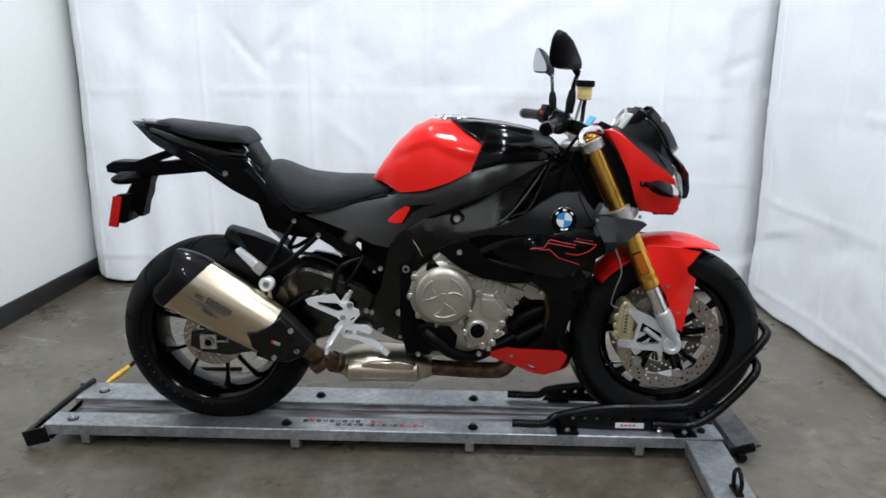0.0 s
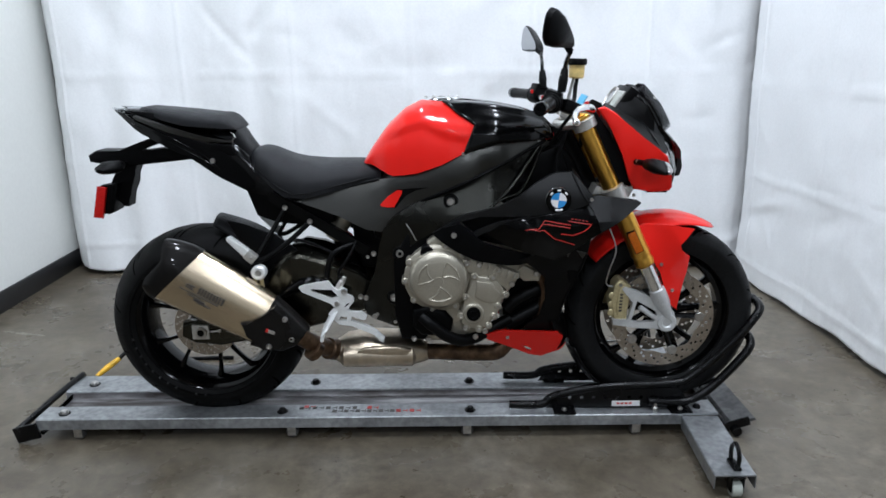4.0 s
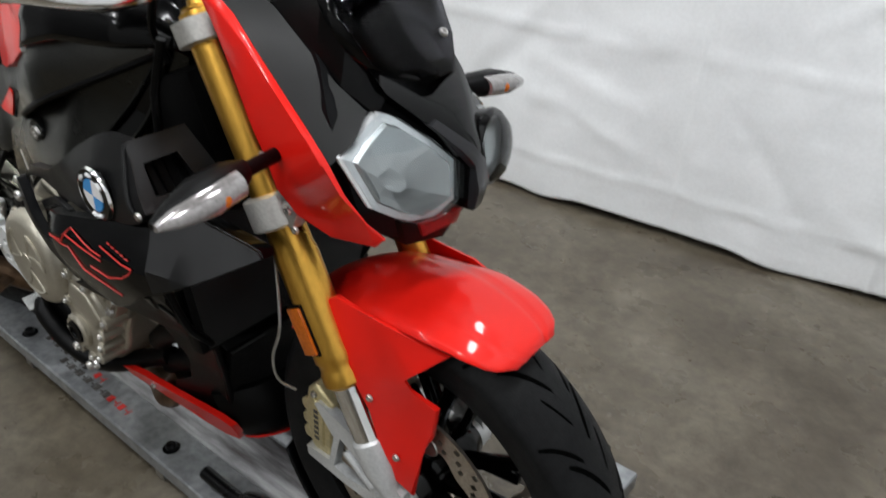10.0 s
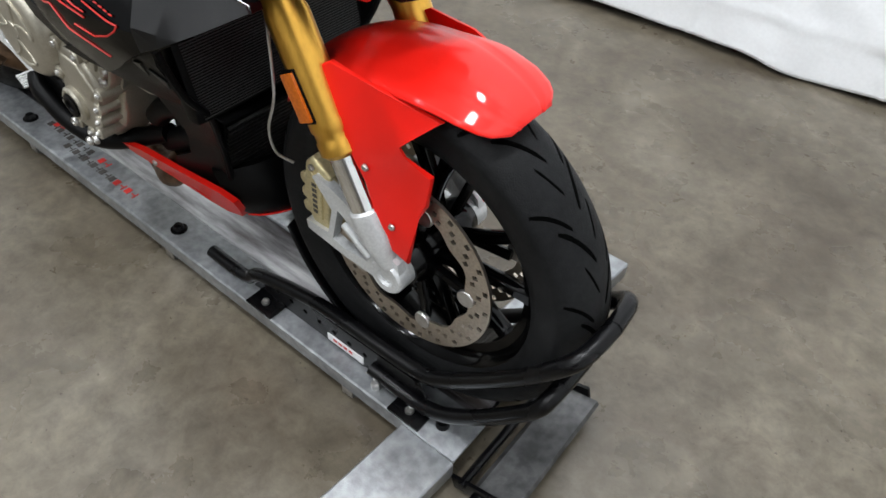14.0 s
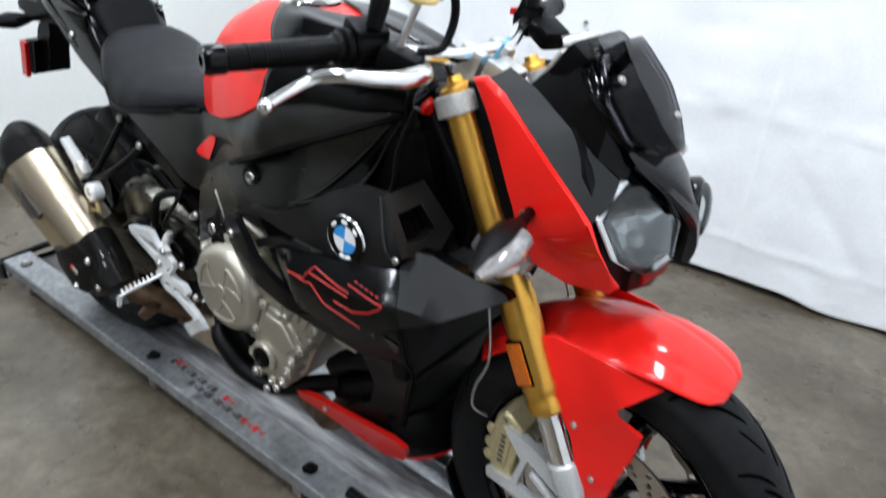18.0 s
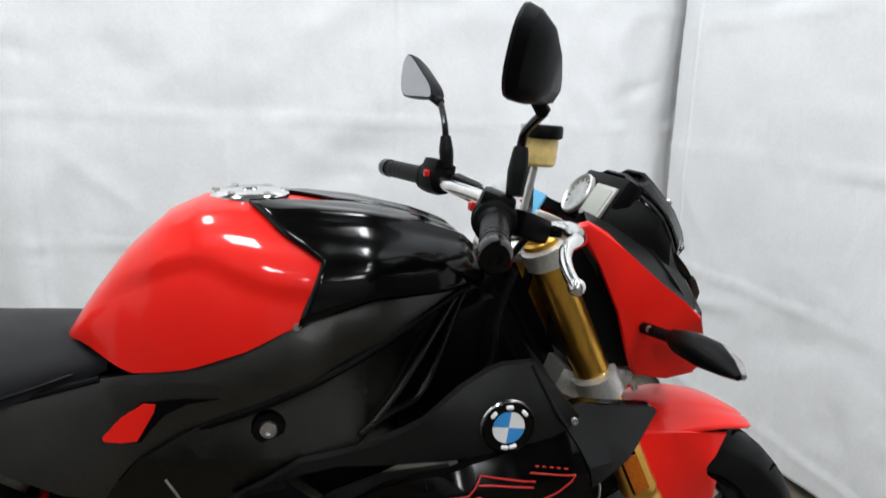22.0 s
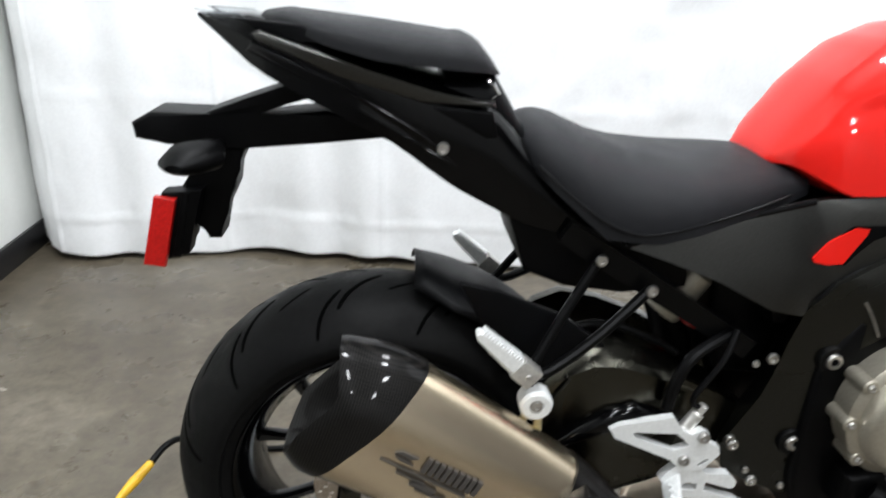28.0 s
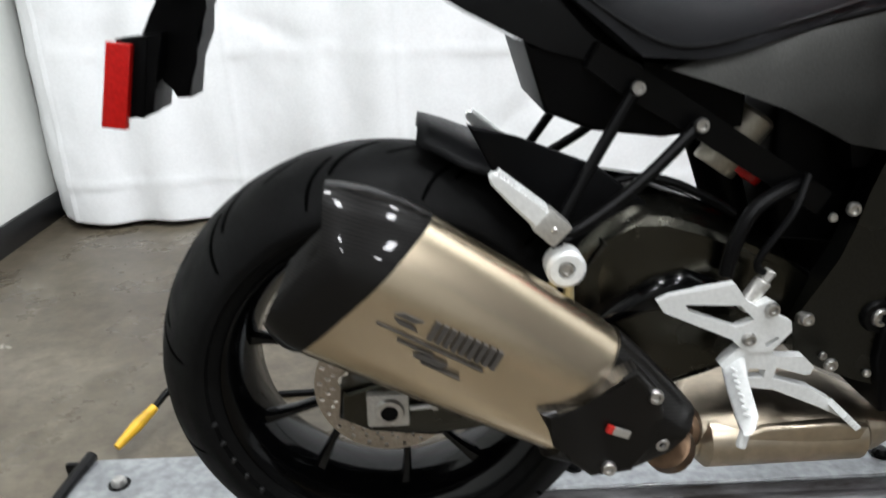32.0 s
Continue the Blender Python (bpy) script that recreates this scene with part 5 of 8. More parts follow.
# swingarm: a bulky left-and-right casting joined at the pivot
for s in (-1, 1):
    bm = bmesh.new()
    slab(bm, [(-0.055, 0.392), (-0.06, 0.345), (-0.02, 0.325), (0.06, 0.318), (0.24, 0.355), (0.40, 0.40), (0.52, 0.42), (0.56, 0.46), (0.54, 0.51), (0.49, 0.540), (0.43, 0.570), (0.36, 0.596), (0.30, 0.605), (0.255, 0.585), (0.22, 0.50), (0.10, 0.42)],
         lambda x, z: interp([(-0.06, 0.120), (0.1, 0.128), (0.3, 0.135), (0.45, 0.120), (0.56, 0.09)], x) - 0.10 * max(0, z - 0.56), 0.03, s, 0.012, 4)
    arm = part("swingarm", bm, ARMCOAT, bike, "dark metallic cast swingarm", 45)
    if s < 0:
        # arched upper casting: a lit shoulder, a flat side and a rolled lower edge
        loops = []
        for x, zt, zs, zb, yo in ((0.222, 0.560, 0.545, 0.490, 0.108), (0.236, 0.592, 0.568, 0.486, 0.122), (0.262, 0.612, 0.588, 0.484, 0.130), (0.294, 0.630, 0.606, 0.490, 0.134), (0.326, 0.630, 0.606, 0.502, 0.135), (0.360, 0.618, 0.596, 0.510, 0.133), (0.400, 0.602, 0.580, 0.506, 0.128), (0.440, 0.580, 0.560, 0.484, 0.120), (0.490, 0.552, 0.534, 0.462, 0.108)):
            loops.append([Vector((x, -y, z)) for y, z in ((0.052, zt - 0.006), (0.060, zt), (0.086, zt), (0.096, zt - 0.005), (yo - 0.006, zs + 0.003), (yo, zs - 0.006), (yo + 0.002, (zs + zb) / 2), (yo - 0.002, zb + 0.012), (yo - 0.016, zb), (0.052, zb))])
        bm = bmesh.new()
        rings(bm, loops)
        brace = part("swingarm_brace", bm, ARMCOAT, arm, "dark metallic arched swingarm brace", 28)
        bm = bmesh.new()
        section_loft(bm, [((0.236, -0.128, 0.470), (0.006, 0, 0.010), (0, 0.014, 0), 2.2), ((0.270, -0.130, 0.492), (0.008, 0, 0.018), (0, 0.018, 0), 2.4), ((0.315, -0.132, 0.516), (0.004, 0, 0.022), (0, 0.020, 0), 2.6), ((0.360, -0.130, 0.524), (-0.004, 0, 0.022), (0, 0.020, 0), 2.6), ((0.400, -0.122, 0.512), (-0.010, 0, 0.020), (0, 0.018, 0), 2.4), ((0.460, -0.108, 0.480), (-0.012, 0, 0.018), (0, 0.014, 0), 2.2)], 24)
        part("swingarm_rib", bm, GLOSS, arm, "gloss black rolled rib of the swingarm", 60)
        bm = bmesh.new()
        tube(bm, [(0.226, -0.088, 0.606), (0.251, -0.092, 0.630), (0.291, -0.094, 0.645), (0.339, -0.094, 0.640), (0.396, -0.092, 0.614), (0.424, -0.090, 0.596)], 0.0055, 8)
        part("chain_guard", bm, SATIN, arm, "black arched guard above the swingarm")
        bm = bmesh.new()
        block(bm, (0.004, -0.126, 0.366), (0.052, 0.014, 0.046), (0, 0, 0), 0.003)
        ax = part("axle_block", bm, ALU, arm, "square aluminium chain adjuster block")
        bm = bmesh.new()
        lathe(bm, [(0.011, 0.02), (0.011, -0.006), (0.017, -0.006), (0.0185, -0.003), (0.0185, 0.01)], (0.006, -0.133, 0.366), n=28, cap=False)
        part("axle_nut", bm, STEEL, ax)
        # flat black disc painting the darkness inside the hollow axle
        bm = bmesh.new()
        lathe(bm, [(0.0112, 0.0), (0.0112, -0.0052), (0.0, -0.0052)], (0.006, -0.133, 0.366), n=24, cap=False)
        part("axle_bore_shade", bm, DARK, ax, "black disc standing for shade in the hollow axle end")
        bm = bmesh.new()
        rod(bm, (0.03, -0.130, 0.368), (0.062, -0.130, 0.370), 0.0035, 8)
        rod(bm, (0.058, -0.130, 0.370), (0.066, -0.130, 0.370), 0.006, 6)
        part("adjuster_screw", bm, STEEL, ax)

# ---- engine ----
bm = bmesh.new()
slab(bm, [(0.690, 0.600), (0.70, 0.660), (0.74, 0.690), (0.80, 0.668), (0.90, 0.650), (0.96, 0.640), (0.985, 0.600), (0.955, 0.560), (0.935, 0.50), (0.905, 0.425), (0.86, 0.372), (0.76, 0.345), (0.70, 0.350), (0.690, 0.42)], 0.172, 0.344, -1, 0.012)
engine = part("engine", bm, ENGINE, bike, "champagne-grey four-cylinder engine", 40)
bm = bmesh.new()
slab(bm, [(0.60, 0.60), (0.64, 0.68), (0.72, 0.70), (0.72, 0.34), (0.62, 0.345), (0.60, 0.42)], 0.150, 0.30, -1, 0.01)
part("gearbox_casing", bm, DARK, engine, "black gearbox casing behind the frame")
# clutch cover
CC = Vector((0.733, 0, 0.552))
bm = bmesh.new()
lathe(bm, [(0.100, -0.150), (0.101, -0.186), (0.096, -0.190), (0.088, -0.192), (0.085, -0.208), (0.078, -0.216), (0.070, -0.219), (0.052, -0.221), (0.0, -0.222)], CC, n=64, cap=False)
clutch = part("clutch_cover", bm, ENGINE, engine, "round cast clutch cover with three raised blades")
for k in range(3):
    a0 = radians(68 + 120 * k)
    pts = []
    for f in range(9):
        a = a0 - radians(8) * f
        pts.append((0.060, a))
    for f in range(5):
        a = a0 - radians(64) + radians(10) * f
        pts.append((0.058 - 0.0104 * f, a))
    pts += [(0.016, a0 - radians(30)), (0.030, a0 - radians(5))]
    ring = [(CC.x + r * math.cos(a), CC.z + r * math.sin(a)) for r, a in pts]
    bm = bmesh.new()
    tube(bm, [(x, -0.2205 - 0.0006, z) for x, z in ring], 0.0026, 6, steps=2, closed=True)
    part("clutch_blade", bm, ENGINE, clutch)
bm = bmesh.new()
lathe(bm, [(0.016, -0.218), (0.014, -0.2235), (0.0, -0.2235)], CC, n=24, cap=False)
part("clutch_centre", bm, ENGINE, clutch)
for k, a in enumerate((20, 48, 78, 150, 185, 222, 258, 300, 335)):
    x, z = CC.x + 0.098 * math.cos(radians(a)), CC.z + 0.098 * math.sin(radians(a))
    bm = bmesh.new()
    lathe(bm, [(0.011, -0.15), (0.011, -0.190), (0.009, -0.192), (0.0, -0.192)], (x, 0, z), n=14, cap=False)
    part("cover_lug", bm, ENGINE, clutch)
    bolt(clutch, (x, -0.192, z), BOLT_S)
bm = bmesh.new()
lathe(bm, [(0.019, -0.16), (0.019, -0.1945), (0.017, -0.1965), (0.006, -0.1965), (0.004, -0.1945), (0.0, -0.1945)], (0.700, 0, 0.632), n=28, cap=False)
part("filler_plug", bm, DARK, engine, "black oil filler plug")
# alternator / crank cover
bm = bmesh.new()
slab(bm, [(0.828, 0.560), (0.842, 0.566), (0.893, 0.560), (0.912, 0.535), (0.930, 0.508), (0.922, 0.488), (0.902, 0.466), (0.892, 0.436), (0.880, 0.410), (0.855, 0.398), (0.820, 0.398), (0.797, 0.415), (0.797, 0.455), (0.812, 0.500)], 0.205, 0.045, -1, 0.009)
crank = part("crank_cover", bm, ENGINE, engine, "cast crank cover with many screws", 40)
for x, z in ((0.836, 0.562), (0.890, 0.558), (0.927, 0.506), (0.905, 0.470), (0.893, 0.440), (0.878, 0.410), (0.850, 0.399), (0.812, 0.402), (0.798, 0.440), (0.810, 0.500)):
    bm = bmesh.new()
    lathe(bm, [(0.011, -0.16), (0.011, -0.207), (0.009, -0.209), (0.0, -0.209)], (x, 0, z), n=14, cap=False)
    part("cover_lug", bm, ENGINE, crank)
    bolt(crank, (x, -0.209, z), BOLT_S)
bm = bmesh.new()
slab(bm, [(0.842, 0.548), (0.886, 0.544), (0.915, 0.505), (0.895, 0.480), (0.860, 0.484), (0.838, 0.500)], 0.209, 0.01, -1, 0.004)
part("cover_boss", bm, ENGINE, crank)
bm = bmesh.new()
lathe(bm, [(0.031, -0.19), (0.031, -0.212), (0.027, -0.216), (0.022, -0.216), (0.021, -0.212), (0.0, -0.212)], (0.834, 0, 0.450), n=32, cap=False)
part("plug_ring", bm, ENGINE, crank)
bm = bmesh.new()
lathe(bm, [(0.021, -0.205), (0.020, -0.219), (0.012, -0.220), (0.010, -0.216), (0.0, -0.216)], (0.834, 0, 0.450), n=24, cap=False)
part("timing_plug", bm, DARK, crank, "black timing plug")
# cylinder block and head sloping forward
bm = bmesh.new()
slab(bm, [(0.800, 0.612), (0.838, 0.606), (0.895, 0.597), (0.968, 0.566), (0.950, 0.530), (0.931, 0.508), (0.895, 0.560), (0.840, 0.566), (0.812, 0.570)], 0.198, 0.04, -1, 0.006)
head = part("cylinder_head", bm, ENGINE, engine, "cast cylinder block sloping forward", 40)
bm = bmesh.new()
block(bm, (0.945, 0, 0.640), (0.17, 0.34, 0.12), (0, 22, 0), 0.012)
part("head_cover", bm, ENGINE, head, "cast cylinder head behind the wing")
bm = bmesh.new()
slab(bm, [(0.950, 0.560), (0.980, 0.590), (1.035, 0.562), (1.030, 0.535), (0.985, 0.535)], 0.176, 0.03, -1, 0.008)
part("water_outlet", bm, ENGINE, head, "cast water outlet")
for k in range(6):
    bm = bmesh.new()
    f = k / 5
    block(bm, (0.862 + 0.094 * f, -0.200, 0.592 - 0.034 * f), (0.011, 0.010, 0.026), (0, 22, 0), 0.002)
    part("casting_rib", bm, ENGINE, head)
bm = bmesh.new()
tube(bm, [(0.800, -0.196, 0.630), (0.850, -0.204, 0.618), (0.890, -0.204, 0.606), (0.930, -0.200, 0.596)], 0.004, 8)
part("sensor_lead", bm, HOSE, head, "thin black lead along the cylinder block")
for x, z in ((0.815, 0.600), (0.850, 0.596), (0.905, 0.580), (0.958, 0.560), (0.945, 0.536), (1.018, 0.560)):
    bolt(head, (x, -0.199 if x < 1.0 else -0.177, z), BOLT_M)
bm = bmesh.new()
lathe(bm, [(0.020, -0.16), (0.020, -0.196), (0.015, -0.2), (0.0, -0.2)], (1.004, 0, 0.622), n=20, cap=False)
part("water_boss", bm, ALU, engine)
# black pump and coolant hoses by the sump
bm = bmesh.new()
slab(bm, [(0.655, 0.455), (0.70, 0.470), (0.745, 0.455), (0.775, 0.42), (0.770, 0.385), (0.735, 0.37), (0.68, 0.375), (0.655, 0.40)], 0.195, 0.06, -1, 0.014)
part("sprocket_cover", bm, DARK, engine, "black plastic cover below the clutch")
bm = bmesh.new()
tube(bm, [(0.684, -0.196, 0.436), (0.700, -0.206, 0.424), (0.723, -0.206, 0.404), (0.756, -0.200, 0.376), (0.804, -0.185, 0.356), (0.850, -0.165, 0.360), (0.900, -0.135, 0.378), (0.950, -0.12, 0.40)], 0.018, 14)
part("coolant_hose", bm, HOSE, engine, "thick black coolant hose")
for pts in ([(0.935, -0.125, 0.432), (0.965, -0.122, 0.460), (1.006, -0.116, 0.480), (1.053, -0.104, 0.496), (1.080, -0.090, 0.499)], [(0.940, -0.115, 0.378), (0.980, -0.112, 0.400), (1.020, -0.106, 0.421), (1.068, -0.090, 0.442)]):
    bm = bmesh.new()
    tube(bm, pts, 0.021, 14)
    hose = part("coolant_hose", bm, HOSE, engine, "thick black coolant hose")
    p = Vector(pts[-1])
    bm = bmesh.new()
    lathe(bm, [(0.0225, -0.006), (0.0235, -0.004), (0.0235, 0.004), (0.0225, 0.006)], p + Vector((-0.02, -0.012, -0.002)), (1, 0.6, 0.2), 20)
    part("hose_clip", bm, STEEL, hose)
for x, z in ((0.658, 0.36), (0.70, 0.358), (0.765, 0.365), (0.81, 0.405), (0.84, 0.378), (0.868, 0.395)):
    bolt(engine, (x, -0.178 if x < 0.8 else -0.21, z), BOLT_M)

# radiator and its black shrouds
bm = bmesh.new()
block(bm, (1.105, 0, 0.655), (0.030, 0.350, 0.250), (0, -12, 0), 0.006)
rad = part("radiator", bm, DARK, bike, "black finned radiator behind the fork")
for k in range(56):
    bm = bmesh.new()
    f = -0.112 + 0.224 * k / 55
    block(bm, (1.1205 - f * 0.21, 0, 0.652 + f * 0.98), (0.003, 0.326, 0.0016), (0, -12, 0), 0)
    part("radiator_fin", bm, FIN, rad)
bm = bmesh.new()
block(bm, (1.082, 0, 0.425), (0.030, 0.232, 0.145), (0, 14, 0), 0.006)
cool = part("oil_cooler", bm, DARK, bike, "finned oil cooler above the belly pan")
for k in range(16):
    bm = bmesh.new()
    f = -0.065 + 0.13 * k / 15
    block(bm, (1.098 + f * 0.25, 0, 0.421 + f * 0.96), (0.008, 0.222, 0.0040), (0, 14, 0), 0)
    part("cooler_fin", bm, COOLER, cool)
# tank-side wings with the roundel and the outlined letter
def wing_y(x, z):
    """The upper wing: upright round the badge, leaning in towards its top."""
    return interp([(0.71, 0.186), (0.80, 0.200), (0.90, 0.216), (1.05, 0.233), (1.16, 0.228)], x) - 0.42 * max(0.0, z - 0.80)


def low_wing_y(x, z):
    """The gloss lower wing: it swells outwards under the badge and runs out in a pointed tip."""
    return interp([(0.74, 0.190), (0.84, 0.205), (0.92, 0.240), (0.98, 0.266), (1.06, 0.264), (1.15, 0.255), (1.22, 0.238), (1.31, 0.211)], x) - 0.85 * max(0.0, z - 0.728) - 0.35 * max(0.0, 0.69 - z)


def under_wing_y(x, z):
    return interp([(0.71, 0.186), (0.77, 0.214), (0.84, 0.232), (0.92, 0.240), (1.05, 0.236)], x) - 0.25 * max(0.0, 0.66 - z)


def shroud_y(x, z):
    """The radiator shroud: a keel that narrows towards the belly pan."""
    return interp([(0.30, 0.100), (0.36, 0.112), (0.45, 0.126), (0.54, 0.156), (0.60, 0.196), (0.66, 0.222)], z) + 0.30 * max(0.0, 1.10 - x)


for s in (-1, 1):
    turn = None if s < 0 else (180, 0, 0)
    bm = bmesh.new()
    shell(bm, [(0.716, 0.687), (0.770, 0.718), (0.806, 0.743), (0.841, 0.751), (0.877, 0.761), (0.900, 0.768), (0.958, 0.798), (1.006, 0.834), (1.045, 0.856), (1.066, 0.862), (1.108, 0.863), (1.128, 0.840), (1.150, 0.812), (1.167, 0.795), (1.150, 0.776),
               (1.130, 0.768), (1.074, 0.756), (0.996, 0.744), (0.917, 0.740), (0.853, 0.739), (0.800, 0.724)], wing_y, 0.014, s, 0.004, 0.025)
    wing = part("side_wing", bm, WINGM, bike, "matte black side wing carrying the roundel", 30)
    # crease from the top corner past the badge
    bm = bmesh.new()
    tube(bm, [(1.106, s * (wing_y(1.106, 0.860) + 0.0005), 0.860), (1.118, s * (wing_y(1.118, 0.835) + 0.001), 0.835), (1.136, s * (wing_y(1.136, 0.800) + 0.0005), 0.800), (1.150, s * wing_y(1.15, 0.782), 0.782)], 0.003, 8)
    part("wing_crease", bm, WINGM, wing)
    # front face that turns in towards the fork, with its vent
    bm = bmesh.new()
    ring = [(1.108, 0.206, 0.862), (1.118, 0.128, 0.868), (1.165, 0.108, 0.800), (1.172, 0.150, 0.778), (1.167, 0.226, 0.794)]
    vent = [(1.130, 0.200, 0.838), (1.134, 0.155, 0.842), (1.156, 0.146, 0.808), (1.158, 0.172, 0.800), (1.154, 0.205, 0.804)]
    loops = [[Vector((x, s * y, z)) for x, y, z in ring], [Vector((x + 0.002, s * y, z + 0.002)) for x, y, z in vent], [Vector((x - 0.030, s * (y - 0.012), z - 0.012)) for x, y, z in vent]]
    rings(bm, loops, cap=False)
    part("wing_front", bm, WINGM, wing, "matte black inner face of the wing with a vent", 30)
    bm = bmesh.new()
    rings(bm, [[Vector((x - d, s * (y - 0.010), z - 0.010)) for x, y, z in vent] for d in (0.022, 0.028)])
    vent_ob = part("wing_vent", bm, DARK, wing, "dark vent with a coarse grille")
    for k in range(4):
        bm = bmesh.new()
        y = 0.150 + 0.013 * k
        rod(bm, (1.112, s * y, 0.832), (1.134, s * y, 0.796), 0.0016, 6)
        part("vent_bar", bm, DARK, vent_ob)
    # lower gloss wing with its pointed tip
    bm = bmesh.new()
    shell(bm, [(0.832, 0.671), (0.878, 0.699), (0.912, 0.721), (0.952, 0.735), (1.020, 0.749), (1.071, 0.757), (1.126, 0.769), (1.148, 0.781), (1.167, 0.794), (1.190, 0.795), (1.232, 0.787), (1.285, 0.778), (1.305, 0.774), (1.313, 0.768), (1.268, 0.741), (1.212, 0.710),
               (1.171, 0.691), (1.137, 0.668), (1.110, 0.647), (1.073, 0.625), (1.060, 0.622), (1.014, 0.634), (0.950, 0.651), (0.915, 0.661), (0.871, 0.667)], low_wing_y, 0.016, s, 0.005, 0.025)
    lowp = part("wing_lower", bm, GLOSS, wing, "gloss black lower wing with a red outlined letter", 30)
    # matte front third of the lower wing, laid over it
    bm = bmesh.new()
    shell(bm, [(1.150, 0.780), (1.168, 0.793), (1.190, 0.794), (1.232, 0.786), (1.285, 0.777), (1.304, 0.773), (1.311, 0.768), (1.268, 0.743), (1.213, 0.713), (1.185, 0.700), (1.178, 0.730), (1.166, 0.756)], lambda x, z: low_wing_y(x, z) + 0.0025, 0.006, s, 0.003, 0.03)
    part("wing_tip", bm, WINGM, wing, "matte black pointed wing tip", 30)
    # twisted blade between the upper and the lower wing
    bm = bmesh.new()
    shell(bm, [(0.716, 0.684), (0.745, 0.705), (0.790, 0.722), (0.835, 0.690), (0.850, 0.676), (0.872, 0.665), (0.928, 0.647), (1.000, 0.632), (1.030, 0.622), (0.990, 0.607), (0.960, 0.600), (0.921, 0.600), (0.880, 0.606), (0.840, 0.613), (0.790, 0.634), (0.745, 0.662)], under_wing_y, 0.014, s, 0.004, 0.03)
    part("wing_under", bm, MATTE, wing, "matte black blade below the wing", 30)
    # dark air slot above the blade
    bm = bmesh.new()
    shell(bm, [(0.800, 0.716), (0.850, 0.734), (0.930, 0.738), (0.930, 0.728), (0.880, 0.702), (0.840, 0.682)], lambda x, z: wing_y(x, z) - 0.022, 0.006, s, 0.001, 0.05)
    part("air_slot", bm, DARK, wing)
    bm = bmesh.new()
    shell(bm, [(0.826, 0.690), (0.850, 0.704), (0.905, 0.728), (0.990, 0.744), (0.988, 0.738), (0.915, 0.716), (0.860, 0.692), (0.836, 0.678)], lambda x, z: wing_y(x, z) + 0.004 + 0.10 * max(0.0, x - 0.90), 0.008, s, 0.002, 0.03)
    part("wing_blade", bm, WINGM, wing, "matte black strake inside the wing", 30)
    bolt(wing, (0.777, s * (under_wing_y(0.777, 0.688) + 0.002), 0.688), BOLT_M, turn)
    bolt(wing, (1.020, s * 0.214, 0.612), BOLT_M, turn)
    bolt(wing, (1.158, s * (wing_y(1.158, 0.790) + 0.003), 0.790), BOLT_S, turn)
    # letter outline: double-lined strokes
    bm = bmesh.new()
    for path in ([(0.972, 0.712), (0.984, 0.715), (1.009, 0.716), (1.026, 0.738), (1.098, 0.725)], [(0.984, 0.715), (1.012, 0.710), (1.024, 0.713), (1.052, 0.688), (1.112, 0.667)], [(1.022, 0.729), (1.038, 0.728), (1.096, 0.717)], [(1.092, 0.735), (1.156, 0.725), (1.150, 0.717), (1.133, 0.705), (1.106, 0.696), (1.071, 0.701)]):
        line = [p for a, b in zip(path, path[1:]) for p in [(a[0] + (b[0] - a[0]) * f, a[1] + (b[1] - a[1]) * f) for f in (0, 0.25, 0.5, 0.75)]] + [path[-1]]
        tube(bm, [(x, s * (low_wing_y(x, z) + 0.0008), z) for x, z in line], 0.0012, 6, smooth=False)
    part("letter_outline", bm, REDLINE, lowp, "thin red outline of a large letter")
    for k in range(5):
        bm = bmesh.new()
        x = 1.100 + 0.010 * k
        z = 0.7405 - 0.0016 * k
        rod(bm, (x, s * (low_wing_y(x, z) + 0.0008), z), (x + 0.006, s * (low_wing_y(x + 0.006, z) + 0.0008), z - 0.001), 0.0012, 6)
        part("small_print", bm, REDLINE, lowp)
    # roundel: black ring, four quarters
    rc = Vector((1.066, s * (wing_y(1.066, 0.790) + 0.0005), 0.790))
    bm = bmesh.new()
    lathe(bm, [(0.0335, 0.006), (0.0345, -0.001), (0.033, -0.004), (0.0215, -0.0035), (0.0, -0.0035)], rc, (0, -s, 0), 40, cap=False)
    ring = part("roundel", bm, GLOSS, wing, "round black-rimmed badge with blue and white quarters")
    bm = bmesh.new()
    lathe(bm, [(0.0325, 0.0), (0.0345, -0.0042), (0.0345, -0.0035), (0.0365, 0.0)], rc, (0, -s, 0), 40, cap=False)
    part("badge_rim", bm, CHROME, ring)
    for k in range(4):
        bm = bmesh.new()
        fan = [bm.verts.new(rc + Vector((0, s * 0.0046, 0)))]
        for j in range(9):
            a = math.pi / 2 * (k + j / 8) - 0.12
            fan.append(bm.verts.new(rc + Vector((0.0215 * math.cos(a), s * 0.0046, 0.0215 * math.sin(a)))))
        top = bm.faces.new(fan)
        geo = bmesh.ops.extrude_face_region(bm, geom=[top])
        bmesh.ops.translate(bm, verts=[g for g in geo["geom"] if isinstance(g, bmesh.types.BMVert)], vec=(0, -s * 0.002, 0))
        part("badge_quarter", bm, BLUEP if k % 2 else WHITEP, ring, "blue enamel quarter" if k % 2 else "white enamel quarter")
    for a0 in (138, 90, 42, 262, 285):
        a = radians(a0)
        c = rc + Vector((0.0275 * math.cos(a), s * 0.0042, 0.0275 * math.sin(a)))
        t = Vector((-math.sin(a), 0, math.cos(a)))
        bm = bmesh.new()
        rod(bm, c - t * 0.0050, c + t * 0.0050, 0.0030, 6)
        part("badge_mark", bm, WHITEP, ring)

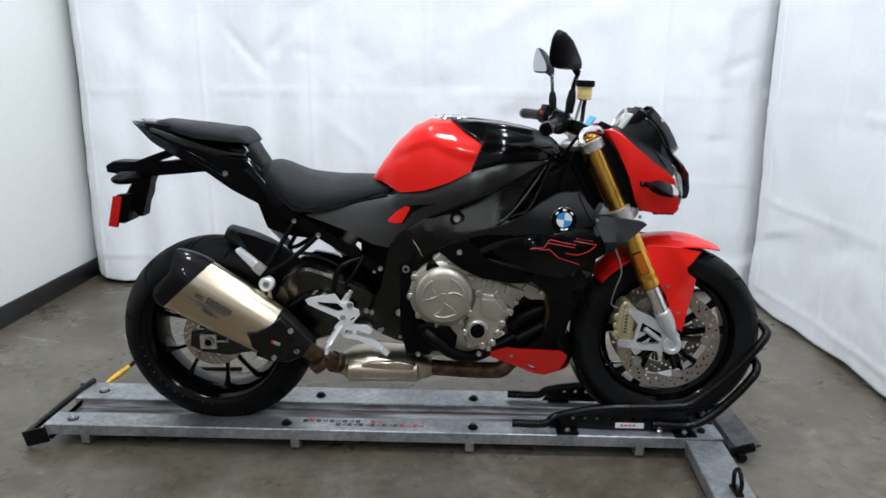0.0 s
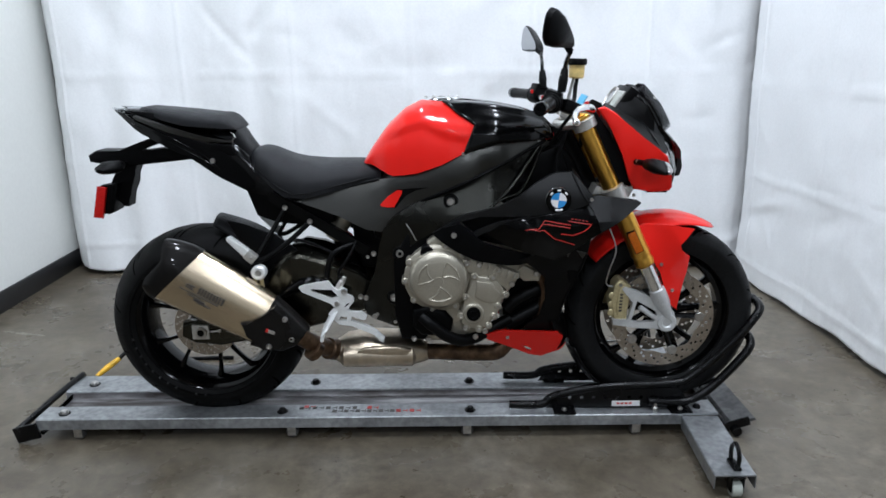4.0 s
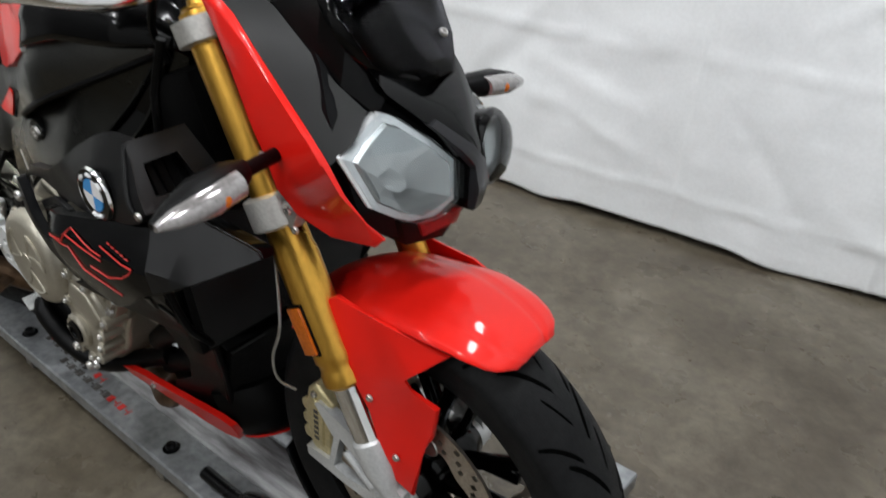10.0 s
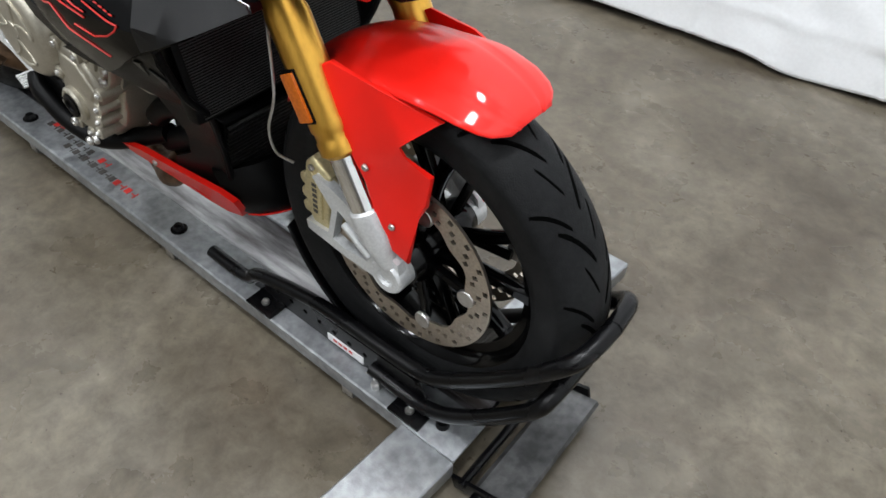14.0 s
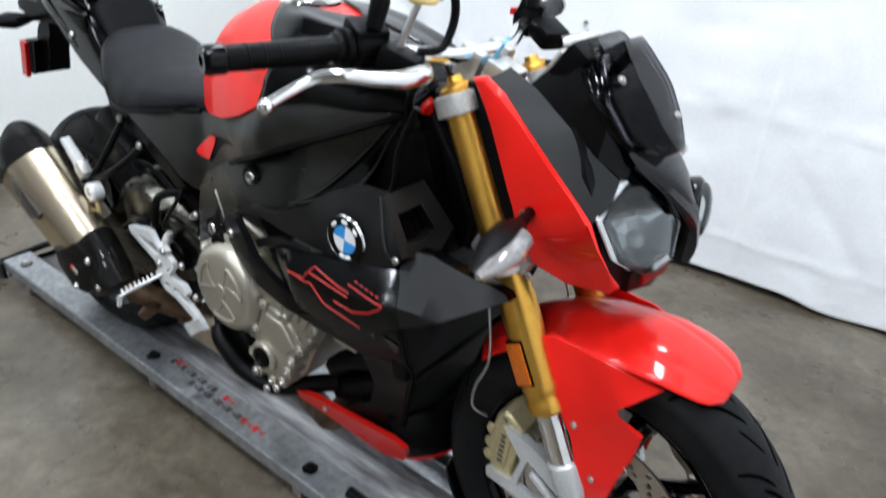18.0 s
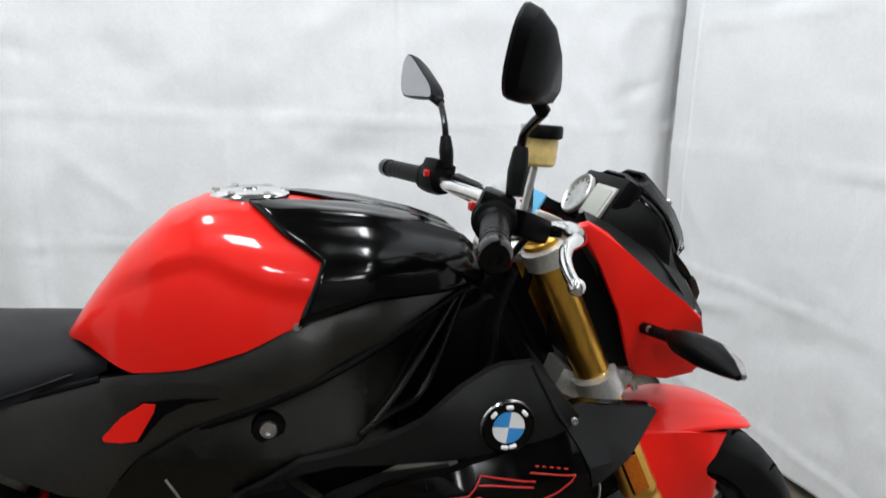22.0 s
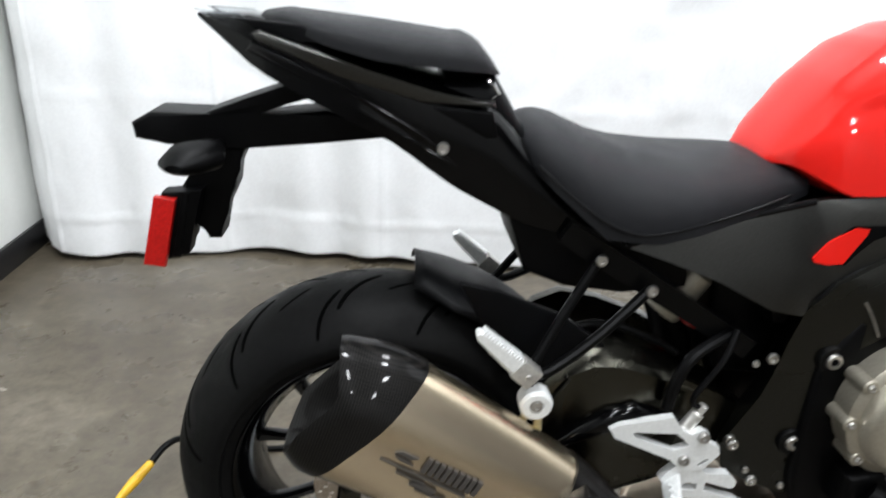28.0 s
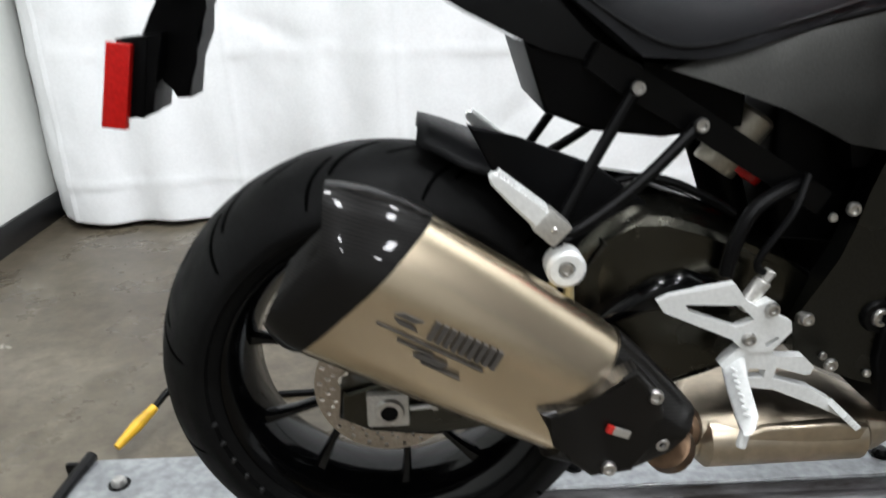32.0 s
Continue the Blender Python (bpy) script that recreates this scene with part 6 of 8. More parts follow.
# radiator shrouds
for s in (-1, 1):
    bm = bmesh.new()
    shell(bm, [(0.965, 0.622), (1.020, 0.640), (1.075, 0.640), (1.120, 0.668), (1.160, 0.682), (1.160, 0.650), (1.150, 0.590), (1.138, 0.540), (1.118, 0.480), (1.106, 0.440), (1.096, 0.380), (1.086, 0.330), (1.072, 0.300), (1.030, 0.318), (0.990, 0.362), (1.000, 0.392),
               (1.036, 0.412), (1.052, 0.470), (1.046, 0.545), (1.005, 0.590)], shroud_y, 0.010, s, 0.004, 0.03)
    shr = part("radiator_shroud", bm, SATIN, bike, "black plastic radiator shroud narrowing to the belly", 30)
    # pressed triangular scoops
    for tri_pts in ([(1.094, 0.640), (1.112, 0.644), (1.104, 0.616)], [(1.126, 0.640), (1.156, 0.632), (1.146, 0.612)]):
        bm = bmesh.new()
        slab(bm, tri_pts, lambda x, z: shroud_y(x, z) + 0.004, 0.004, s, 0.001, 1)
        part("shroud_scoop", bm, GRANITE, shr, "small grey triangular scoop")
    bm = bmesh.new()
    tube(bm, [(x, s * (shroud_y(x, z) - 0.004), z) for x, z in ((1.160, 0.680), (1.152, 0.600), (1.138, 0.540), (1.118, 0.480), (1.104, 0.430), (1.096, 0.380), (1.084, 0.325))], 0.006, 8)
    part("shroud_rim", bm, DARK, shr)

# belly pan spoiler
for s in (-1, 1):
    bm = bmesh.new()
    slab_with_holes(bm, [(0.859, 0.366), (0.921, 0.378), (1.02, 0.368), (1.094, 0.360), (1.114, 0.342), (1.108, 0.312), (1.095, 0.284), (1.051, 0.267), (1.015, 0.276), (0.980, 0.296), (0.925, 0.326), (0.883, 0.346)], [[(0.985, 0.316), (1.012, 0.306), (1.024, 0.288), (1.006, 0.294)]], 0.176, 0.012, s)
    for v in bm.verts:
        v.co.y -= s * (0.13 * max(0.0, v.co.x - 0.87) + 0.45 * max(0.0, 0.374 - v.co.z))
    bp = part("belly_pan", bm, RED, bike, "glossy red belly pan side", 40)
    bolt(bp, (0.94, s * 0.157, 0.352), BOLT_S, None if s < 0 else (180, 0, 0))
bm = bmesh.new()
slab(bm, [(0.95, 0.335), (1.03, 0.296), (1.09, 0.294), (1.106, 0.325), (1.100, 0.352), (1.04, 0.358)], 0.088, 0.176, -1, 0.010)
part("belly_pan_floor", bm, DARK, bike, "black inner belly pan")
# black bow that closes the pan at the front, with a thin red lip
bow = [(1.098, -0.130), (1.116, -0.112), (1.134, -0.078), (1.146, -0.040), (1.150, 0.0), (1.146, 0.040), (1.134, 0.078), (1.116, 0.112), (1.098, 0.130)]
bm = bmesh.new()
rings(bm, [[Vector((x - back, y * (1 - inset), z)) for x, y in bow] + [Vector((x - back - 0.012, y * (0.93 - inset), z)) for x, y in reversed(bow)]
           for z, back, inset in ((0.278, 0.008, 0.30), (0.300, 0.0, 0.16), (0.330, 0.002, 0.06), (0.368, 0.012, 0.0), (0.392, 0.022, -0.02))])
prow = part("belly_pan_bow", bm, SATIN, bike, "black curved front of the belly pan", 40)
bm = bmesh.new()
tube(bm, [(x - 0.007, y * 0.70, 0.277) for x, y in bow], 0.0022, 8)
part("red_lip", bm, RED, prow, "thin red lower lip")

bm = bmesh.new()
slab(bm, [(0.93, 0.36), (1.04, 0.37), (1.10, 0.42), (1.09, 0.52), (1.06, 0.66), (0.96, 0.64), (0.93, 0.50)], 0.100, 0.20, -1, 0.01)
part("engine_front", bm, DARK, bike, "black front of the crankcase behind the hoses")
# ---- exhaust ----
bm = bmesh.new()
tube(bm, [(0.955, -0.10, 0.35), (0.92, -0.12, 0.295), (0.86, -0.10, 0.278), (0.76, -0.07, 0.268), (0.68, -0.05, 0.263)], 0.026, 18)
hdr = part("header_pipe", bm, BURNT, bike, "heat-browned exhaust collector pipe")
for k in range(4):
    bm = bmesh.new()
    y = -0.12 + 0.08 * k
    tube(bm, [(1.02, y, 0.57), (1.055, y, 0.50), (1.045, y * 0.9, 0.40), (0.99, y * 0.7, 0.325), (0.92, y * 0.4 - 0.05, 0.285)], 0.018, 10)
    part("header_pipe", bm, BURNT, bike, "heat-browned exhaust header")
bm = bmesh.new()
section_loft(bm, [((0.700, -0.05, 0.262), (0, 0, 0.026), (0, 0.028, 0), 2), ((0.675, -0.04, 0.264), (0, 0, 0.036), (0, 0.05, 0), 2.6), ((0.63, -0.025, 0.266), (0, 0, 0.046), (0, 0.078, 0), 3.2), ((0.50, -0.022, 0.268), (0, 0, 0.050), (0, 0.080, 0), 3.2),
                  ((0.435, -0.030, 0.266), (0, 0, 0.044), (0, 0.068, 0), 3), ((0.400, -0.060, 0.272), (0, 0, 0.030), (0, 0.032, 0), 2)], 32)
cat = part("catalyst_box", bm, CAT, bike, "stainless catalyst chamber under the engine", 50)
bm = bmesh.new()
slab(bm, [(0.46, 0.278), (0.50, 0.298), (0.60, 0.302), (0.645, 0.292), (0.635, 0.272), (0.48, 0.262)], 0.106, 0.012, -1, 0.006)
part("chamber_boss", bm, CAT, cat)
bm = bmesh.new()
rod(bm, (0.42, -0.072, 0.262), (0.66, -0.066, 0.262), 0.040, 20, 0.012)
part("chamber_roll", bm, CAT, cat)
bm = bmesh.new()
tube(bm, [(0.405, -0.06, 0.275), (0.375, -0.10, 0.300), (0.345, -0.145, 0.335), (0.318, -0.175, 0.368), (0.30, -0.19, 0.395)], 0.027, 18)
part("link_pipe", bm, BURNT, bike, "heat-stained link pipe to the muffler")
bm = bmesh.new()
lathe(bm, [(0.028, -0.020), (0.034, -0.016), (0.034, 0.016), (0.028, 0.020)], (0.392, -0.078, 0.285), (-0.5, -0.7, 0.4), 24)
part("pipe_clamp", bm, BURNT, bike, "rusty clamp ring")
bm = bmesh.new()
lathe(bm, [(0.028, -0.012), (0.032, -0.010), (0.032, 0.010), (0.028, 0.012)], (0.352, -0.152, 0.312), (-0.5, -0.35, 0.7), 24)
part("pipe_clamp", bm, BURNT, bike)

MY = -0.206


def msec(top, low, w, p):
    """A muffler section from its crown and its lower edge in x, z."""
    c = ((top[0] + low[0]) / 2, MY, (top[1] + low[1]) / 2)
    return (c, ((top[0] - low[0]) / 2, 0, (top[1] - low[1]) / 2), (0, w, 0), p)


CAN = [(1.0, -0.30), (1.0, 0.42), (0.62, 1.0), (-0.52, 1.0), (-1.0, 0.45), (-1.0, -0.42), (-0.70, -0.90), (0.36, -1.0)]
bm = bmesh.new()
facet_loft(bm, [msec((0.266, 0.500), (0.186, 0.368), 0.050, 2), msec((0.245, 0.517), (0.155, 0.384), 0.052, 2), msec((0.150, 0.585), (0.034, 0.446), 0.056, 2), msec((0.058, 0.645), (-0.089, 0.511), 0.060, 2)], CAN, 0.34)
muf = part("muffler", bm, TITAN, bike, "brushed titanium muffler canister", 50)
bm = bmesh.new()
facet_loft(bm, [msec((0.064, 0.644), (-0.085, 0.508), 0.0622, 3.3), msec((0.034, 0.661), (-0.096, 0.514), 0.0620, 3.2), msec((0.000, 0.673), (-0.103, 0.522), 0.060, 3.0), msec((-0.032, 0.680), (-0.108, 0.531), 0.056, 2.8), msec((-0.044, 0.681), (-0.112, 0.538), 0.052, 2.8),
                msec((-0.036, 0.670), (-0.100, 0.545), 0.043, 2.8), msec((0.020, 0.630), (-0.06, 0.535), 0.036, 2.6)], CAN, 0.3, [0, 0.003, 0.012, 0.027, 0.033, 0.030, 0.0], (0.75, 0, -0.15))
part("muffler_end_cap", bm, CARBON, muf, "glossy carbon-fibre muffler end cap", 45)
bm = bmesh.new()
facet_loft(bm, [msec((0.262, 0.507), (0.178, 0.362), 0.0525, 3.0), msec((0.298, 0.472), (0.222, 0.346), 0.048, 2.9), msec((0.330, 0.436), (0.272, 0.342), 0.044, 2.6), msec((0.352, 0.410), (0.312, 0.358), 0.032, 2.2)], CAN, 0.3)
shield = part("heat_shield", bm, CARBON, muf, "carbon-fibre heat shield at the muffler's neck", 45)
bm = bmesh.new()
slab(bm, [(0.166, 0.446), (0.185, 0.450), (0.215, 0.448), (0.250, 0.484), (0.266, 0.492), (0.300, 0.450), (0.318, 0.40), (0.272, 0.362), (0.226, 0.362), (0.198, 0.385), (0.190, 0.410)], lambda x, z: 0.2665 - 0.03 * max(0, x - 0.26) / 0.06, 0.026, -1, 0.008)
part("shield_point", bm, CARBON, shield, "pointed carbon-fibre shield flap")
for x, z, y in ((0.292, 0.452, 0.249), (0.306, 0.388, 0.243), (0.244, 0.374, 0.2625)):
    bolt(shield, (x, -y, z), BOLT_M)
bm = bmesh.new()
block(bm, (0.251, -0.2645, 0.420), (0.026, 0.003, 0.009), (0, 22, 0), 0.0005)
tag = part("shield_plate", bm, ALU, shield, "small metal plate with a red corner")
bm = bmesh.new()
block(bm, (0.242, -0.265, 0.424), (0.007, 0.004, 0.009), (0, 22, 0), 0.0005)
part("plate_corner", bm, REDLINE, tag)
# printed marks on the can: plain bars of the lettering's size
LT = Vector((0.866, 0, -0.5))
LU = Vector((0.5, 0, 0.866))
o = Vector((0.022, 0, 0.556))


def can_bar(u, v, w, h, slant=0.0):
    c = o + LT * u + LU * v
    bm = bmesh.new()
    q = [c + LT * (a * w / 2 + b * slant) + LU * (b * h / 2) for a, b in ((-1, -1), (1, -1), (1, 1), (-1, 1))]
    vs = [bm.verts.new((p.x, -0.2655, p.z)) for p in q] + [bm.verts.new((p.x, -0.2560, p.z)) for p in q]
    for f in ((0, 1, 2, 3), (7, 6, 5, 4), (0, 4, 5, 1), (1, 5, 6, 2), (2, 6, 7, 3), (3, 7, 4, 0)):
        bm.faces.new([vs[k] for k in f])
    part("printed_bar", bm, INK, muf)


for k in range(9):
    can_bar(0.040 + 0.0088 * k, 0.010, 0.0058, 0.021)
can_bar(0.012, 0.012, 0.022, 0.005, 0.004)
can_bar(0.012, 0.004, 0.020, 0.004, -0.004)
can_bar(0.045, -0.0068, 0.118, 0.0018)
can_bar(0.052, -0.020, 0.030, 0.006, 0.003)
can_bar(0.032, -0.0145, 0.040, 0.0016)
can_bar(0.066, -0.0255, 0.044, 0.0016)

# ---- rider foot controls ----
def plate(outline, holes, y, thick, name, mat, parent, label):
    bm = bmesh.new()
    slab_with_holes(bm, outline, holes, y, thick, -1)
    return part(name, bm, mat, parent, label, 40)


ctrl = plate([(0.317, 0.517), (0.331, 0.524), (0.405, 0.536), (0.421, 0.514), (0.434, 0.507), (0.448, 0.514), (0.460, 0.507), (0.460, 0.494), (0.477, 0.486), (0.480, 0.473), (0.460, 0.448), (0.438, 0.446), (0.421, 0.454), (0.410, 0.465), (0.326, 0.503)],
             [[(0.350, 0.512), (0.414, 0.509), (0.434, 0.489), (0.413, 0.481), (0.356, 0.503)], [(0.450, 0.458), (0.463, 0.467), (0.467, 0.464), (0.453, 0.453)]], 0.160, 0.012, "heel_guard", SILVER, bike, "silver heel guard plate with open windows")
plate([(0.421, 0.453), (0.438, 0.446), (0.459, 0.447), (0.468, 0.439), (0.502, 0.437), (0.516, 0.423), (0.513, 0.413), (0.506, 0.412), (0.470, 0.424), (0.468, 0.409), (0.517, 0.393), (0.547, 0.374), (0.568, 0.352), (0.561, 0.350), (0.529, 0.367), (0.471, 0.393), (0.432, 0.399), (0.401, 0.430), (0.406, 0.438)],
      [[(0.438, 0.424), (0.457, 0.422), (0.457, 0.410), (0.431, 0.411)]], 0.158, 0.014, "peg_bracket", SILVER, ctrl, "silver cast footpeg bracket")
bm = bmesh.new()
for k in range(6):
    block(bm, (0.546 + 0.0036 * k, -0.172, 0.372 - 0.0034 * k), (0.0022, 0.036, 0.008), (0, 42, 0), 0.0006)
part("brake_pedal_tip", bm, SILVER, ctrl, "ribbed silver brake pedal tip")
bm = bmesh.new()
section_loft(bm, [((0.418, -0.155, 0.430), (0.012, 0, 0.010), (0, 0.010, 0.006), 3), ((0.410, -0.19, 0.420), (0.011, 0, 0.009), (0, 0.010, 0.006), 3), ((0.402, -0.235, 0.410), (0.010, 0, 0.008), (0, 0.009, 0.006), 3), ((0.398, -0.25, 0.406), (0.006, 0, 0.005), (0, 0.005, 0.003), 3)], 16)
peg = part("rider_footpeg", bm, SILVER, ctrl, "ribbed silver rider footpeg")
for k in range(8):
    f = k / 7
    bm = bmesh.new()
    block(bm, (0.413 - 0.012 * f, -0.172 - 0.066 * f, 0.431 - 0.016 * f), (0.016, 0.003, 0.003), (0, 30, 0), 0.0006)
    part("peg_rib", bm, SILVER, peg)
bm = bmesh.new()
rod(bm, (0.398, -0.243, 0.404), (0.393, -0.247, 0.380), 0.0055, 10)
part("peg_feeler", bm, SILVER, peg, "silver feeler pin under the footpeg")
for x, z, m in ((0.429, 0.466, BOLT_M), (0.451, 0.504, BOLT_M)):
    bolt(ctrl, (x, -0.1605, z), m)
for x, z in ((0.500, 0.484), (0.540, 0.421)):
    bolt(ctrl, (x, -0.150, z), BOLT_M)
# rear brake cylinder, rod and hose
bm = bmesh.new()
rod(bm, (0.424, -0.142, 0.496), (0.446, -0.142, 0.532), 0.010, 16)
rod(bm, (0.446, -0.142, 0.532), (0.453, -0.142, 0.544), 0.0075, 6)
mc = part("brake_cylinder", bm, ALU, ctrl, "small silver rear brake cylinder")
bm = bmesh.new()
tube(bm, [(0.450, -0.142, 0.540), (0.437, -0.142, 0.546), (0.437, -0.142, 0.560), (0.450, -0.140, 0.580), (0.472, -0.135, 0.612), (0.49, -0.12, 0.65)], 0.0045, 8)
part("brake_hose", bm, HOSE, mc)
bm = bmesh.new()
tube(bm, [(0.400, -0.142, 0.540), (0.405, -0.142, 0.575), (0.420, -0.140, 0.612), (0.445, -0.13, 0.628), (0.49, -0.11, 0.64)], 0.0085, 10)
part("breather_hose", bm, HOSE, bike, "black rubber breather hose")
# shock reservoir seen under the seat
bm = bmesh.new()
lathe(bm, [(0.0, -0.03), (0.026, -0.03), (0.028, -0.026), (0.028, 0.045), (0.024, 0.05), (0.0, 0.05)], (0.425, -0.05, 0.668), (0.55, 0, 0.83), 24, cap=False)
shock = part("shock_reservoir", bm, ENGINE, bike, "dull silver shock reservoir under the seat")
bm = bmesh.new()
lathe(bm, [(0.0285, -0.012), (0.0295, -0.010), (0.0295, 0.010), (0.0285, 0.012)], (0.445, -0.05, 0.645), (0.55, 0, 0.83), 24, cap=False)
part("red_collar", bm, REDLENS, shock, "red adjuster collar")
bm = bmesh.new()
tube(bm, [(0.40, -0.02, 0.70), (0.46, 0.0, 0.56), (0.49, 0.0, 0.46)], 0.028, 16)
part("shock_body", bm, DARK, shock)
bm = bmesh.new()
block(bm, (0.70, 0, 0.765), (0.36, 0.22, 0.16), (0, -14, 0), 0.02)
part("airbox", bm, DARK, bike, "black airbox under the tank")
bm = bmesh.new()
block(bm, (1.03, 0, 0.80), (0.20, 0.20, 0.20), (0, -20, 0), 0.02)
part("frame_head", bm, DARK, bike, "black frame head behind the fork")
bm = bmesh.new()
slab(bm, [(1.00, 0.925), (1.085, 0.945), (1.135, 0.88), (1.175, 0.80), (1.165, 0.745), (1.06, 0.74), (0.98, 0.85)], 0.070, 0.14, -1, 0.012)
part("steering_neck", bm, DARK, bike, "black steering neck between the fork legs")
for pts, r in (([(1.10, -0.13, 0.97), (1.075, -0.135, 0.90), (1.07, -0.14, 0.84), (1.03, -0.15, 0.78)], 0.006), ([(1.12, -0.14, 1.03), (1.085, -0.13, 0.98), (1.06, -0.10, 0.93)], 0.005), ([(1.13, 0.02, 1.02), (1.17, 0.0, 0.94), (1.13, -0.02, 0.84)], 0.007)):
    bm = bmesh.new()
    tube(bm, pts, r, 8)
    part("control_cable", bm, HOSE, bike, "black control cable")

# ---- handlebar and controls ----
bm = bmesh.new()
tube(bm, [(1.04, -0.20, 1.050), (1.065, -0.155, 1.045), (1.10, -0.11, 1.040), (1.118, -0.06, 1.036), (1.12, 0, 1.036), (1.118, 0.06, 1.036), (1.10, 0.11, 1.040), (1.075, 0.165, 1.045), (1.056, 0.234, 1.050)], 0.0115, 14)
bar = part("handlebar", bm, CHROME, bike, "polished aluminium handlebar")
for s in (-1, 1):
    bm = bmesh.new()
    block(bm, (1.118, 0.035 * s, 1.022), (0.040, 0.024, 0.050), (0, 20, 0), 0.006)
    part("bar_clamp", bm, ALU, bar, "silver handlebar clamp")
    fx, fy = (0.0, 0.0) if s < 0 else (0.016, 0.032)
    g0, g1 = Vector((1.044 + fx, 0.195 * s + fy, 1.051)), Vector((0.992 + fx, 0.365 * s + fy, 1.049))
    d = (g1 - g0).normalized()
    bm = bmesh.new()
    lathe(bm, [(0.016, -0.002), (0.021, 0.0), (0.021, 0.006), (0.0165, 0.010), (0.0170, 0.06), (0.0160, 0.14), (0.0155, 0.155)], g0 + d * 0.025, d, 28)
    grip = part("grip", bm, HOSE, bar, "black ribbed rubber handgrip")
    for k in range(5):
        bm = bmesh.new()
        lathe(bm, [(0.0160, -0.0018), (0.0171, -0.001), (0.0171, 0.001), (0.0160, 0.0018)], g0 + d * (0.070 + 0.020 * k), d, 24)
        part("grip_ring", bm, HOSE, grip)
    bm = bmesh.new()
    lathe(bm, [(0.0165, -0.002), (0.0180, 0.0), (0.0180, 0.020), (0.0150, 0.026), (0.007, 0.026), (0.006, 0.018), (0.0, 0.018)], g1, d, 24, cap=False)
    part("bar_end", bm, GLOSS, grip, "black bar-end weight")
    bm = bmesh.new()
    lathe(bm, [(0.018, -0.040), (0.026, -0.036), (0.029, -0.02), (0.029, 0.005), (0.024, 0.010), (0.027, 0.014), (0.027, 0.022), (0.02, 0.026)], g0, d, 24)
    block(bm, g0 + Vector((0.006, -0.012 * s, 0.018)), (0.045, 0.050, 0.030), (0, 20, 18 * s), 0.008)
    sw = part("switch_housing", bm, DARK, bar, "black switchgear housing")
    bm = bmesh.new()
    block(bm, g0 + Vector((-0.020, -0.03 * s, 0.012)), (0.010, 0.016, 0.012), None, 0.003)
    part("red_switch", bm, REDLENS, sw, "red switch button")
    # lever with its perch
    bm = bmesh.new()
    block(bm, (1.095 + fx, 0.165 * s + fy, 1.038), (0.055, 0.050, 0.034), (0, 20, -25 * s), 0.008)
    perch = part("lever_perch", bm, DARK, bar, "dark cast lever perch")
    bm = bmesh.new()
    pts = [(1.128, 0.150 * s, 1.030), (1.148, 0.184 * s, 1.034), (1.146, 0.216 * s, 1.033), (1.134, 0.249 * s, 1.036), (1.115, 0.285 * s, 1.042), (1.096, 0.305 * s, 1.040), (1.085, 0.325 * s, 1.032), (1.079, 0.352 * s, 1.022), (1.078, 0.375 * s, 1.014)]
    pts = [(x + fx, y + fy, z) for x, y, z in pts]
    tube(bm, pts, [0.010, 0.0130, 0.0130, 0.0105, 0.0085, 0.0080, 0.0075, 0.0070, 0.0070], 12)
    lever = part("brake_lever" if s < 0 else "clutch_lever", bm, CHROME, perch, "polished aluminium lever")
    bm = bmesh.new()
    bmesh.ops.create_uvsphere(bm, u_segments=18, v_segments=12, radius=0.0095, matrix=Matrix.Translation(pts[-1]))
    part("lever_ball", bm, CHROME, lever)
    # mirror
    if s < 0:
        base, elbow, neck = Vector((1.070, -0.190, 1.080)), Vector((1.080, -0.178, 1.148)), Vector((1.081, -0.242, 1.184))
    else:
        base, elbow, neck = Vector((1.076, 0.192, 1.074)), Vector((1.073, 0.204, 1.136)), Vector((1.076, 0.262, 1.184))
    bm = bmesh.new()
    tube(bm, [base, base.lerp(elbow, 0.45), elbow.lerp(base, 0.12)], [0.011, 0.013, 0.009], 12)
    mir = part("mirror", bm, HOSE, bar, "black rear-view mirror on a bent stalk")
    bm = bmesh.new()
    tube(bm, [base.lerp(elbow, 0.7), elbow, elbow.lerp(neck, 0.25) + Vector((0, 0, 0.006)), neck], 0.0058, 10)
    part("mirror_stalk", bm, BLKSTEEL, mir)
    # the head: a leaf-shaped shell with a ridge, its glass to the rear
    across = Vector((0.52, 0.85, 0)).normalized() if s < 0 else Vector((0.24, -0.97, 0)).normalized()
    along = Vector((0.17, 0.16 * s, 0.97)).normalized()
    fwd = along.cross(across).normalized() * (1 if s < 0 else -1)
    fwd = fwd if fwd.x > 0 else -fwd
    cen = Vector((1.029, -0.308, 1.234)) if s < 0 else Vector((1.046, 0.354, 1.226))
    outline = [(0.084, -0.034), (0.040, -0.035), (-0.026, -0.035), (-0.052, -0.030), (-0.070, -0.008), (-0.075, 0.028), (-0.066, 0.046), (-0.050, 0.052), (-0.026, 0.043), (0.030, 0.013), (0.072, -0.012)]
    outline = [(u * (1.15 if u < 0 and s < 0 else 1.0), v * (1.06 if s < 0 else 1.0)) for u, v in outline]
    bm = bmesh.new()
    loops = []
    for depth, sc in ((0.0, 0.97), (0.004, 1.0), (0.016, 0.97), (0.030, 0.78), (0.038, 0.42)):
        loops.append([cen + across * (u * sc + 0.006 * depth / 0.03) + along * (v * sc - 0.10 * depth) + fwd * depth for u, v in [(p.x, p.y) for p in smooth_line([(a, b, 0) for a, b in outline], 3, True)]])
    rings(bm, loops)
    mh = part("mirror_shell", bm, MATTE, mir, "matte black leaf-shaped mirror shell", 30)
    bm = bmesh.new()
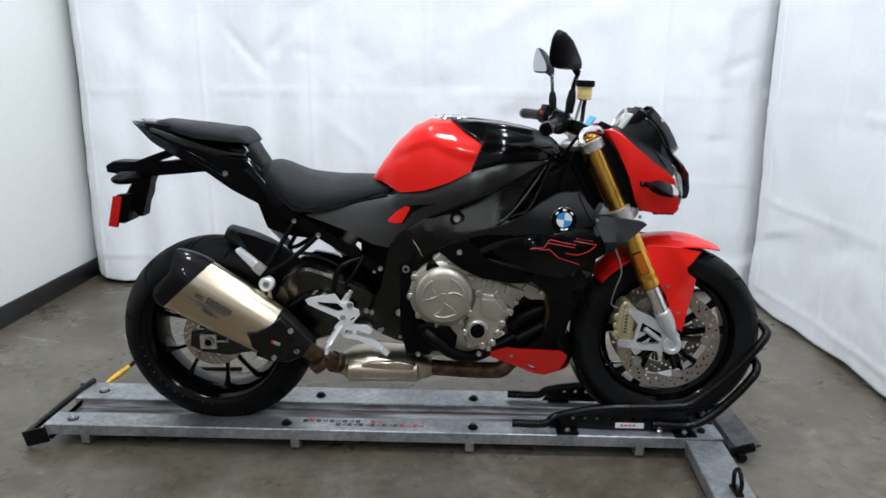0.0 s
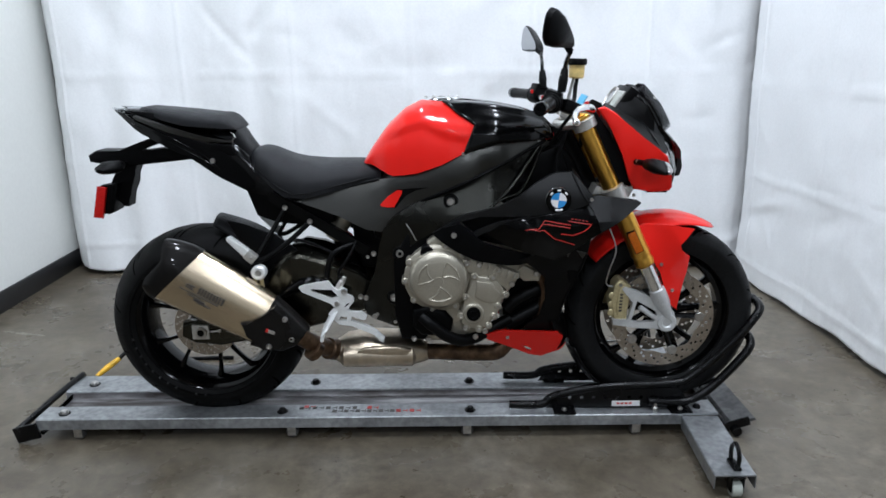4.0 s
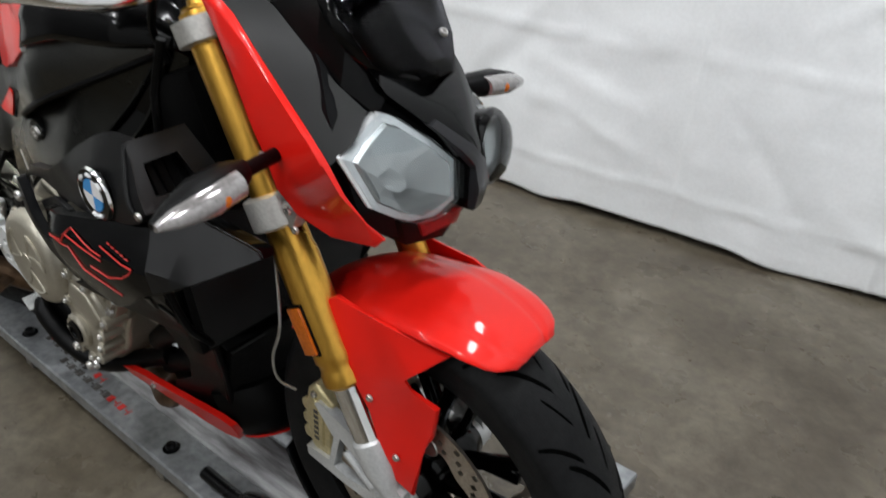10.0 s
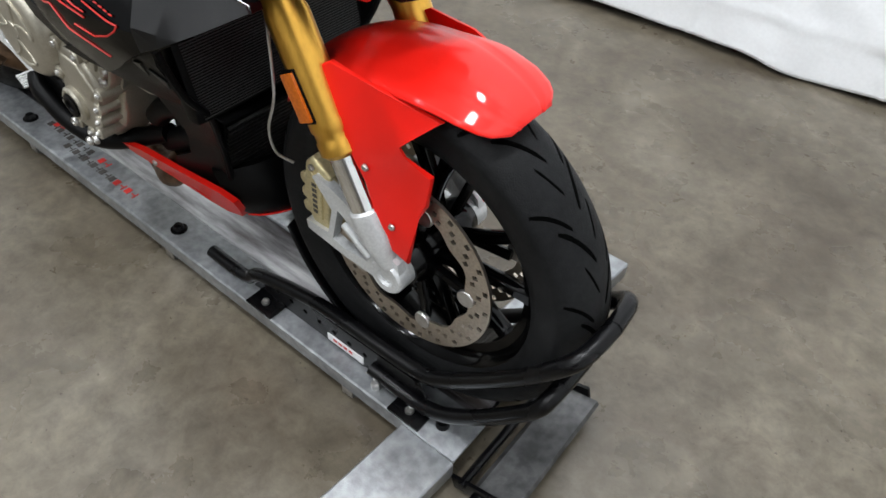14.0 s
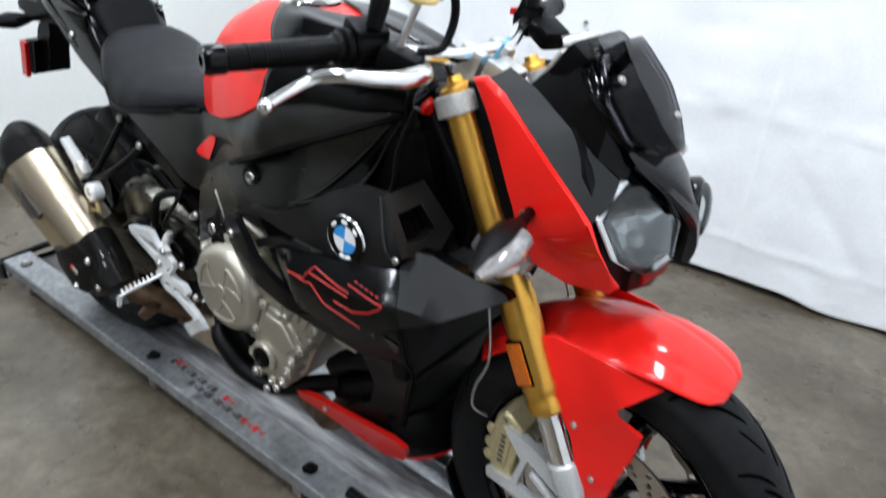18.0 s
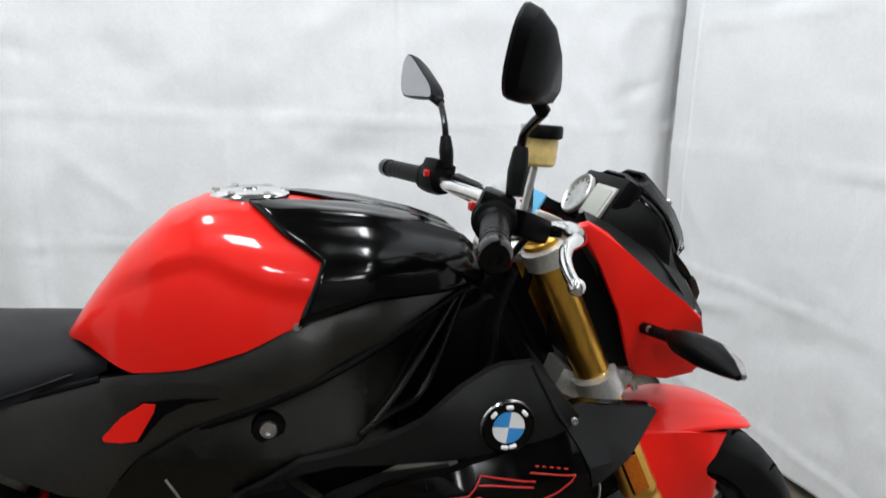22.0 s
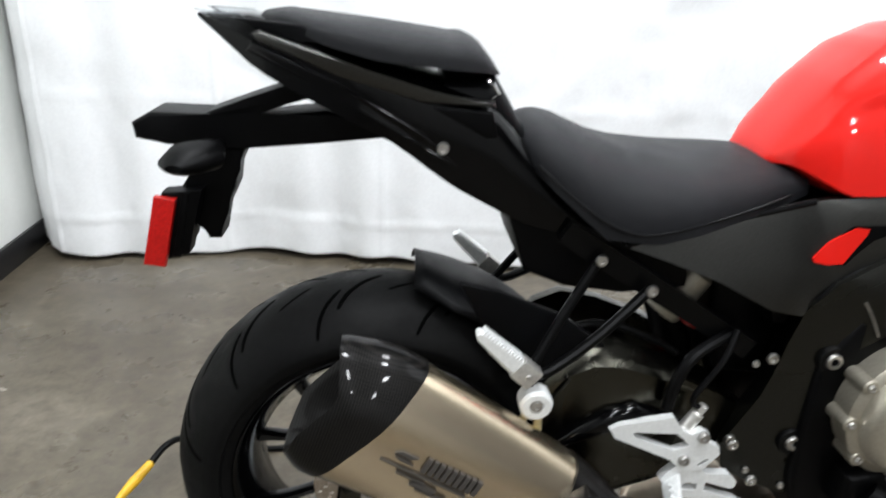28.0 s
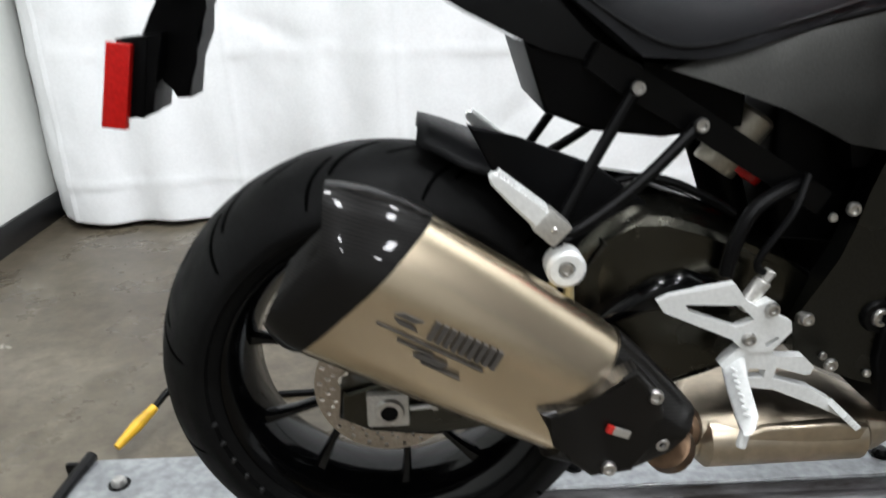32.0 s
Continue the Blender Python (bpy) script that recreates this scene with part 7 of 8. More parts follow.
    loops = [[cen + across * p.x * 0.92 + along * p.y * 0.92 - fwd * q for p in smooth_line([(a, b, 0) for a, b in outline], 3, True)] for q in (-0.002, 0.0015)]
    rings(bm, loops)
    part("mirror_glass", bm, MIRROR, mir, "silvered mirror glass")
    bm = bmesh.new()
    tube(bm, [neck, cen + across * 0.072 - along * 0.031 + fwd * 0.008], 0.009, 10)
    part("mirror_neck", bm, MATTE, mir)
# brake fluid reservoir
bm = bmesh.new()
RV = Vector((1.116, -0.150, 1.118))
lathe(bm, [(0.017, -0.004), (0.021, 0.0), (0.0215, 0.030), (0.0225, 0.040)], RV, (0.03, 0, 1), 32)
res = part("brake_reservoir", bm, FLUID, bar, "translucent amber brake fluid reservoir")
bm = bmesh.new()
lathe(bm, [(0.024, 0.032), (0.0265, 0.034), (0.0265, 0.046), (0.0245, 0.049), (0.0, 0.049)], RV, (0.03, 0, 1), 28, cap=False)
lid = part("lid", bm, DARK, res, "black screw lid")
bm = bmesh.new()
block(bm, RV + Vector((-0.0265, -0.004, 0.036)), (0.004, 0.010, 0.028), None, 0.001)
part("lid_clip", bm, STEEL, lid)
bm = bmesh.new()
tube(bm, [RV + Vector((0.006, 0.018, 0.002)), RV + Vector((0.012, 0.046, 0.006)), RV + Vector((0.010, 0.056, -0.028)), RV + Vector((0.004, 0.040, -0.065)), (1.105, -0.14, 1.05)], 0.006, 10)
part("reservoir_hose", bm, HOSE, res, "curved black reservoir hose")
bm = bmesh.new()
rod(bm, RV + Vector((-0.006, 0, -0.002)), (1.092, -0.165, 1.055), 0.005, 10)
part("reservoir_stay", bm, STEEL, res)
bm = bmesh.new()
lathe(bm, [(0.0, 0.0), (0.030, 0.0), (0.032, 0.004), (0.032, 0.02), (0.022, 0.03), (0.0, 0.03)], (1.135, 0, 0.995), (-0.3, 0, 1), 28, cap=False)
part("ignition_lock", bm, ALU, bar, "silver ignition lock")
bm = bmesh.new()
block(bm, (1.157, -0.026, 1.044), (0.004, 0.034, 0.044), (10, 30, 24), 0.001)
keytag = part("blue_tag", bm, BLUETAG, bar, "small blue paper tag hanging from the key")
bm = bmesh.new()
block(bm, (1.175, -0.030, 1.022), (0.045, 0.05, 0.022), (0, 20, 0), 0.005)
part("steering_damper", bm, ALU, bar, "silver damper block in front of the clamp")

# ---- headlight, instruments and fly screen ----
def nose_x(y, z):
    """The nose's front: its centre line falls back towards the sides."""
    xc = interp([(0.76, 1.425), (0.79, 1.438), (0.843, 1.450), (0.894, 1.440), (0.935, 1.412), (0.98, 1.370), (1.02, 1.325)], z)
    return xc - 0.046 * (abs(y) / 0.12) ** 1.4


def nose_patch(bm, ring, lift, thick, rows=8):
    """A panel on the nose's surface inside an outline of (y, z)."""
    cy = sum(p[0] for p in ring) / len(ring)
    cz = sum(p[1] for p in ring) / len(ring)
    loops = []
    for k in range(rows, 0, -1):
        f = k / rows
        loops.append([Vector((nose_x(cy + (y - cy) * f, cz + (z - cz) * f) + lift, cy + (y - cy) * f, cz + (z - cz) * f)) for y, z in ring])
    back = [p - Vector((thick, 0, 0)) for p in loops[0]]
    vs = rings(bm, [back] + loops, cap=False)
    bm.faces.new(vs[-1])
    bm.faces.new(vs[0][::-1])
    return bm


bm = bmesh.new()
loops = []
for k in range(13):
    z = 0.785 + (1.015 - 0.785) * k / 12
    w = interp([(0.785, 0.060), (0.80, 0.10), (0.85, 0.118), (0.93, 0.118), (0.97, 0.098), (1.015, 0.080)], z)
    loops.append([Vector((nose_x(w * u, z) - 0.004, w * u, z)) for u in (-1 + j / 8 for j in range(17))] + [Vector((1.24 + 0.0 * z, w * 0.9, z + 0.0)), Vector((1.24, -w * 0.9, z))])
rings(bm, loops)
nose = part("headlight_fairing", bm, MATTE, bike, "matte black headlight fairing", 45)
for s in (-1, 1):
    bm = bmesh.new()
    slab(bm, [(1.185, 1.030), (1.205, 1.036), (1.235, 1.020), (1.27, 0.989), (1.32, 0.948), (1.36, 0.919), (1.388, 0.897), (1.402, 0.862), (1.415, 0.825), (1.424, 0.800), (1.414, 0.789), (1.36, 0.788), (1.305, 0.797), (1.285, 0.83), (1.262, 0.90), (1.225, 0.975)],
         lambda x, z: interp([(1.18, 0.129), (1.25, 0.133), (1.32, 0.140), (1.388, 0.150), (1.402, 0.142), (1.424, 0.122)], x) - 0.5 * max(0, 0.84 - z) - (0.014 if s > 0 else 0.0), 0.010, s, 0.007, 4)
    cheek = part("red_cheek", bm, RED, nose, "glossy red headlight side panel", 45)
    bm = bmesh.new()
    slab(bm, [(1.165, 1.018), (1.186, 1.020), (1.230, 0.960), (1.268, 0.88), (1.290, 0.815), (1.27, 0.80), (1.245, 0.82), (1.215, 0.90)], 0.110, 0.012, s, 0.004)
    part("cheek_inner", bm, MATTE, nose, "black inner cheek panel")
    # grey filler panel between the cheek and the light
    bm = bmesh.new()
    outer = [(1.205, 0.122, 1.030), (1.235, 0.124, 1.014), (1.27, 0.126, 0.983), (1.32, 0.132, 0.942), (1.36, 0.136, 0.913), (1.384, 0.140, 0.888)]
    inner = [(1.215, 0.084, 1.044), (1.26, 0.085, 1.024), (1.31, 0.090, 0.992), (1.355, 0.092, 0.963), (1.392, 0.084, 0.938), (1.397, 0.110, 0.912)]
    rows_in = [(x - 0.012, y, z - 0.014) for x, y, z in inner]
    loops = [[Vector((a[0] + (b[0] - a[0]) * f, s * (a[1] + (b[1] - a[1]) * f), a[2] + (b[2] - a[2]) * f)) for a, b in zip(outer, inner)] for f in (0, 0.33, 0.67, 1)] + [[Vector((x, s * y, z)) for x, y, z in rows_in]]
    rings(bm, loops, close=False)
    part("cheek_filler", bm, FILLER, nose, "matte grey panel between the red cheek and the light", 40)
    # turn signal on a short arm
    bm = bmesh.new()
    rod(bm, (1.300, 0.135 * s, 0.880), (1.318, 0.200 * s, 0.884), 0.0085, 14)
    arm = part("indicator_arm", bm, DARK, nose, "black turn signal arm")
    bolt(arm, (1.300, 0.152 * s, 0.884), BOLT_S, None if s < 0 else (180, 0, 0))
    secs = [((1.316, 0.190 * s, 0.884), (0.012, 0, 0.0), (0, 0, 0.012), 2), ((1.322, 0.215 * s, 0.884), (0.026, 0, 0), (0, 0, 0.017), 2.2), ((1.330, 0.255 * s, 0.882), (0.027, 0, 0), (0, 0, 0.018), 2.4), ((1.334, 0.290 * s, 0.878), (0.018, 0, 0), (0, 0, 0.012), 2), ((1.334, 0.312 * s, 0.874), (0.005, 0, 0), (0, 0, 0.004), 2)]
    bm = bmesh.new()
    section_loft(bm, secs, 24)
    pod = part("indicator", bm, DARK, nose, "black turn signal pod with a clear lens")
    bm = bmesh.new()
    section_loft(bm, [((c[0] + 0.007, c[1], c[2]), (u[0] * 0.92, 0, 0), (0, 0, v[2] * 0.90), p) for c, u, v, p in secs[1:]], 24)
    part("indicator_lens", bm, LENSGREY, pod, "clear turn signal lens")
    bm = bmesh.new()
    bmesh.ops.create_uvsphere(bm, u_segments=12, v_segments=8, radius=0.009, matrix=Matrix.Translation((1.352, 0.245 * s, 0.882)))
    part("indicator_bulb", bm, AMBER, pod, "amber bulb")
    # light unit: recessed faceted reflector under a clear cover
    if s < 0:
        ring = [(-0.128, 0.899), (-0.104, 0.918), (-0.072, 0.936), (-0.058, 0.930), (-0.028, 0.902), (-0.002, 0.874), (-0.001, 0.824), (-0.020, 0.812), (-0.042, 0.804), (-0.076, 0.820), (-0.108, 0.842)]
    else:
        ring = [(0.080 + 0.044 * math.cos(a), 0.868 + 0.055 * math.sin(a)) for a in (2 * math.pi * k / 20 for k in range(20))]
    bm = bmesh.new()
    nose_patch(bm, [(y, z) for y, z in ring], 0.0005, 0.004)
    bez = part("light_bezel", bm, GLOSS, nose, "black headlight bezel")
    bm = bmesh.new()
    nose_patch(bm, ring, 0.003, 0.004, 6)
    part("light_rim", bm, LIGHTRIM, bez, "pale frosted rim inside the headlight", 15)
    # bowl of flat facets, sunk towards the bulb
    bm = bmesh.new()
    cy, cz = sum(p[0] for p in ring) / len(ring), sum(p[1] for p in ring) / len(ring)
    loops = [[Vector((nose_x(cy + (y - cy) * f + dy, cz + (z - cz) * f) + lift, cy + (y - cy) * f + dy, cz + (z - cz) * f)) for y, z in ring[::(1 if s < 0 else 2)]] for f, lift, dy in ((0.84, 0.004, 0), (0.80, 0.0072, 0), (0.50, 0.0055, -0.014), (0.22, 0.0085, -0.024), (0.10, 0.0075, -0.026))]
    rings(bm, loops)
    part("light_reflector", bm, REFLECT, bez, "silver faceted headlight reflector", 5)
    bm = bmesh.new()
    nose_patch(bm, ring, 0.012, 0.002, 6)
    ob = part("light_lens", bm, CLEAR, bez, "clear headlight cover", 60)
    ob.visible_shadow = False
# round far light standing proud of the nose
RL = Vector((1.448, 0.070, 0.868))
bm = bmesh.new()
lathe(bm, [(0.038, -0.05), (0.046, -0.010), (0.048, 0.0), (0.045, 0.006), (0.041, 0.006), (0.038, 0.0)], RL, (0.97, 0.22, 0.08), 40, cap=False)
rim2 = part("round_light_bezel", bm, GLOSS, nose, "gloss black rim of the round light")
bm = bmesh.new()
lathe(bm, [(0.043, 0.004), (0.040, 0.012), (0.032, 0.018), (0.018, 0.022), (0.0, 0.023)], RL, (0.97, 0.22, 0.08), 40, cap=False)
part("round_light_glass", bm, CLEAR, rim2, "domed clear glass", 60).visible_shadow = False
bm = bmesh.new()
lathe(bm, [(0.042, 0.004), (0.036, -0.006), (0.018, -0.018), (0.0, -0.020)], RL, (0.97, 0.22, 0.08), 32, cap=False)
part("round_light_reflector", bm, REFLECT, rim2, "silver bowl reflector", 60)
# red lower lip
bm = bmesh.new()
nose_patch(bm, [(-0.050, 0.806), (-0.03, 0.808), (0.0, 0.810), (0.022, 0.808), (0.015, 0.786), (-0.040, 0.786)], 0.010, 0.018)
part("nose_lip", bm, LIPRED, nose, "dark red lower nose lip")
bm = bmesh.new()
nose_patch(bm, [(-0.070, 0.812), (0.0, 0.806), (0.060, 0.812), (0.085, 0.82), (0.080, 0.775), (0.0, 0.768), (-0.055, 0.775)], 0.006, 0.06)
part("nose_chin", bm, DARK, nose, "black chin under the lights")
bm = bmesh.new()
nose_patch(bm, [(0.004, 0.815), (0.004, 0.87), (-0.030, 0.915), (-0.066, 0.955), (-0.070, 0.985), (0.075, 0.985), (0.070, 0.955), (0.050, 0.915), (0.036, 0.87), (0.026, 0.815)], 0.030, 0.046)
part("nose_ridge", bm, GLOSS, nose, "gloss black centre ridge between the lights")
bm = bmesh.new()
nose_patch(bm, [(0.003, 0.818), (0.003, 0.868), (-0.026, 0.908), (-0.040, 0.924), (-0.030, 0.928), (0.004, 0.896), (0.028, 0.872), (0.032, 0.845), (0.024, 0.818)], 0.0325, 0.010)
part("nose_facet", bm, NOSEGREY, nose, "dark grey facet beside the light")
# instruments
bm = bmesh.new()
block(bm, (1.281, 0, 1.045), (0.034, 0.148, 0.088), (0, 33, 0), 0.010)
dash = part("instrument_pod", bm, DARK, bike, "black instrument cluster behind the screen")
bm = bmesh.new()
lathe(bm, [(0.036, 0.0), (0.036, 0.007), (0.034, 0.009), (0.032, 0.007), (0.031, 0.003)], (1.262, 0.036, 1.050), (-0.84, 0, 0.54), 36, cap=False)
tach = part("tachometer", bm, ALU, dash, "silver tachometer ring")
bm = bmesh.new()
lathe(bm, [(0.0325, 0.0), (0.0325, 0.004), (0.0, 0.004)], (1.262, 0.036, 1.050), (-0.84, 0, 0.54), 36, cap=False)
part("dial_face", bm, DASH, tach, "grey tachometer face")
for k in range(11):
    a = radians(-40 + 26 * k)
    e1, e2 = Vector((0, 1, 0)), Vector((0.54, 0, 0.84))
    c = Vector((1.262, 0.036, 1.050)) + Vector((-0.84, 0, 0.54)) * 0.0045
    bm = bmesh.new()
    rod(bm, c + (e1 * math.cos(a) + e2 * math.sin(a)) * 0.023, c + (e1 * math.cos(a) + e2 * math.sin(a)) * 0.029, 0.0010, 6)
    part("dial_mark", bm, INK, tach)
bm = bmesh.new()
block(bm, (1.261, -0.034, 1.050), (0.006, 0.066, 0.056), (0, 33, 0), 0.003)
part("display_frame", bm, ALU, dash, "silver display frame")
bm = bmesh.new()
block(bm, (1.259, -0.034, 1.0505), (0.006, 0.056, 0.046), (0, 33, 0), 0.002)
part("display", bm, LCD, dash, "grey liquid-crystal display")
bm = bmesh.new()
block(bm, (1.308, 0, 1.038), (0.03, 0.12, 0.05), (0, 33, 0), 0.01)
part("cluster_back", bm, DARK, dash)
# fly screen: a flat middle with the sides folded back
bm = bmesh.new()
loops = []
for k in range(9):
    f = k / 8
    x, z, w = interp([(0, 1.340), (0.5, 1.391), (1, 1.434)], f), interp([(0, 1.094), (0.5, 1.036), (1, 0.970)], f), interp([(0, 0.056), (0.12, 0.068), (0.4, 0.084), (0.75, 0.068), (1, 0.026)], f)
    loops.append([Vector((x - 0.024 * max(0.0, abs(u) - 0.5) * 2 - 0.003 * u * u, w * u, z - 0.020 * max(0.0, abs(u) - 0.5) * 2)) for u in (-1, -0.85, -0.65, -0.5, -0.25, 0, 0.25, 0.5, 0.65, 0.85, 1)])
rings(bm, loops, close=False)
screen = part("fly_screen", bm, SMOKE, bike, "small dark smoked fly screen", 20)
so = screen.modifiers.new("thickness", "SOLIDIFY")
so.thickness = 0.003
bm = bmesh.new()
loops = []
for k in range(7):
    f = k / 6
    x, z, w = interp([(0, 1.306), (0.45, 1.356), (1, 1.416)], f), interp([(0, 1.092), (0.45, 1.052), (1, 0.966)], f), interp([(0, 0.056), (0.2, 0.076), (0.45, 0.094), (0.75, 0.084), (1, 0.046)], f)
    loops.append([Vector((x - 0.020 * max(0.0, abs(u) - 0.6) * 2.5, w * u, z - 0.016 * max(0.0, abs(u) - 0.6) * 2.5)) for u in (-1, -0.8, -0.6, -0.3, 0, 0.3, 0.6, 0.8, 1)])
rings(bm, loops, close=False)
back = part("screen_panel", bm, GLOSS, screen, "gloss black panel under the screen", 20)
so = back.modifiers.new("thickness", "SOLIDIFY")
so.thickness = 0.004
for y, x, z in ((-0.066, 1.363, 1.054), (0.060, 1.360, 1.052), (0.018, 1.412, 1.006)):
    bolt(screen, (x - 0.002, y, z), BOLT_S, (-48, 0, 90))
for s in (-1, 1):
    # black side between the screen panel and the cheek filler
    low = [(1.245, 0.082, 1.026), (1.285, 0.086, 1.008), (1.325, 0.090, 0.984), (1.360, 0.090, 0.960), (1.395, 0.078, 0.936)]
    high = [(1.286, 0.055, 1.076), (1.312, 0.076, 1.056), (1.336, 0.092, 1.034), (1.362, 0.084, 0.996), (1.392, 0.052, 0.954)]
    bm = bmesh.new()
    rings(bm, [[Vector((a[0] + (b[0] - a[0]) * f, t * (a[1] + (b[1] - a[1]) * f), a[2] + (b[2] - a[2]) * f)) for a, b in zip(low, high)] for t, f in ((s, 0), (s, 0.35), (s, 0.7), (s, 1), (s * 0.9, 0.96), (s * 0.9, 0.02))], close=False)
    part("screen_side", bm, SATIN, screen, "black side under the screen", 20)

# ---- dolly under the motorcycle ----
dolly = thing("motorcycle_dolly", (0.5, 0.0, 0.0), "long galvanised steel motorcycle dolly on small castors", "dolly")
RAIL_Z = 0.078


def rail(y0, y1, name):
    bm = bmesh.new()
    x0, x1 = -0.545, 1.505 if y0 < -0.05 else 1.62
    prof = [(y0, RAIL_Z - 0.036), (y0, RAIL_Z - 0.003), (y0 + 0.003, RAIL_Z), (y1 - 0.003, RAIL_Z), (y1, RAIL_Z - 0.003), (y1, RAIL_Z - 0.036), (y1 - 0.003, RAIL_Z - 0.036), (y1 - 0.003, RAIL_Z - 0.004), (y0 + 0.003, RAIL_Z - 0.004), (y0 + 0.003, RAIL_Z - 0.036)]
    rings(bm, [[Vector((x, y, z)) for y, z in prof] for x in (x0, x1)])
    return part(name, bm, GALV, dolly, "grey galvanised side rail")


near = rail(-0.138, -0.052, "side_rail")
far = rail(0.052, 0.175, "side_rail")
bm = bmesh.new()
prof = [(-0.053, RAIL_Z - 0.006), (-0.048, 0.058), (-0.04, 0.054), (0.04, 0.054), (0.048, 0.058), (0.053, RAIL_Z - 0.006), (0.050, RAIL_Z - 0.006), (0.045, 0.055), (0.04, 0.051), (-0.04, 0.051), (-0.045, 0.055), (-0.050, RAIL_Z - 0.006)]
rings(bm, [[Vector((x, y * 1.0, z)) for y, z in prof] for x in (-0.52, 1.60)])
part("wheel_channel", bm, CHANNEL, dolly, "worn steel wheel channel between the rails")
for x, y in ((-0.47, -0.100), (0.228, -0.100), (0.830, -0.100), (1.559, -0.100), (-0.47, 0.105), (0.30, 0.105), (0.836, 0.105)):
    bm = bmesh.new()
    lathe(bm, [(0.0125, 0.0), (0.0125, 0.007), (0.009, 0.0125), (0.0, 0.0135)], (x, y, RAIL_Z), (0, 0, 1), 14, cap=False)
    b = part("rail_bolt", bm, BLKSTEEL if x > 0 else STEEL, dolly, "domed rail bolt")
    bm = bmesh.new()
    lathe(bm, [(0.018, -0.001), (0.018, 0.0015), (0.0, 0.0018)], (x, y, RAIL_Z), (0, 0, 1), 16, cap=False)
    part("washer", bm, BLKSTEEL, b)
for x in (-0.42, 0.26, 0.82, 1.36):
    for y in (-0.118, 0.14):
        bm = bmesh.new()
        block(bm, (x, y, 0.044), (0.040, 0.034, 0.006), None, 0.001)
        for dy in (-0.014, 0.014):
            block(bm, (x, y + dy, 0.028), (0.026, 0.003, 0.034), None, 0.001)
        fork = part("castor", bm, STEEL, dolly, "small steel castor")
        bm = bmesh.new()
        lathe(bm, [(0.004, -0.010), (0.017, -0.010), (0.0195, -0.006), (0.0195, 0.006), (0.017, 0.010), (0.004, 0.010)], (x, y, 0.0195), n=20)
        part("castor_wheel", bm, RAMPST, fork)
# plain bars where the rail carries its worn print
rng = random.Random(5)
for row, (u0, count, v, mat) in enumerate(((0.285, 9, -0.078, INK), (0.300, 2, -0.070, REDLINE), (0.395, 11, -0.100, INK), (0.60, 4, -0.100, REDLINE), (0.505, 2, -0.078, REDLINE))):
    for k in range(count):
        bm = bmesh.new()
        x = u0 + 0.0215 * k if row != 2 else u0 + 0.0185 * k
        block(bm, (x, v, RAIL_Z + 0.0006), (0.014, 0.0028 if k % 2 else 0.016, 0.0012), (0, 0, rng.uniform(-8, 8)), 0)
        block(bm, (x + 0.006, v, RAIL_Z + 0.0006), (0.0028, 0.017, 0.0011), None, 0)
        part("worn_print", bm, mat, near)
# black ramp hinge at the rear end
bm = bmesh.new()
tube(bm, [(-0.600, -0.150, 0.045), (-0.565, 0.0, 0.075), (-0.545, 0.175, 0.085)], 0.011, 10, smooth=False)
block(bm, (-0.572, -0.145, 0.036), (0.075, 0.012, 0.052), (0, -14, 0), 0.003)
block(bm, (-0.560, 0.17, 0.05), (0.06, 0.010, 0.05), None, 0.003)
part("ramp_hinge", bm, BLKSTEEL, dolly, "black steel bar and hinge at the dolly's end")
bm = bmesh.new()
rod(bm, (-0.53, -0.135, 0.03), (-0.53, 0.16, 0.03), 0.008, 10)
part("end_axle", bm, BLKSTEEL, dolly)
# outrigger towards the camera's side and its twin, at the front
for y0, y1 in ((-0.465, -0.140), (0.18, 0.465)):
    bm = bmesh.new()
    prof = [(1.500, 0.030), (1.500, 0.068), (1.503, 0.071), (1.612, 0.071), (1.615, 0.068), (1.615, 0.030), (1.612, 0.030), (1.612, 0.067), (1.503, 0.067), (1.503, 0.030)]
    rings(bm, [[Vector((x - (0.02 if y == y0 else 0), y, z)) for x, z in prof] for y in (y0, y1)])
    out = part("outrigger", bm, GALV, dolly, "flat grey steel outrigger arm")
    yc = y0 + 0.045 if y0 < 0 else y1 - 0.045
    bm = bmesh.new()
    tube(bm, [(1.550, yc - 0.022, 0.074), (1.550, yc - 0.026, 0.115), (1.550, yc, 0.140), (1.550, yc + 0.026, 0.115), (1.550, yc + 0.022, 0.074)], 0.006, 10)
    block(bm, (1.550, yc, 0.076), (0.022, 0.055, 0.010), None, 0.003)
    part("tie_down_hook", bm, BLKSTEEL, out, "black steel tie-down loop")
    bm = bmesh.new()
    ye = y0 + 0.012 if y0 < 0 else y1 - 0.012
    for dx in (-0.017, 0.017):
        block(bm, (1.545 + dx, ye, 0.042), (0.003, 0.030, 0.046), None, 0.001)
    block(bm, (1.545, ye, 0.065), (0.040, 0.034, 0.004), None, 0.001)
    wheel = part("outrigger_castor", bm, BLKSTEEL, out, "black castor fork under the outrigger")
    bm = bmesh.new()
    lathe(bm, [(0.005, -0.014), (0.020, -0.014), (0.0235, -0.010), (0.0235, 0.010), (0.020, 0.014), (0.005, 0.014)], (1.545, ye, 0.0235), (1, 0, 0), 24)
    part("castor_wheel", bm, LCD, wheel, "pale hard castor wheel")
bm = bmesh.new()
block(bm, (1.558, -0.095, RAIL_Z - 0.001), (0.115, 0.092, 0.006), None, 0.001)
part("corner_plate", bm, GALV, dolly, "grey corner plate with a bolt")
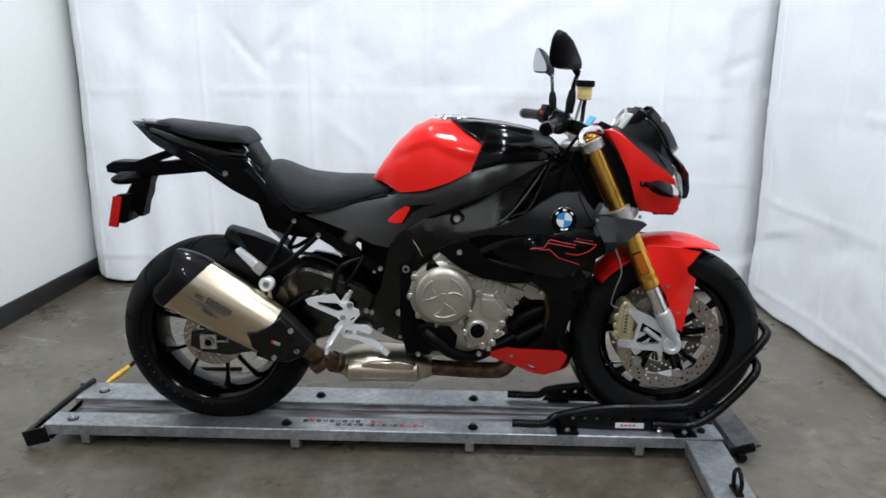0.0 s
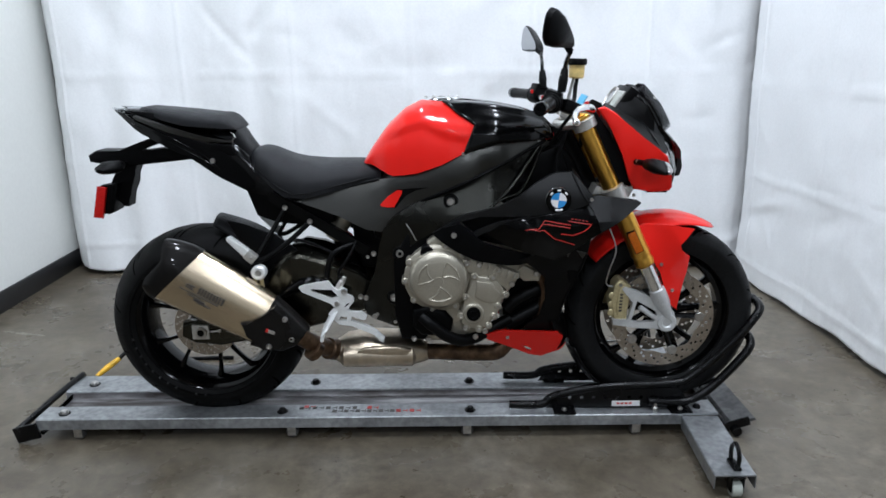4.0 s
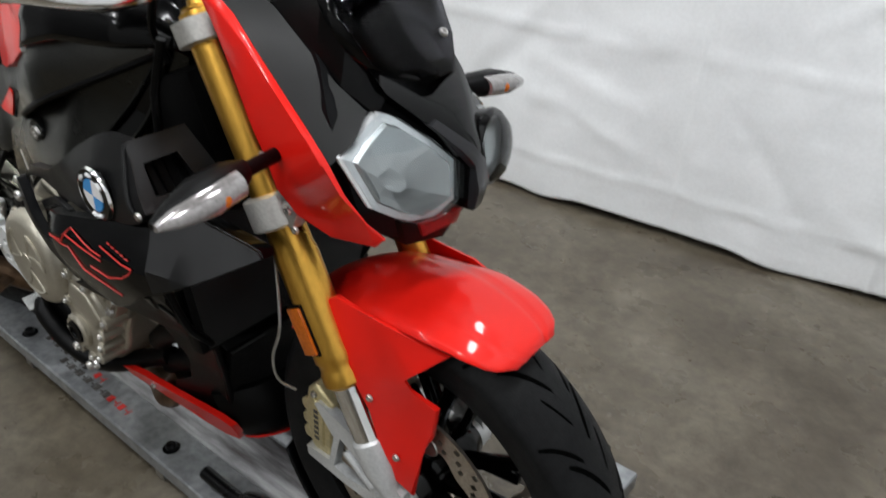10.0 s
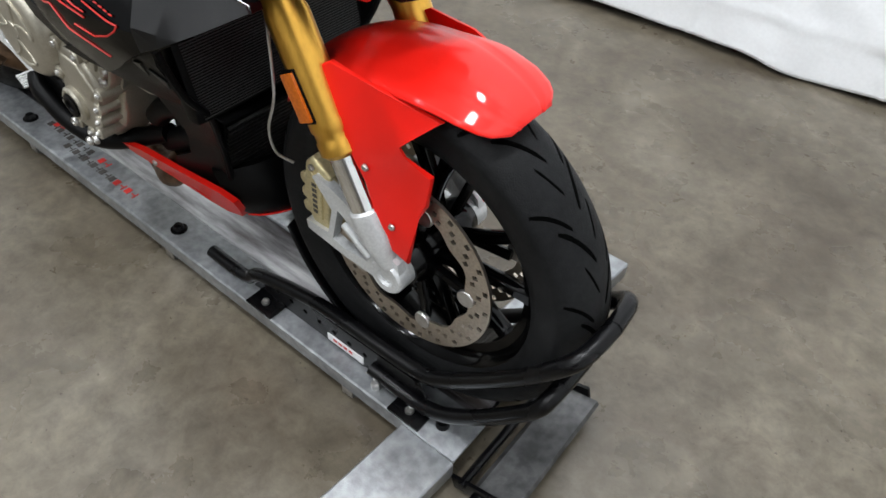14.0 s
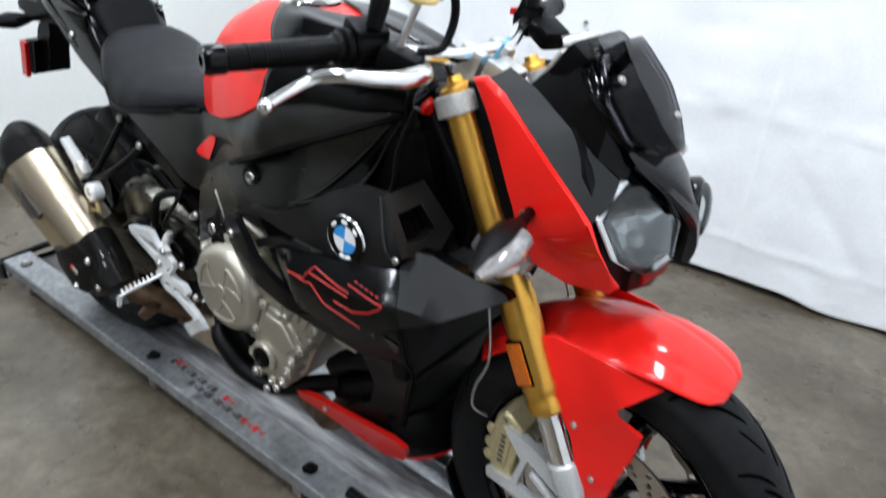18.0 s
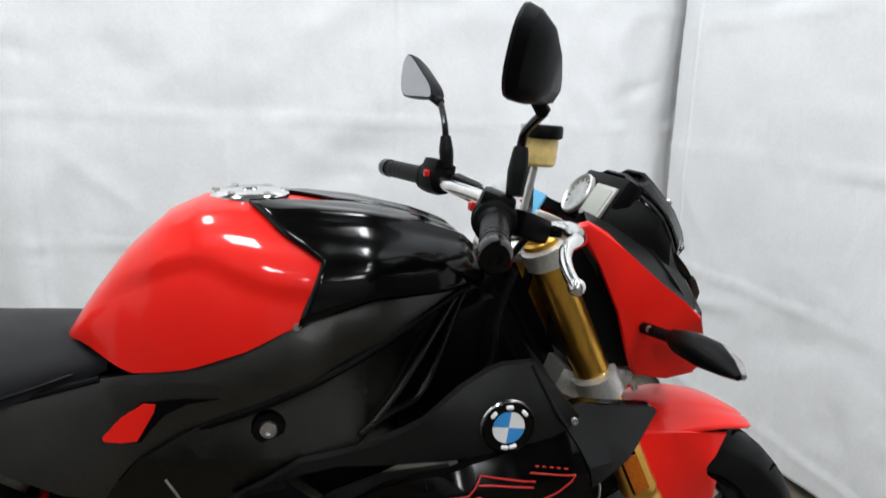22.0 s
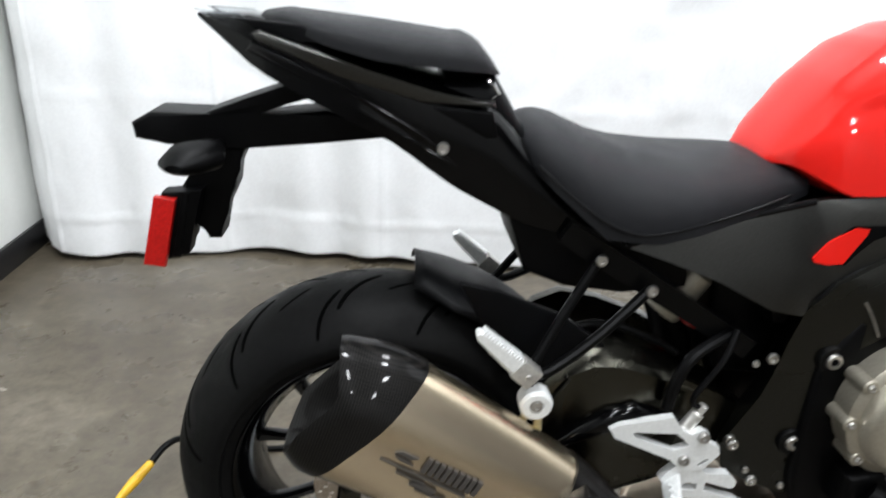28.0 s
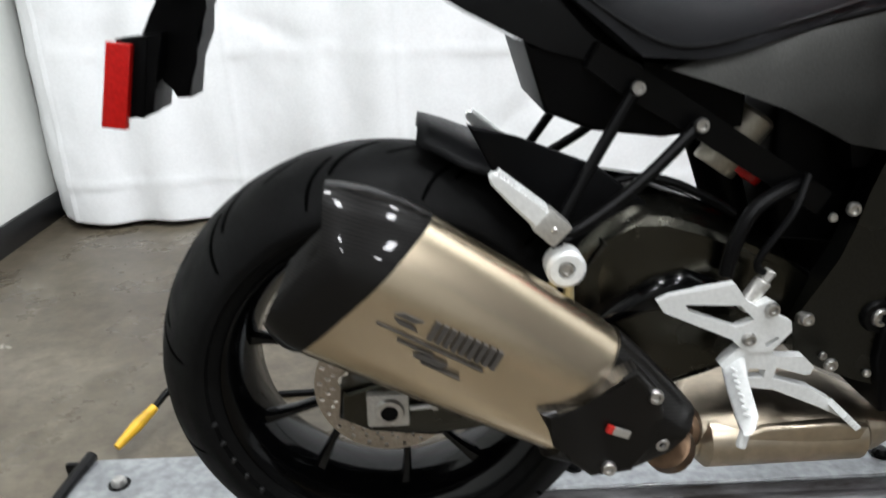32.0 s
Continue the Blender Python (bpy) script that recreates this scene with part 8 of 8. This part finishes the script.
# loading ramp folded at the front end
bm = bmesh.new()
slab_pts = [(1.655, 0.028), (1.665, 0.042), (1.735, 0.060), (1.740, 0.052), (1.67, 0.028)]
rings(bm, [[Vector((x, y, z)) for x, z in slab_pts] for y in (-0.135, 0.130)])
ramp = part("folding_ramp", bm, RAMPST, dolly, "folded steel loading ramp")
bm = bmesh.new()
for y in (-0.142, 0.137):
    block(bm, (1.668, y, 0.040), (0.10, 0.008, 0.030), (0, -18, 0), 0.002)
rod(bm, (1.640, -0.150, 0.040), (1.640, 0.145, 0.040), 0.008, 10)
rod(bm, (1.675, -0.158, 0.022), (1.675, -0.132, 0.022), 0.016, 14)
part("ramp_bracket", bm, BLKSTEEL, ramp, "black ramp bracket with a roller")
# front wheel chock of bent tube
for s in (-1, 1):
    bm = bmesh.new()
    tube(bm, [(0.955, 0.105 * s, 0.100), (1.06, 0.105 * s, 0.100), (1.10, 0.098 * s, 0.125), (1.25, 0.088 * s, 0.150), (1.47, 0.088 * s, 0.160), (1.54, 0.088 * s, 0.185), (1.66, 0.085 * s, 0.300), (1.720, 0.080 * s, 0.375), (1.745, 0.060 * s, 0.405), (1.752, 0.0, 0.412)], 0.0135, 12)
    chock = part("wheel_chock_bar", bm, BLKSTEEL, dolly, "black bent-tube wheel chock bar")
    bm = bmesh.new()
    tube(bm, [(1.40, 0.105 * s, 0.105), (1.52, 0.105 * s, 0.105), (1.60, 0.100 * s, 0.150), (1.70, 0.09 * s, 0.26), (1.722, 0.070 * s, 0.30), (1.725, 0.0, 0.305)], 0.0135, 12)
    part("wheel_chock_bar", bm, BLKSTEEL, dolly, "black bent-tube wheel chock bar")
    bm = bmesh.new()
    holes = [[(1.15 + 0.038 * k + 0.006 * math.cos(a), 0.118 + 0.006 * math.sin(a)) for a in (2 * math.pi * j / 8 for j in range(8))] for k in range(8)]
    slab_with_holes(bm, [(1.075, 0.082), (1.10, 0.120), (1.13, 0.140), (1.50, 0.150), (1.52, 0.12), (1.50, 0.082)], holes, 0.100, 0.005, s)
    part("chock_plate", bm, BLKSTEEL, chock, "black plate with a row of holes")
    for x in (1.13, 1.50):
        bm = bmesh.new()
        block(bm, (x, 0.112 * s, RAIL_Z + 0.004), (0.070, 0.055, 0.006), None, 0.002)
        ft = part("chock_foot", bm, BLKSTEEL, chock)
        bolt(ft, (x, 0.118 * s, RAIL_Z + 0.007), BOLT_M, (-90, 0, 0))
    bm = bmesh.new()
    lathe(bm, [(0.010, 0), (0.010, 0.012), (0.006, 0.016), (0.006, 0.026), (0.0, 0.026)], (1.42, 0.116 * s, RAIL_Z), (0, 0, 1), 6, cap=False)
    part("chock_nut", bm, STEEL, chock, "steel nut on the rail")
bm = bmesh.new()
slab(bm, [(1.285, 0.088), (1.285, 0.106), (1.375, 0.106), (1.375, 0.088)], 0.102, 0.002, -1, 0)
st = part("sticker", bm, HOUSING, dolly, "small grey-white sticker with worn red print")
for k in range(4):
    bm = bmesh.new()
    block(bm, (1.305 + 0.013 * k, -0.1022, 0.098), (0.009, 0.001, 0.006), None, 0)
    part("sticker_print", bm, REDLINE, st)
# curved cradle plate that holds the tyre
bm = bmesh.new()
loops = []
for k in range(15):
    a = radians(200 + 75 * k / 14)
    r = 0.312
    loops.append([FC + Vector(((r + 0.02 * abs(u) ** 2 * -1) * math.cos(a), 0.066 * u, (r - 0.02 * abs(u) ** 2) * math.sin(a))) for u in (-1 + j / 5 for j in range(11))])
rings(bm, loops, close=False)
cr = part("tyre_cradle", bm, BLKSTEEL, dolly, "curved black cradle plate under the front tyre", 60)
so = cr.modifiers.new("thickness", "SOLIDIFY")
so.thickness = 0.004

# ---- loose things ----
tool = thing("strap_handle", (-0.52, 0.30, 0.0), "yellow plastic handle with a black rubber lead on the floor", "handle")
bm = bmesh.new()
tube(bm, [(-0.549, 0.272, 0.030), (-0.525, 0.318, 0.046), (-0.502, 0.360, 0.060)], [0.007, 0.012, 0.009], 12)
part("handle_grip", bm, YELLOW, tool, "yellow plastic grip")
bm = bmesh.new()
tube(bm, [(-0.502, 0.360, 0.060), (-0.480, 0.400, 0.076), (-0.455, 0.445, 0.06), (-0.40, 0.47, 0.010), (-0.1, 0.48, 0.008)], 0.0075, 10)
part("lead", bm, HOSE, tool, "black rubber lead")
